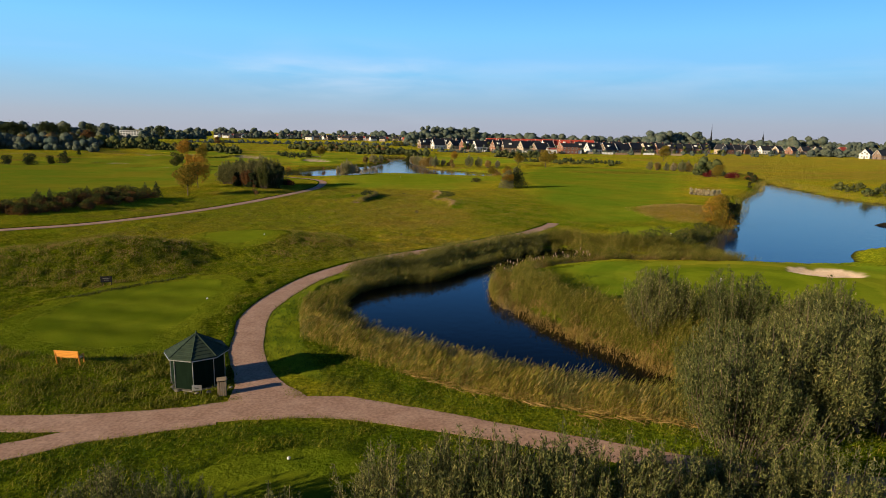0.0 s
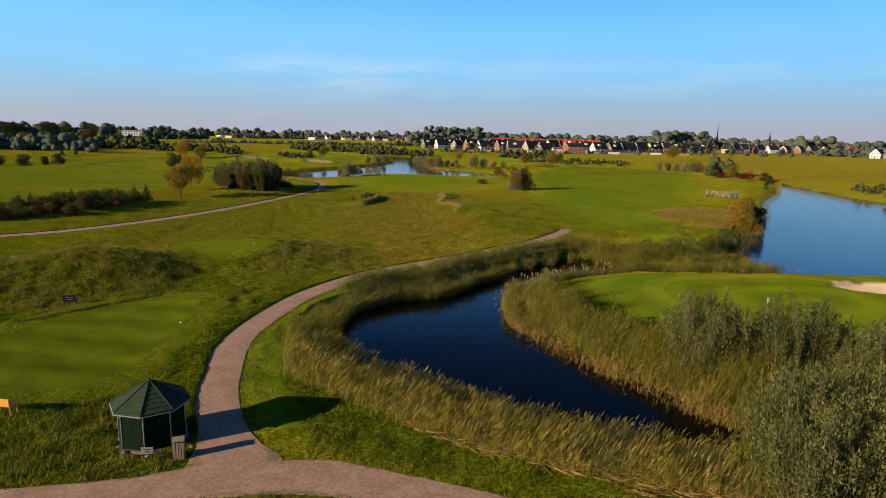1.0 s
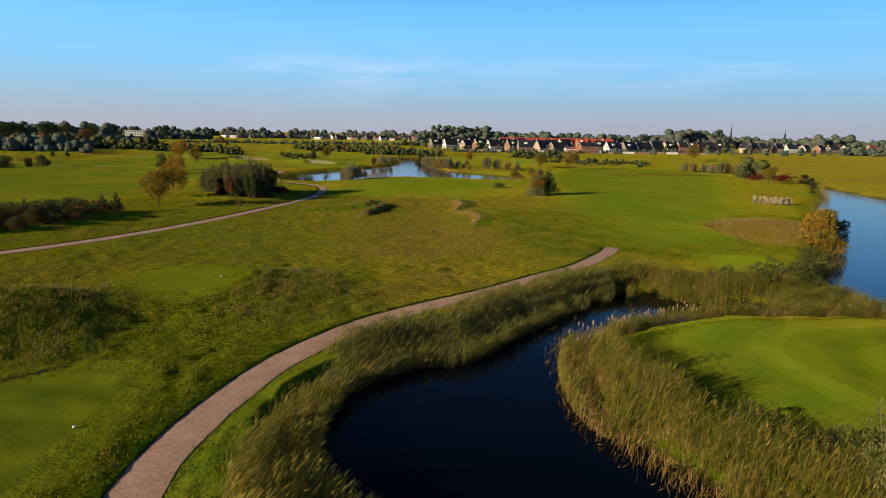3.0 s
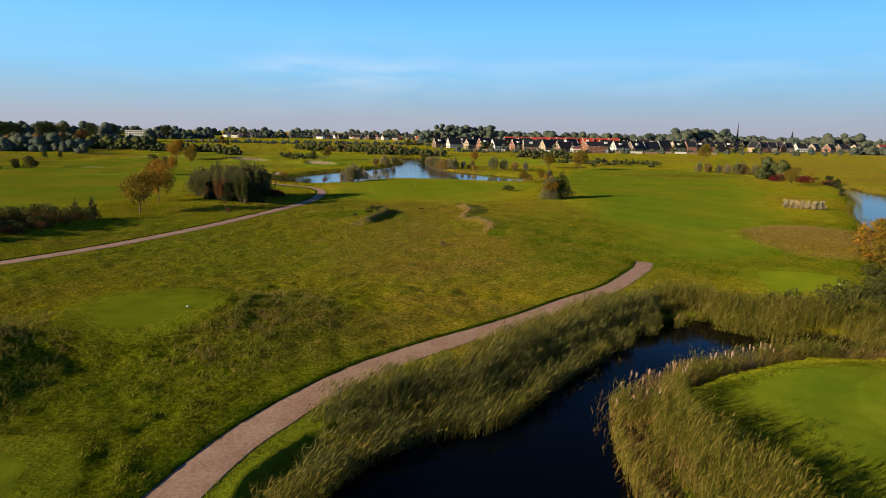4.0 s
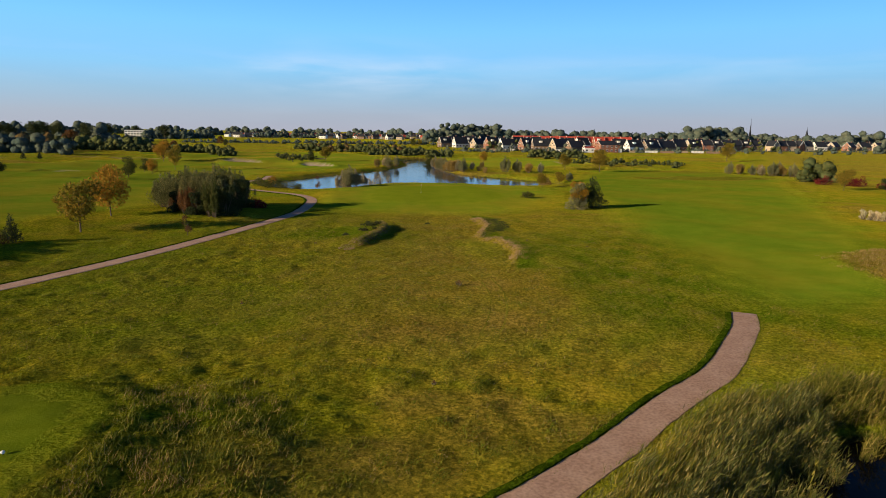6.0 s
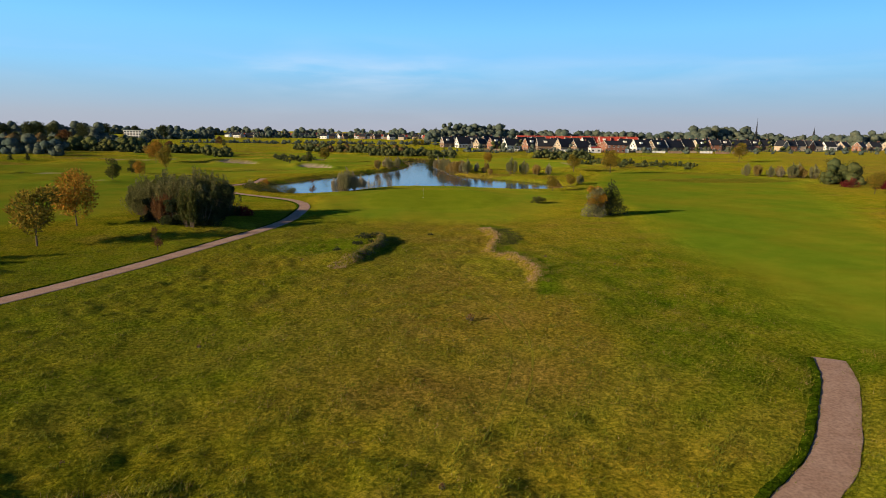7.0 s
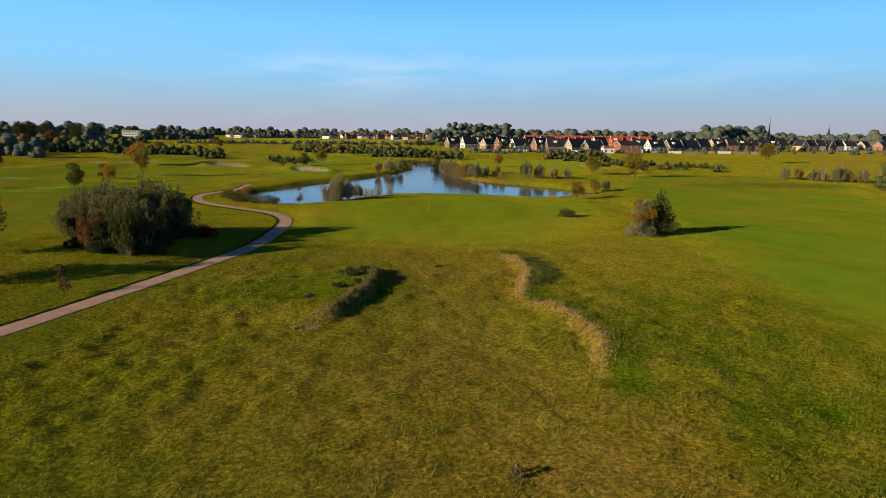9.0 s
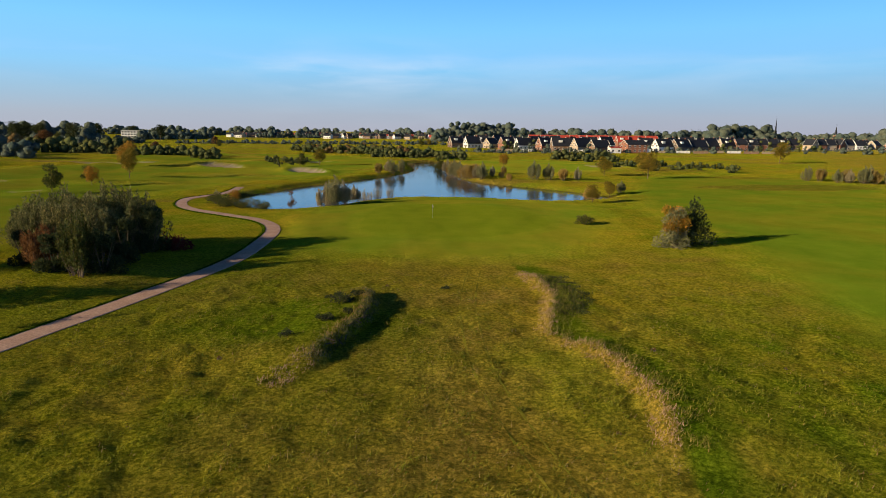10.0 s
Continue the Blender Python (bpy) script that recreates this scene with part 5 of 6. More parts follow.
def dry_wall(line, width, hgt, dens, label):
    s = smooth_loop(line, 10, False)
    W_ = scatter(s.min(0) - 2, s.max(0) + 2, dens, rng)
    W_ = W_[line_gap(W_, s)[0] < width * (0.7 + 0.4 * wave(W_, 3, 71))]
    return tufts(W_, hgt, HAY, "dry_grass", label, rng, 5, 0.06)


W_ = scatter((-7, 112), (6, 155), 120, rng)
g_, u_ = side_gap(W_, BANK_RIM)
wide_ = 0.95 + 0.55 * wave(W_, 3.2, 71)
fray = 0.4 * np.clip(1.1 - np.abs(g_ - 0.2) / (0.75 * wide_), 0.0, 1.0) * np.clip(0.6 + 0.5 * wave(W_, 1.4, 74), 0.1, 1.0) * np.clip(np.minimum(u_, 1 - u_) * 12, 0.0, 1) * (1 - 0.95 * np.exp(-((u_ - 0.455) / 0.035) ** 2))
on_face = (g_ > -0.5) & (rng.uniform(size=len(W_)) < fray)
tufts(W_[on_face], 0.24, BLEACHED, "dry_grass", "bleached tall grass on an eroded bank face", rng, 5, 0.035, 0.7)
behind = (g_ < -0.35) & (g_ > -1.3) & (u_ > 0.05) & (u_ < 0.95) & (rng.uniform(size=len(W_)) < 0.35 * np.clip(0.6 + 0.7 * wave(W_, 1.8, 78), 0, 1))
tufts(W_[behind], 0.28, LONG, "long_grass", "dark green grass along the top of the eroded bank", rng, 4, 0.04)
hollow = scatter((-1.5, 133), (6, 151), 60, rng)
g_, u_ = side_gap(hollow, BANK_RIM)
hollow = hollow[(g_ < -0.3) & (g_ > -2.6 - 0.8 * wave(hollow, 2, 79)) & (hollow[:, 1] > 136) & (hollow[:, 1] < 149) & (rng.uniform(size=len(hollow)) < 0.6)]
tufts(hollow, 0.2, OLIVE, "weeds", "broad-leaved green weeds in a hollow behind the bank", rng, 4, 0.08)
# the undercut east edge of the knoll: dead stalks, roots and a few broken branches
W_ = scatter((-23, 121), (-11, 145), 110, rng)
g_, u_ = side_gap(W_, KNOLL_RIM)
foot_ = (g_ > -0.7) & (g_ < 0.9 + 0.6 * wave(W_, 2, 80)) & (u_ < 0.2) & (rng.uniform(size=len(W_)) < 0.16)
tufts(W_[foot_], 0.28, BLEACHED, "dry_grass", "bleached grass at the foot of the knoll", rng, 4, 0.035, 0.6)
edge_ = (g_ > -0.75) & (g_ < 0.12) & (u_ > 0.15) & (u_ < 0.98) & (rng.uniform(size=len(W_)) < 0.6)
tufts(W_[edge_], 0.3, THICKET, "dead_stalks", "grey-brown dead stalks hanging on the knoll edge", rng, 4, 0.035, -0.2)
lip_ = (g_ > 0.0) & (g_ < 0.35) & (u_ > 0.3) & (rng.uniform(size=len(W_)) < 0.35 * np.clip(0.5 + wave(W_, 1.5, 81), 0, 1))
tufts(W_[lip_], 0.34, HAY, "dry_grass", "straw-coloured grass on the knoll lip", rng, 4, 0.035, 0.2)
kr = np.random.RandomState(82)
for k in range(9):
    t_ = KNOLL_RIM[int(kr.uniform(0.2, 0.75) * (len(KNOLL_RIM) - 1))] + np.array([kr.uniform(0.2, 0.8), kr.uniform(-0.4, 0.4)])
    bx_, by_, a_, L_ = float(t_[0]), float(t_[1]), kr.uniform(0, 3.1), kr.uniform(0.5, 1.1)
    bm = bmesh.new()
    e0 = Vector((-L_ / 2 * math.cos(a_), -L_ / 2 * math.sin(a_), 0.02))
    e1 = Vector((L_ / 2 * math.cos(a_), L_ / 2 * math.sin(a_), kr.uniform(0.1, 0.3)))
    rod(bm, e0, e1, 0.05, 0.03, 6)
    rod(bm, e0.lerp(e1, 0.6), e0.lerp(e1, 0.6) + Vector((0.15, kr.uniform(-0.3, 0.3), 0.2)), 0.025, 0.01, 5)
    ob_ = part("branch", bm, BARK)
    ob_.location = (bx_, by_, top(bx_, by_))
    tagged(ob_, "broken grey branch lying below the knoll edge", "branch", "branches on the knoll")
dry_wall([(43, 126), (49, 124), (53, 119), (53.5, 112)], 0.8, 0.4, 12, "bleached tall grass on a hummock")
H_ = scatter((34, 102), (54, 128), 8, rng)
H_ = H_[rng.uniform(size=len(H_)) < step(1.1, 0.5, np.hypot((H_[:, 0] - 43.5) / 8, (H_[:, 1] - 115) / 11.5) + 0.25 * wave(H_, 4, 84))]
tufts(H_, 0.3, HAY, "dry_grass", "pale hay-coloured grass over an unmown mound", rng, 5, 0.05, 0.8)
weed = make_shrub("weed", 0.55, 0.5, RUST, 130, 0.12, 74, "dead brown dock and thistle clump in the rough", "weed", blobs=6, second=THICKET)
settle(weed, -4.6, 104.5)
wd = np.random.RandomState(75)
for k in range(9):
    wx_, wy_ = wd.uniform(-32, 14), wd.uniform(80, 150)
    if relief(np.array([[wx_, wy_]]))[0] > 0.6 and line_gap(np.array([[wx_, wy_]]), WEST_PATH)[0][0] > 2 and line_gap(np.array([[wx_, wy_]]), FORK)[0][0] > 2:
        plant(weed, wx_, wy_, wd.uniform(0.3, 0.55), wd.uniform(0, 360))
jun = make_shrub("shrub", 1.3, 1.6, DARKLEAF, 1500, 0.16, 72, "low spreading juniper on a grass knoll", squash=1.3)
settle(jun, -17.3, 137.6, 0.72)
plant(jun, -17.4, 132.6, 0.66, 70), plant(jun, -19.2, 129.7, 0.52, 170), plant(jun, -16.4, 139.6, 0.6, 240), plant(jun, -16.2, 134.6, 0.45, 20), plant(jun, -18.6, 139.2, 0.4, 310), plant(jun, -9.6, 144.6, 0.42, 110)
pamp = make_shrub("pampas_grass", 1.9, 0.9, PLUME, 700, 0.3, 73, "clump of cream-plumed pampas grass", "grass", blobs=9)
settle(pamp, 63.4, 158)
for px_, py_ in ((64.4, 157.6), (65.3, 157.1), (66.2, 156.7), (67.1, 156.4), (68, 156.2), (68.9, 156.4), (69.8, 156.9)):
    plant(pamp, px_, py_, 0.95, px_ * 50)


# ---- built things ----
GREENWOOD = plain("dark_green_boards", (0.004, 0.011, 0.006), (0.007, 0.017, 0.009), 4, 0.9, 0.3, stretch=(3, 3, 0.3), spec=0.05)
FELT = plain("green_shingle_felt", (0.017, 0.034, 0.020), (0.030, 0.050, 0.030), 3, 0.9, 0.4)
STEEL = plain("galvanised_steel", (0.45, 0.46, 0.46), (0.6, 0.6, 0.6), 8, 0.4, 0.1, metal=0.8)
ORANGE = plain("varnished_orange_wood", (0.62, 0.24, 0.03), (0.78, 0.34, 0.05), 5, 0.45, 0.2, stretch=(0.3, 3, 3))
STONE = plain("grey_stone", (0.12, 0.11, 0.09), (0.22, 0.20, 0.16), 4, 0.9, 0.5)
BINWOOD = plain("weathered_slats", (0.22, 0.17, 0.11), (0.36, 0.28, 0.19), 6, 0.8, 0.3, stretch=(3, 3, 0.3))
DARKMETAL = plain("black_painted_metal", (0.010, 0.010, 0.011), (0.022, 0.022, 0.022), 6, 0.7, 0.1, spec=0.1)
WHITE = plain("white_paint", (0.62, 0.61, 0.58), (0.74, 0.73, 0.70), 2, 0.6, 0.1)
BRICK = plain("red_brown_brick", (0.20, 0.085, 0.055), (0.30, 0.135, 0.085), 1.5, 0.9, 0.3)
BRICK_B = plain("brown_brick", (0.15, 0.095, 0.065), (0.24, 0.155, 0.105), 1.5, 0.9, 0.3)
CREAM = plain("cream_render", (0.36, 0.27, 0.19), (0.46, 0.37, 0.27), 1.0, 0.85, 0.1)
SLATE = plain("dark_roof_tile", (0.010, 0.012, 0.018), (0.022, 0.025, 0.034), 1.2, 0.7, 0.4)
CLAY = plain("red_clay_tile", (0.32, 0.036, 0.024), (0.44, 0.066, 0.038), 1.0, 0.75, 0.3)
TIMBER = plain("orange_timber", (0.42, 0.15, 0.03), (0.55, 0.22, 0.05), 2, 0.7, 0.1)
m_, n_, l_, b_ = material("window_glass", 0.08, 0.0, 0.5)
b_.inputs["Base Color"].default_value = (0.02, 0.025, 0.03, 1)
PANE = m_


def gazebo(x, y, turn):
    """Octagonal shelter of dark green boards with a felted tent roof on steel corner posts."""
    e = base("gazebo", x, y, top(x, y), turn)
    r, h, ro, apex = 1.40, 1.98, 1.72, 2.82
    cor = [Vector((r * math.cos(k * math.pi / 4), r * math.sin(k * math.pi / 4), 0)) for k in range(8)]
    bm = bmesh.new()
    bmesh.ops.create_cone(bm, cap_ends=True, segments=8, radius1=1.62, radius2=1.58, depth=0.24, matrix=Matrix.Translation((0, 0, -0.06)))
    part("plinth", bm, STONE, e, "grey stone plinth")
    for k in range(8):
        a, b = cor[k], cor[(k + 1) % 8]
        mid, d = (a + b) / 2, b - a
        m = Matrix.Translation(mid) @ Matrix.Rotation(math.atan2(d.y, d.x), 4, "Z")
        if k != 0:
            bm = bmesh.new()
            box(bm, 0, 0, 0.06 + 0.95, d.length - 0.02, 0.04, 1.88, m, 0.006)
            part("wall_panel", bm, GREENWOOD, e)
        bm = bmesh.new()
        rod(bm, (a.x * 1.03, a.y * 1.03, 0.0), (a.x * 1.03, a.y * 1.03, h), 0.024, n=8)
        part("post", bm, STEEL, e)
    for k in range(8):
        a0, a1 = k * math.pi / 4, (k + 1) * math.pi / 4
        bm = bmesh.new()
        prev = None
        for j in range(7):
            t0, t1 = j / 7, (j + 1) / 7
            for t, lift in ((t0, 0.028), (t1, 0.0)):
                rr, z = ro * (1 - t) + 0.04 * t, h - 0.12 + (apex - h + 0.1) * t + lift
                pts = [bm.verts.new((rr * math.cos(a), rr * math.sin(a), z)) for a in (a0, a1)]
                if prev:
                    bm.faces.new((prev[0], prev[1], pts[1], pts[0]))
                prev = pts
        low_ = [bm.verts.new((ro * math.cos(a), ro * math.sin(a), h - 0.22)) for a in (a0, a1)]
        bm.verts.ensure_lookup_table()
        bm.faces.new((low_[0], low_[1], bm.verts[1], bm.verts[0]))
        part("roof_panel", bm, FELT, e)
        bm = bmesh.new()
        rod(bm, (ro * math.cos(a0), ro * math.sin(a0), h - 0.1), (0.04 * math.cos(a0), 0.04 * math.sin(a0), apex + 0.0), 0.03, 0.03, 6)
        part("ridge", bm, FELT, e)
        bm = bmesh.new()
        rod(bm, (ro * math.cos(a0), ro * math.sin(a0), h - 0.2), (ro * math.cos(a1), ro * math.sin(a1), h - 0.2), 0.03, 0.03, 6)
        part("fascia", bm, STEEL, e, "pale metal fascia strip")
    bm = bmesh.new()
    bmesh.ops.create_cone(bm, cap_ends=True, segments=8, radius1=0.09, radius2=0.0, depth=0.22, matrix=Matrix.Translation((0, 0, apex + 0.08)))
    part("finial", bm, FELT, e)
    return tagged(e, "dark green octagonal wooden gazebo with felted roof", "gazebo")


def bench(x, y, turn):
    e = base("bench", x, y, top(x, y), turn, 0.88)
    for s in (-0.82, 0.82):
        for yy, hh, tilt in ((-0.22, 0.62, 0.0), (0.2, 0.95, 0.12)):
            bm = bmesh.new()
            rod(bm, (s, yy, -0.05), (s, yy + tilt, hh), 0.045, 0.04, 6)
            part("leg", bm, ORANGE, e)
        bm = bmesh.new()
        box(bm, s, 0.02, 0.62, 0.08, 0.55, 0.06, bevel=0.01)
        part("armrest", bm, ORANGE, e)
    for k in range(4):
        bm = bmesh.new()
        box(bm, 0, -0.2 + 0.12 * k, 0.45, 1.75, 0.1, 0.04, bevel=0.008)
        part("seat_slat", bm, ORANGE, e)
    for k in range(4):
        bm = bmesh.new()
        box(bm, 0, 0.25 + 0.03 * k, 0.56 + 0.12 * k, 1.75, 0.035, 0.105, bevel=0.008)
        part("back_slat", bm, ORANGE, e)
    return tagged(e, "bright orange slatted wooden bench on the grass", "bench")


def bin_(x, y, turn):
    e = base("litter_bin", x, y, top(x, y), turn)
    bm = bmesh.new()
    box(bm, 0, 0, 0.42, 0.4, 0.4, 0.84, bevel=0.02)
    part("liner", bm, DARKMETAL, e)
    for side in range(4):
        for k in range(4):
            bm = bmesh.new()
            box(bm, -0.165 + 0.11 * k, 0.225, 0.42, 0.09, 0.025, 0.8, Matrix.Rotation(side * math.pi / 2, 4, "Z"), 0.005)
            part("slat", bm, BINWOOD, e)
    bm = bmesh.new()
    box(bm, 0, 0, 0.9, 0.5, 0.5, 0.05, bevel=0.015)
    part("lid", bm, BINWOOD, e)
    return tagged(e, "weathered wooden slatted litter bin beside the gazebo", "litter bin")


def board(x, y, turn, w, h, tall_, mat, label, name="sign"):
    e = base(name, x, y, top(x, y), turn)
    for s in (-w * 0.4, w * 0.4):
        bm = bmesh.new()
        rod(bm, (s, 0, -0.15), (s, 0, tall_), 0.03, n=6)
        part("post", bm, DARKMETAL, e)
    bm = bmesh.new()
    box(bm, 0, -0.035, tall_ - h / 2, w, 0.03, h, bevel=0.006)
    part("panel", bm, mat, e)
    for k in range(2):
        bm = bmesh.new()
        box(bm, 0, -0.054, tall_ - h * (0.33 + 0.3 * k), w * (0.6 - 0.2 * k), 0.006, h * 0.09)
        part("marking", bm, STONE if mat is DARKMETAL else DARKMETAL, e)
    return tagged(e, label, "sign")


def flagpin(x, y, mat_pole, label, cloth=WHITE, tall=2.0, wide=1.0):
    e = base("flagstick", x, y, top(x, y), 20)
    bm = bmesh.new()
    rod(bm, (0, 0, -0.05), (0, 0, tall), 0.018 * wide, 0.013 * wide, 8)
    part("pole", bm, mat_pole, e)
    v, f = [], []
    for i in range(7):
        for j in range(2):
            v.append((0.02 + 0.035 * i * wide, 0.03 * math.sin(i * 1.1), tall - 0.03 - 0.33 * wide * j - 0.03 * i))
    f = [(2 * i, 2 * i + 2, 2 * i + 3, 2 * i + 1) for i in range(6)]
    fl = sheet("flag", v, f, cloth, e, "small limp flag")
    so = fl.modifiers.new("thick", "SOLIDIFY")
    so.thickness = 0.006
    bm = bmesh.new()
    bmesh.ops.create_cone(bm, cap_ends=True, segments=12, radius1=0.06, radius2=0.06, depth=0.03, matrix=Matrix.Translation((0, 0, 0.0)))
    part("cup_rim", bm, WHITE, e)
    return tagged(e, label, "flagstick")


def marker(x, y, mat, label):
    e = base("tee_marker", x, y, top(x, y))
    bm = bmesh.new()
    bmesh.ops.create_icosphere(bm, subdivisions=2, radius=0.085, matrix=Matrix.Translation((0, 0, 0.1)) @ Matrix.Diagonal((1, 1, 0.85, 1)))
    part("ball", bm, mat, e, smooth=True)
    bm = bmesh.new()
    rod(bm, (0, 0, -0.1), (0, 0, 0.08), 0.02, n=6)
    part("spike", bm, DARKMETAL, e)
    return tagged(e, label, "tee marker", "tee markers")


gazebo(-13.7, 32.9, 12)
bench(-21.9, 34.5, 174)
bin_(-11.75, 31.2, 20)
board(-30.1, 53.6, 15, 0.95, 0.55, 0.85, DARKMETAL, "black hole sign on two posts by the tee")
board(-13.0, 30.95, 8, 0.5, 0.3, 0.55, STEEL, "small pale metal notice on two short posts", "notice")
flagpin(24.0, 51.9, WHITE, "white flagstick on the isle green")
flagpin(-13.1, 182.3, STEEL, "thin grey flagstick with a yellowish flag on the lakeside green", CREAM, 1.9, 0.75)
for x, y in ((-19.4, 49.2), (-21.7, 73.6), (-6.4, 24.2), (34.2, 91.4)):
    marker(x, y, WHITE, "round white tee marker in short grass")
for k in range(9):
    a = k * 0.7
    bm = bmesh.new()
    bmesh.ops.create_icosphere(bm, subdivisions=1, radius=0.09 + 0.03 * (k % 3), matrix=Matrix.Diagonal((1.2, 0.9, 0.6, 1)))
    xx, yy = -13.25 + 1.8 * math.cos(3.4 + a * 0.5), 32.9 + 1.8 * math.sin(3.4 + a * 0.5)
    st_ = part("stone", bm, STONE)
    st_.location = (xx, yy, top(xx, yy) + 0.03)
    tagged(st_, "small grey edging stone in the grass", "stone", "edging stones")


# ---- the village ----
def gabled(x, y, turn, w, d, eave, ridge, wall, roof, label, extra=(), storeys=2, name="house"):
    """A brick house: ridge along its own x axis, with storeys, windows, door, chimney."""
    e = base(name, x, y, top(x, y), turn)
    bm = bmesh.new()
    sec = [(-d / 2, -0.3), (d / 2, -0.3), (d / 2, eave), (0, ridge - 0.15), (-d / 2, eave)]
    a, b = [[bm.verts.new((s, yy, zz)) for yy, zz in sec] for s in (-w / 2, w / 2)]
    bm.faces.new(a), bm.faces.new(b)
    for k in range(5):
        bm.faces.new((a[k], a[(k + 1) % 5], b[(k + 1) % 5], b[k]))
    part("wall", bm, wall, e)
    run, rise = d / 2 + 0.35, (ridge - eave) * (d / 2 + 0.35) / (d / 2)
    for s in (-1, 1):
        bm = bmesh.new()
        L_ = math.hypot(run, rise)
        box(bm, 0, s * run / 2, ridge - rise / 2 + 0.06, w + 0.5, L_, 0.2, None)
        rot = Matrix.Rotation(-s * math.atan2(rise, run), 4, "X")
        c = Vector((0, s * run / 2, ridge - rise / 2 + 0.06))
        bmesh.ops.transform(bm, matrix=Matrix.Translation(c) @ rot @ Matrix.Translation(-c), verts=bm.verts)
        part("roof", bm, roof, e)
    bm = bmesh.new()
    box(bm, w * 0.32, 0, ridge + 0.35, 0.7, 0.55, 1.1, bevel=0.03)
    part("chimney", bm, BRICK, e)

    def window(cx, cy, cz, ww, hh, along_x):
        bm_ = bmesh.new()
        box(bm_, cx, cy, cz, ww if along_x else 0.12, 0.12 if along_x else ww, hh)
        wnd = part("window", bm_, WHITE, e)
        bm_ = bmesh.new()
        out = 0.02
        ox, oy = (0, math.copysign(out, cy)) if along_x else (math.copysign(out, cx), 0)
        for q_ in (-0.24, 0.24):
            box(bm_, cx + ox + (q_ * ww if along_x else 0), cy + oy + (0 if along_x else q_ * ww), cz, ww * 0.4 if along_x else 0.12, 0.12 if along_x else ww * 0.4, hh - 0.25)
        part("pane", bm_, PANE, wnd)

    for s in (-1, 1) if storeys > 1 else (-1,):
        for fl in range(min(storeys, 2)):
            zz = 1.5 + 2.8 * fl
            if zz + 0.7 < eave and s < 0:
                for q_ in np.linspace(-w / 2 + 1.6, w / 2 - 1.6, max(2, int(w / 3))):
                    window(q_, s * d / 2, zz, 1.5, 1.4, True)
            for q_ in ((-d * 0.24, d * 0.24) if s < 0 else ()):
                window(s * w / 2, q_, zz, 1.4, 1.4, False)
        window(s * w / 2, 0, eave + (ridge - eave) * 0.35, 1.3, 1.3, False)
        bm = bmesh.new()
        box(bm, s * w / 2, 0, 1.0, 0.14, 1.0, 2.1)
        part("door", bm, DARKMETAL, e)
    for kind_ in extra:
        bm = bmesh.new()
        if kind_ == "dormer":
            box(bm, -w * 0.12, -d * 0.27, eave + (ridge - eave) * 0.55, 2.4, 2.2, 1.5, bevel=0.05)
            part("dormer", bm, WHITE, e)
        elif kind_ == "dormer2":
            box(bm, w * 0.1, d * 0.27, eave + (ridge - eave) * 0.55, 2.6, 2.2, 1.5, bevel=0.05)
            part("dormer", bm, WHITE, e)
        else:
            box(bm, w / 2 + 1.6, -d * 0.1, 1.35, 3.4, d * 0.7, 2.7, bevel=0.05)
            part("annex", bm, {"white": WHITE, "orange": TIMBER, "brick": BRICK}[kind_], e)
    for s in (-1, 1):
        for q_ in (-1, 1):
            bm = bmesh.new()
            run2 = d / 2 + 0.35
            rod(bm, (s * (w / 2 + 0.27), q_ * run2, eave - 0.25), (s * (w / 2 + 0.27), 0, ridge + 0.1), 0.13, n=4)
            part("bargeboard", bm, WHITE, e)
    return tagged(e, label, "house", "village houses")


K = 1089.0
front = [  # column at the start, depth, turn, width, depth, eave, ridge, wall, roof, extra, label
    (752, 600, 38, 11, 7, 3.0, 9.2, BRICK_B, SLATE, ("dormer",), "brown brick house with a dark tiled roof"),
    (776, 598, 35, 12, 7, 3.0, 9.5, WHITE, SLATE, ("white",), "white gabled house with a dark tiled roof"),
    (803, 592, 55, 10, 7, 3.0, 8.6, CREAM, SLATE, (), "cream gabled house with a dark roof"),
    (826, 580, 40, 11, 8, 3.0, 9.8, BRICK, SLATE, ("dormer",), "red brick house with a dark roof and dormer"),
    (851, 556, 35, 14, 7, 3.0, 9.0, WHITE, SLATE, ("white",), "white gabled house with a long dark roof"),
    (880, 554, 42, 12, 7, 3.0, 9.8, BRICK, SLATE, ("dormer",), "red brick gabled house with white bargeboards"),
    (904, 548, 8, 15, 8, 3.0, 9.6, BRICK_B, SLATE, ("dormer",), "long brown brick house with a dark roof"),
    (931, 535, 38, 14, 8, 3.0, 9.8, CREAM, SLATE, (), "cream and brown gabled house with a dark roof"),
    (954, 522, 35, 13, 8, 3.0, 8.6, BRICK_B, SLATE, (), "brown gabled house with a dark roof"),
    (974, 505, 10, 7, 5, 2.8, 4.4, WHITE, CLAY, (), "small white outbuilding with a red roof"),
    (1002, 520, 14, 13, 12, 4.9, 8.8, BRICK, SLATE, ("white",), "square red brick villa with a dark roof"),
    (1046, 545, 30, 13, 8, 3.0, 9.6, WHITE, SLATE, ("dormer",), "pale house with a dark roof and dormer"),
    (1072, 550, 40, 14, 8, 3.0, 9.6, BRICK_B, SLATE, ("dormer", "orange"), "dark-roofed house with an orange timber annex"),
    (1096, 560, 32, 15, 8, 3.0, 9.2, BRICK_B, SLATE, ("orange",), "brown house with a dark roof and orange annex"),
    (1118, 590, 38, 14, 8, 3.0, 10.2, BRICK, SLATE, (), "brick gabled house with a dark roof"),
    (1142, 595, 35, 14, 8, 3.0, 10.0, CREAM, SLATE, ("dormer",), "cream gabled house with a dark roof"),
]
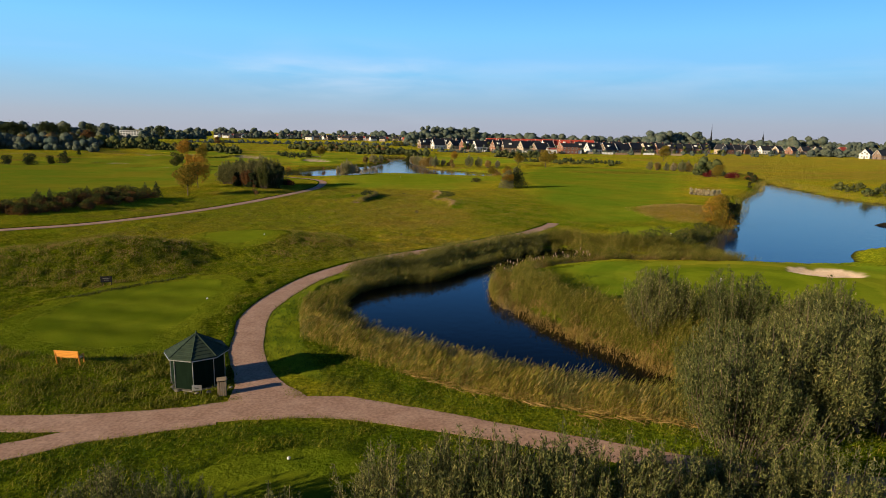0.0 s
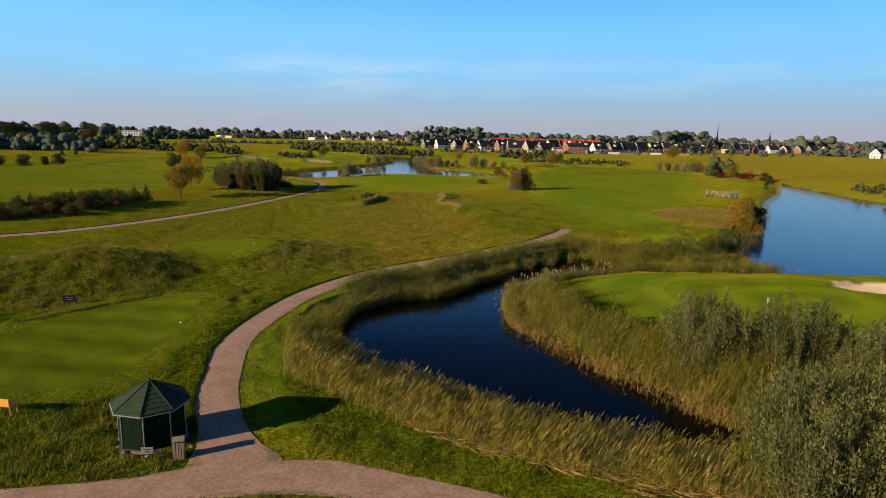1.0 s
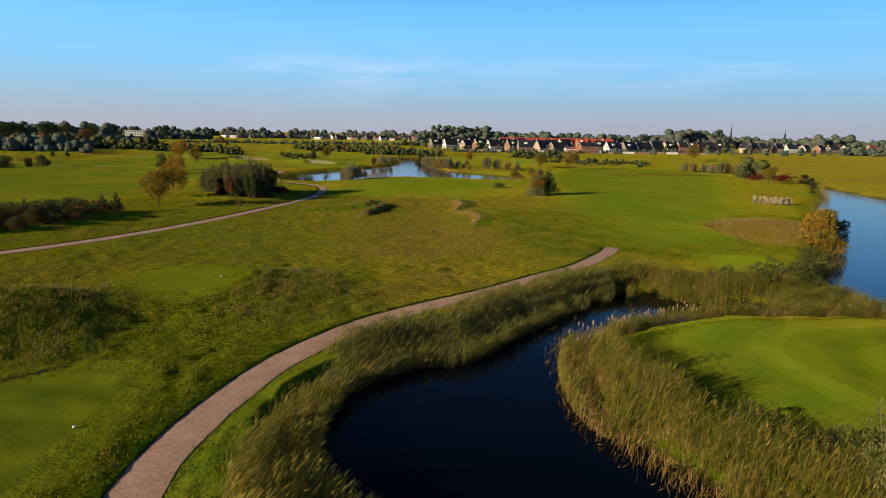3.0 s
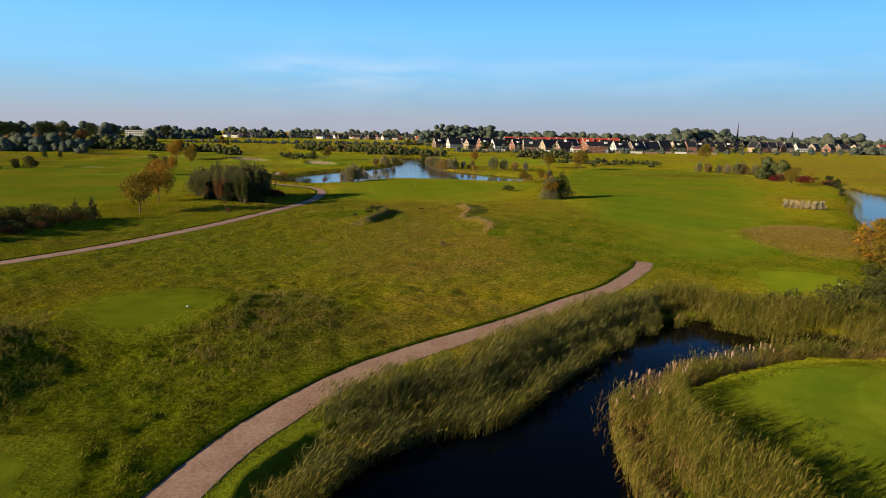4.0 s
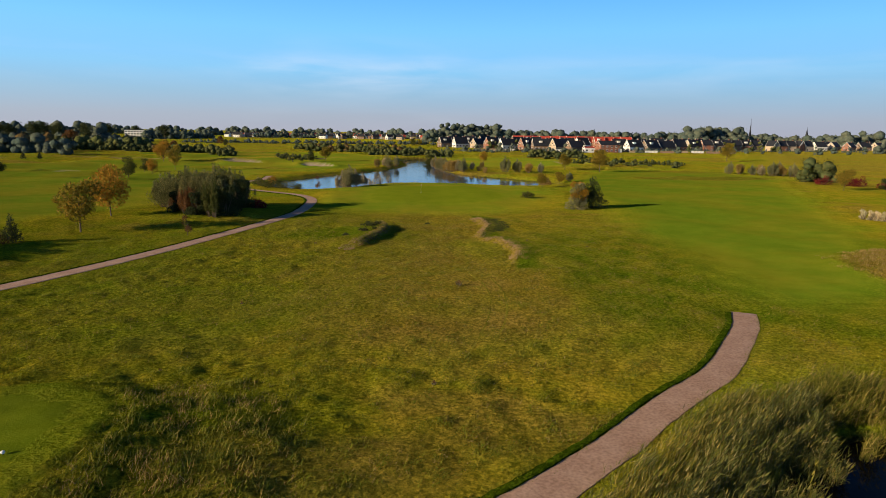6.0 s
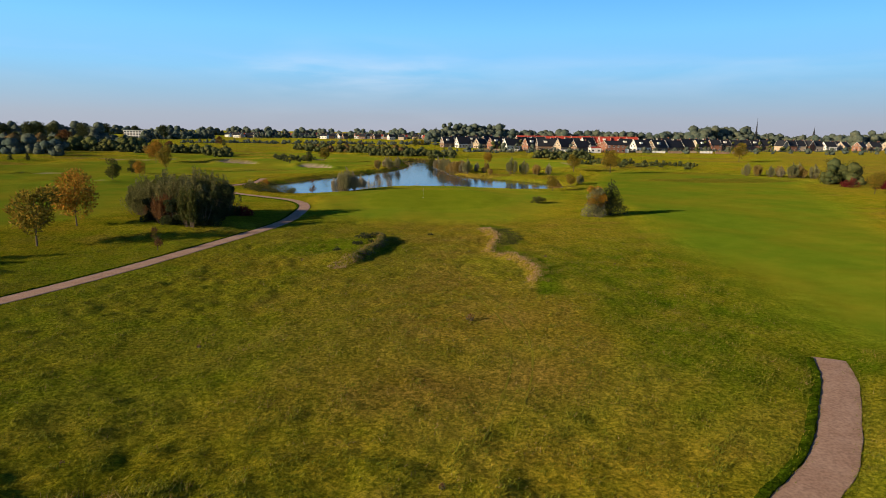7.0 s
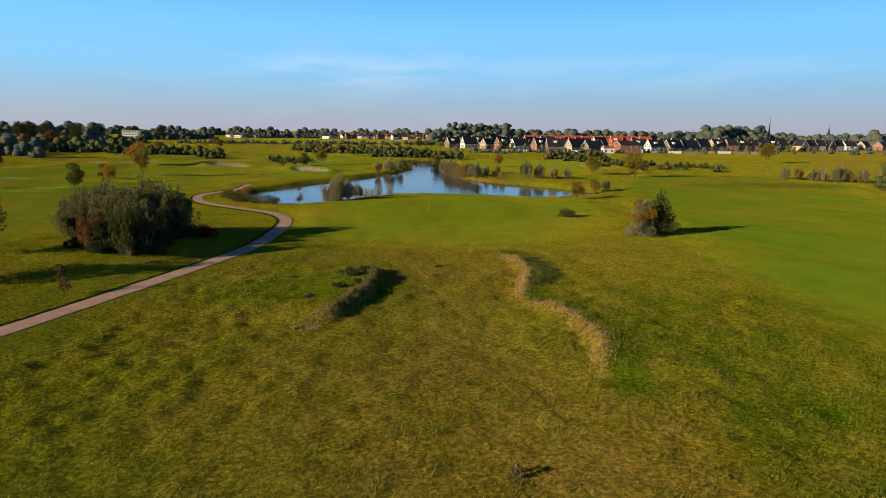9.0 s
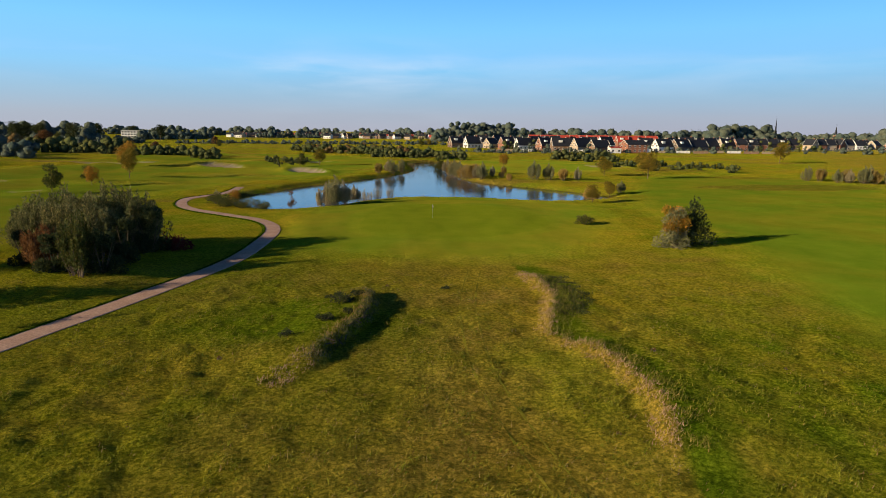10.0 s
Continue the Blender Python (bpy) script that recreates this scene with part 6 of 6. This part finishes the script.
for col, dep, turn, w, d, ev, rg, wall, roof, extra, label in front:
    gabled((col - 788) / K * dep, dep, turn * 0.85, w * 1.05, d, ev + 0.7, rg * 0.94, wall, roof, label, extra)
# a second row seen between the first
for k, (col, dep) in enumerate([(764, 622), (790, 618), (815, 612), (838, 596), (866, 586), (892, 582), (918, 574), (943, 560), (966, 556), (1024, 566), (1060, 578), (1084, 584), (1107, 604), (1130, 618), (1152, 622)]):
    gabled((col - 788) / K * dep, dep, (34, 12, 40, 8)[k % 4], 11.5, 8, 4.6, 9.2 + 0.5 * (k % 3), (BRICK, CREAM, BRICK_B, WHITE, BRICK)[k % 5], SLATE, "brick house with a dark roof in the second row", ("dormer",) if k % 2 else ())
# low garden walls and fences before the front row
for k in range(17):
    col, dep = 806 + k * 23.5, 536 + (14 if k > 12 else 0) - 1.1 * abs(k - 8)
    e_ = base("garden_fence", (col - 788) / K * dep, dep - 14, top((col - 788) / K * dep, dep - 14), 4 * (k % 3) - 4)
    for q_ in range(4):
        part("fence_panel", box(bmesh.new(), -3.6 + 2.4 * q_, 0, 0.75, 2.3, 0.1, 1.6, bevel=0.02), (BRICK_B, BINWOOD, WHITE)[k % 3], e_)
    for q_ in range(5):
        part("post", box(bmesh.new(), -4.8 + 2.4 * q_, 0, 0.8, 0.14, 0.14, 1.9), BINWOOD, e_)
    tagged(e_, "low garden fence in front of the houses", "fence", "garden fences")
# the terraces to the east
for k in range(6):
    col, dep = 1162 + k * 15.4, 598 + k * 4
    gabled((col - 788) / K * dep, dep, 9 + 2 * (k % 2), 8.8, 9, 5.2, 9.4, (BRICK, BRICK_B)[k % 2], SLATE, "brick terraced house with a dark tiled roof", ("dormer",) if k % 3 == 1 else ())
for k in range(5):
    col, dep = 1268 + k * 13.6, 634 + k * 3.5
    gabled((col - 788) / K * dep, dep, (-62, 18, 12)[k % 3], 8.6, 7.5, 4.8, 9.4, (CREAM, BRICK)[k % 2], SLATE, "cream and brick terraced house with dark roof", ())
for col, dep, turn, wall, roof in [(1345, 690, 20, WHITE, SLATE), (1368, 700, 60, CREAM, SLATE), (1392, 690, 60, BRICK, SLATE), (1415, 705, 20, BRICK_B, SLATE), (1438, 720, 50, CREAM, SLATE), (1525, 560, 60, WHITE, SLATE),
                                    (1552, 540, 20, BRICK_B, SLATE), (1480, 760, 40, BRICK, CLAY), (1360, 760, 30, WHITE, SLATE), (1310, 760, 10, BRICK, CLAY), (1425, 790, 10, CREAM, SLATE)]:
    gabled((col - 788) / K * dep, dep, turn * 0.6, 12, 8.5, 3.8, 8.2, wall, roof, "low house with a pitched roof among gardens")
# long red roofs behind the front row
for k in range(13):
    col, dep = 868 + k * 14.2, 625 + (k % 3) * 4
    gabled((col - 788) / K * dep, dep, 3 + (k % 2) * 2, 9.4, 9.5, 5.6, 10.6, (BRICK, CREAM)[k % 3 == 2], CLAY, "brick terraced house with a bright red tiled roof", ("dormer",) if k % 4 == 1 else ())
# small far houses beyond the western course
hr = np.random.RandomState(91)
for k in range(66):
    col, dep = 392 + k * 5.4 + hr.uniform(-3, 3), hr.uniform(1020, 1180)
    roof = CLAY if k % 7 == 5 else SLATE
    gabled((col - 788) / K * dep, dep, hr.uniform(-40, 60), hr.uniform(8, 13), 7, 4.2, hr.uniform(6.6, 8.0), (WHITE, BRICK_B, WHITE, CREAM, BRICK_B)[k % 5], roof, "distant small house on the skyline", storeys=1)


def flats(x, y, turn):
    e = base("apartment_block", x, y, top(x, y), turn)
    bm = bmesh.new()
    box(bm, 0, 0, 4.6, 30, 11, 10.4, bevel=0.1)
    part("wall", bm, WHITE, e)
    bm = bmesh.new()
    box(bm, 0, 0, 10.0, 30.8, 11.8, 0.5, bevel=0.05)
    part("roof", bm, SLATE, e)
    for fl in range(3):
        for k in range(8):
            bm = bmesh.new()
            box(bm, -13 + 3.7 * k, -5.5, 1.6 + 3.1 * fl, 2.2, 0.2, 1.7)
            part("window", bm, PANE, e)
    return tagged(e, "white three-storey apartment block among trees", "apartments")


flats(-446, 890, 10)


def steeple(x, y, h, label, body=BRICK_B, wide=1.0):
    e = base("church_tower", x, y, top(x, y), 20)
    bm = bmesh.new()
    box(bm, 0, 0, h * 0.25, 6 * wide, 6 * wide, h * 0.5 + 0.6, bevel=0.1)
    part("tower", bm, body, e)
    bm = bmesh.new()
    bmesh.ops.create_cone(bm, cap_ends=True, segments=8, radius1=3.1 * wide, radius2=0.1, depth=h * 0.5, matrix=Matrix.Translation((0, 0, h * 0.75)))
    part("spire", bm, SLATE, e)
    bm = bmesh.new()
    rod(bm, (0, 0, h), (0, 0, h + 3), 0.15, n=5)
    part("weathervane", bm, DARKMETAL, e)
    for k in range(4):
        bm = bmesh.new()
        box(bm, 0, 3.0 * wide, h * 0.4, 1.2, 0.2, 2.6, Matrix.Rotation(k * math.pi / 2, 4, "Z"))
        part("louvre", bm, DARKMETAL, e)
    return tagged(e, label, "church")


steeple(437, 1030, 36, "slim dark church spire above the village", SLATE, 0.4)
steeple(512, 1010, 25, "brick church tower with a short spire", BRICK_B, 0.75)


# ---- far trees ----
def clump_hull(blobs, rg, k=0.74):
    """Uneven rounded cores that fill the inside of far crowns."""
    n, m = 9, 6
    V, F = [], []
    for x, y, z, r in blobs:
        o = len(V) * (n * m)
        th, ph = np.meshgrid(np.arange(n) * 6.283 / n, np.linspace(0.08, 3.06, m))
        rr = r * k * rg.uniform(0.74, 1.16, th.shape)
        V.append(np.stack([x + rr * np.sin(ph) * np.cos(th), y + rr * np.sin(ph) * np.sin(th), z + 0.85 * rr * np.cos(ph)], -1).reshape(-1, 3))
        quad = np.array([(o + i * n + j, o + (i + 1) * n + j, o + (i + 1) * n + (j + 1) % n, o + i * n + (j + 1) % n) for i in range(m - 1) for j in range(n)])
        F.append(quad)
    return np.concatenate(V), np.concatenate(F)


def canopy(name, dark_, light_):
    """Foliage of a far crown: mottled tones and a deep leafy relief."""
    m, n, l, b = material(name, 0.95, 0.0, 0.0)
    big_, mid_, fine_ = tex(n, l, 0.09, 3), tex(n, l, 0.55, 5, 0.7), tex(n, l, 1.6, 4, 0.7)
    col = ramp(n, l, mid_, ((0.36, dark_), (0.62, light_)))
    tone = ramp(n, l, big_, ((0.35, (0.78, 0.88, 0.92)), (0.65, (1.25, 1.12, 0.95))))
    l.new(mix(n, l, 1.0, col, tone, "MULTIPLY"), b.inputs["Base Color"])
    add_bump(n, l, b, fine_, 0.8, 0.6)
    return m


# the far canopy carries the same blue haze tint in its colour
CANOPY_HAZED = canopy("far_canopy_hazed", (0.046, 0.064, 0.060), (0.098, 0.118, 0.094))
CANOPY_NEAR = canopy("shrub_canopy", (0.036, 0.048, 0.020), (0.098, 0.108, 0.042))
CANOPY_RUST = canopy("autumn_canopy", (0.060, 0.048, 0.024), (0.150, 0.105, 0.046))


def wood_patch(name, cols, mat, label, leaf, per, seed, core=0.8):
    """A far wood in one piece: many leafy crowns of uneven height. cols: x, y, radius, height."""
    rg = np.random.RandomState(seed)
    hulls, leaves = [], []
    for x, y, r, h in cols:
        wide_ = min(r, h * 0.62)
        bl = [(x, y, 0.2 + h - wide_ * 0.62, wide_ * 0.72), (x, y, wide_ * 0.4, wide_ * 0.85)]
        for k in range(5):
            a_ = k * 1.26 + rg.uniform(0, 0.8)
            bl.append((x + r * 0.5 * math.cos(a_), y + r * 0.5 * math.sin(a_), h * rg.uniform(0.14, 0.6), wide_ * rg.uniform(0.4, 0.6)))
        hulls.append(clump_hull(bl, rg, core if name == "woods" else 0.72))
        leaves.append(blob_leaves(bl, int(per * (0.75 if name == "woods" else 1.1)), leaf * 0.8, rg))
    v, f = join(*leaves)
    ob = tagged(sheet(name, v, f, mat), label, "trees", kind="stuff")
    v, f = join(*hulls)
    tagged(sheet("canopy", v, f, CANOPY_HAZED if mat is HAZED_FARLEAF else CANOPY_RUST if mat is RUST else CANOPY_NEAR, ob, smooth=True), kind="stuff")
    return ob


wr = np.random.RandomState(17)


def belt(c0, c1, d0, d1, n, r, h):
    out = []
    for k in range(n):
        t = (k + wr.uniform(-0.4, 0.4)) / n
        dep = d0 + (d1 - d0) * t + wr.uniform(-18, 18)
        out.append(((c0 + (c1 - c0) * t - 788) / K * dep, dep, r * wr.uniform(0.7, 1.35), h * wr.uniform(0.6, 1.15)))
    return out


wood_patch("woods", belt(-420, 205, 540, 640, 74, 9, 19), HAZED_FARLEAF, "dark belt of tall trees on the western skyline", 1.3, 330, 1)
wood_patch("woods", belt(-320, 215, 440, 470, 56, 6, 9), HAZED_FARLEAF, "belt of lower trees along the western course edge", 1.0, 260, 21)
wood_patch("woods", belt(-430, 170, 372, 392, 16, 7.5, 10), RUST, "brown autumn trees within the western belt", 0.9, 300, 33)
wood_patch("woods", belt(-430, 190, 352, 372, 40, 7.5, 9.5), HAZED_FARLEAF, "leafy western belt at the edge of the course", 0.9, 300, 31)
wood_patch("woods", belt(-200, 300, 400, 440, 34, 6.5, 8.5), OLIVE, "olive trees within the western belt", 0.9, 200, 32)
wood_patch("woods", belt(258, 375, 780, 900, 18, 8, 12.5), HAZED_FARLEAF, "dark trees on the far western skyline", 1.5, 240, 22)
wood_patch("woods", belt(195, 275, 600, 640, 18, 7, 7.5), HAZED_FARLEAF, "low trees in front of the white flats", 1.0, 240, 23)
wood_patch("woods", belt(440, 760, 1050, 1150, 40, 9, 11), HAZED_FARLEAF, "low far tree line behind distant houses", 1.7, 160, 2)
wood_patch("woods", belt(330, 740, 640, 690, 46, 5, 4.2), HAZED_FARLEAF, "low dark tree belt before the distant houses", 1.0, 200, 24)
wood_patch("woods", belt(722, 866, 880, 930, 80, 7.5, 17) + belt(745, 845, 915, 930, 60, 8, 23), HAZED_FARLEAF, "rounded wood rising behind the village", 1.5, 150, 3)
wood_patch("woods", belt(850, 1180, 800, 860, 56, 11, 17), HAZED_FARLEAF, "tree belt behind the red roofs", 1.6, 240, 4)
wood_patch("woods", belt(1140, 1240, 840, 880, 30, 12, 23), HAZED_FARLEAF, "tall dark trees beside the spire", 1.5, 300, 5)
wood_patch("woods", belt(1250, 1900, 900, 860, 70, 12, 15), HAZED_FARLEAF, "tree belt on the eastern skyline", 1.6, 220, 6)
wood_patch("woods", belt(1385, 1460, 800, 800, 14, 11, 20), HAZED_FARLEAF, "tall dark trees beyond the eastern houses", 1.5, 260, 25)
wood_patch("woods", belt(1430, 1800, 600, 540, 45, 6, 9), HAZED_FARLEAF, "garden trees at the village edge", 0.9, 260, 7)
wood_patch("woods", belt(-400, 1950, 1300, 1300, 190, 17, 18), HAZED_FARLEAF, "low distant trees closing the horizon", 2.2, 60, 28)
wood_patch("garden_hedge", belt(745, 1150, 478, 545, 56, 3.4, 2.8), HAZED_FARLEAF, "low garden hedges in front of the houses", 0.5, 90, 26)
wood_patch("garden_hedge", belt(1150, 1420, 570, 640, 36, 4.2, 2.2), HAZED_FARLEAF, "low hedge along the terrace gardens", 0.5, 90, 27)
wood_patch("garden_trees", belt(750, 1430, 500, 560, 30, 2.6, 6.0), HAZED_FARLEAF, "small garden trees among the houses", 0.6, 70, 29)
wood_patch("garden_trees", belt(820, 1300, 570, 590, 26, 3.0, 8.5), OLIVE, "taller garden trees between the roofs", 0.6, 80, 30)
# shrub belts on the far course
wood_patch("shrub_belt", belt(545, 690, 462, 440, 14, 4.0, 5.5), RUST, "brown autumn shrubs across the far course", 0.7, 240, 34)
wood_patch("shrub_belt", belt(520, 700, 470, 440, 34, 4.5, 5.5), OLIVE, "olive shrub belt across the far course", 0.7, 240, 8)
wood_patch("shrub_belt", belt(640, 760, 420, 400, 30, 4, 4.5), DARKLEAF, "dark hedge beyond the lake", 0.6, 200, 9)
wood_patch("shrub_belt", belt(200, 430, 430, 380, 40, 4, 5), DARKLEAF, "dark hedge along the western fairway", 0.6, 220, 10)
wood_patch("shrub_belt", belt(495, 556, 345, 345, 12, 2.4, 2.4), DARKLEAF, "trimmed low dark hedge on the fairway", 0.4, 200, 11)
wood_patch("shrub_belt", belt(880, 960, 400, 395, 16, 4, 5), DARKLEAF, "dark hedge in front of the houses", 0.6, 240, 12)
wood_patch("shrub_belt", belt(930, 1100, 345, 330, 26, 2.8, 2.6), OLIVE, "low scrub on the far fairway edge", 0.5, 160, 13)
for k, (sx, sy, ss) in enumerate([(93.6, 283, 0.8), (96.0, 280.5, 0.85), (98.6, 276, 0.7), (101.2, 274.4, 0.8), (104.4, 273.2, 0.9), (107.6, 274, 0.9), (110.6, 272, 0.85), (113.5, 268, 0.8), (116.5, 264, 0.75), (103, 279, 0.8), (109, 278.6, 0.9)]):
    plant((grey_w, straw_w, grey_w, lake_w)[k % 4], sx, sy, ss, k * 67)
wood_patch("shrub_belt", [(104, 250, 4.2, 8.0), (108, 247, 4.0, 7.0), (101, 246, 3.0, 4.5)], OLIVE, "tall olive bushes near the lake head", 0.5, 600, 15)
wood_patch("shrub_belt", belt(1480, 1600, 180, 172, 14, 2.6, 2.2), OLIVE, "low scrub on the far lake bank", 0.4, 180, 16)
big = make_tree("tree", 17.0, 6.5, DARKLEAF, 2600, 0.9, 81, "large dark broadleaf tree on the course edge", blobs=22, trunk_r=0.35, low=0.15)
big_b = make_tree("tree", 15.0, 6.0, OLIVE, 2400, 0.9, 82, "large olive green broadleaf tree", blobs=20, trunk_r=0.35, low=0.12)
tawny = make_tree("tree", 13.0, 7.0, RUST, 2400, 0.9, 83, "broad tree in brown autumn leaf", blobs=20, trunk_r=0.35, low=0.12)
settle(big, -360, 520, 0.95), settle(big_b, -262, 412, 0.68), settle(tawny, -252, 440, 0.8)
for col, dep, sc, pr in [(5, 480, 0.95, big), (22, 520, 1.0, big), (48, 560, 0.95, big), (90, 560, 1.08, big), (104, 575, 1.05, big), (128, 560, 1.0, big), (150, 600, 0.95, big_b), (170, 600, 1.05, big), (205, 640, 1.05, big),
                         (80, 400, 0.6, big_b), (100, 400, 0.6, big_b), (60, 420, 0.6, big), (30, 400, 0.55, big), (8, 390, 0.55, big_b), (120, 430, 0.6, big), (-30, 420, 0.7, big), (-60, 460, 0.9, big), (180, 470, 0.5, big_b),
                         (292, 760, 1.05, big), (240, 900, 1.0, big), (400, 560, 0.5, big_b), (390, 600, 0.6, tawny), (190, 500, 0.5, tawny), (262, 560, 0.5, big_b), (702, 640, 0.85, big_b), (712, 640, 0.8, yell), (330, 420, 0.55, tawny)]:
    plant(pr, (col - 788) / K * dep, dep, sc, col * 3.7)


# ---- small far things ----
def trolley(x, y):
    e = base("golf_trolley", x, y, top(x, y), 30)
    for sx in (-0.3, 0.3):
        bm = bmesh.new()
        bmesh.ops.create_cone(bm, cap_ends=True, segments=12, radius1=0.15, radius2=0.15, depth=0.06, matrix=Matrix.Translation((sx, 0, 0.15)) @ Matrix.Rotation(math.pi / 2, 4, "Y"))
        part("wheel", bm, DARKMETAL, e)
    bm = bmesh.new()
    rod(bm, (0, -0.05, 0.2), (0, 0.45, 1.15), 0.15, 0.17, 10)
    part("bag", bm, DARKMETAL, e)
    bm = bmesh.new()
    rod(bm, (0, -0.1, 0.15), (0, 0.75, 1.05), 0.02, n=6)
    part("handle", bm, STEEL, e)
    return tagged(e, "dark golf bag on a two-wheeled trolley", "golf trolley")


trolley(-73.1, 302.4)
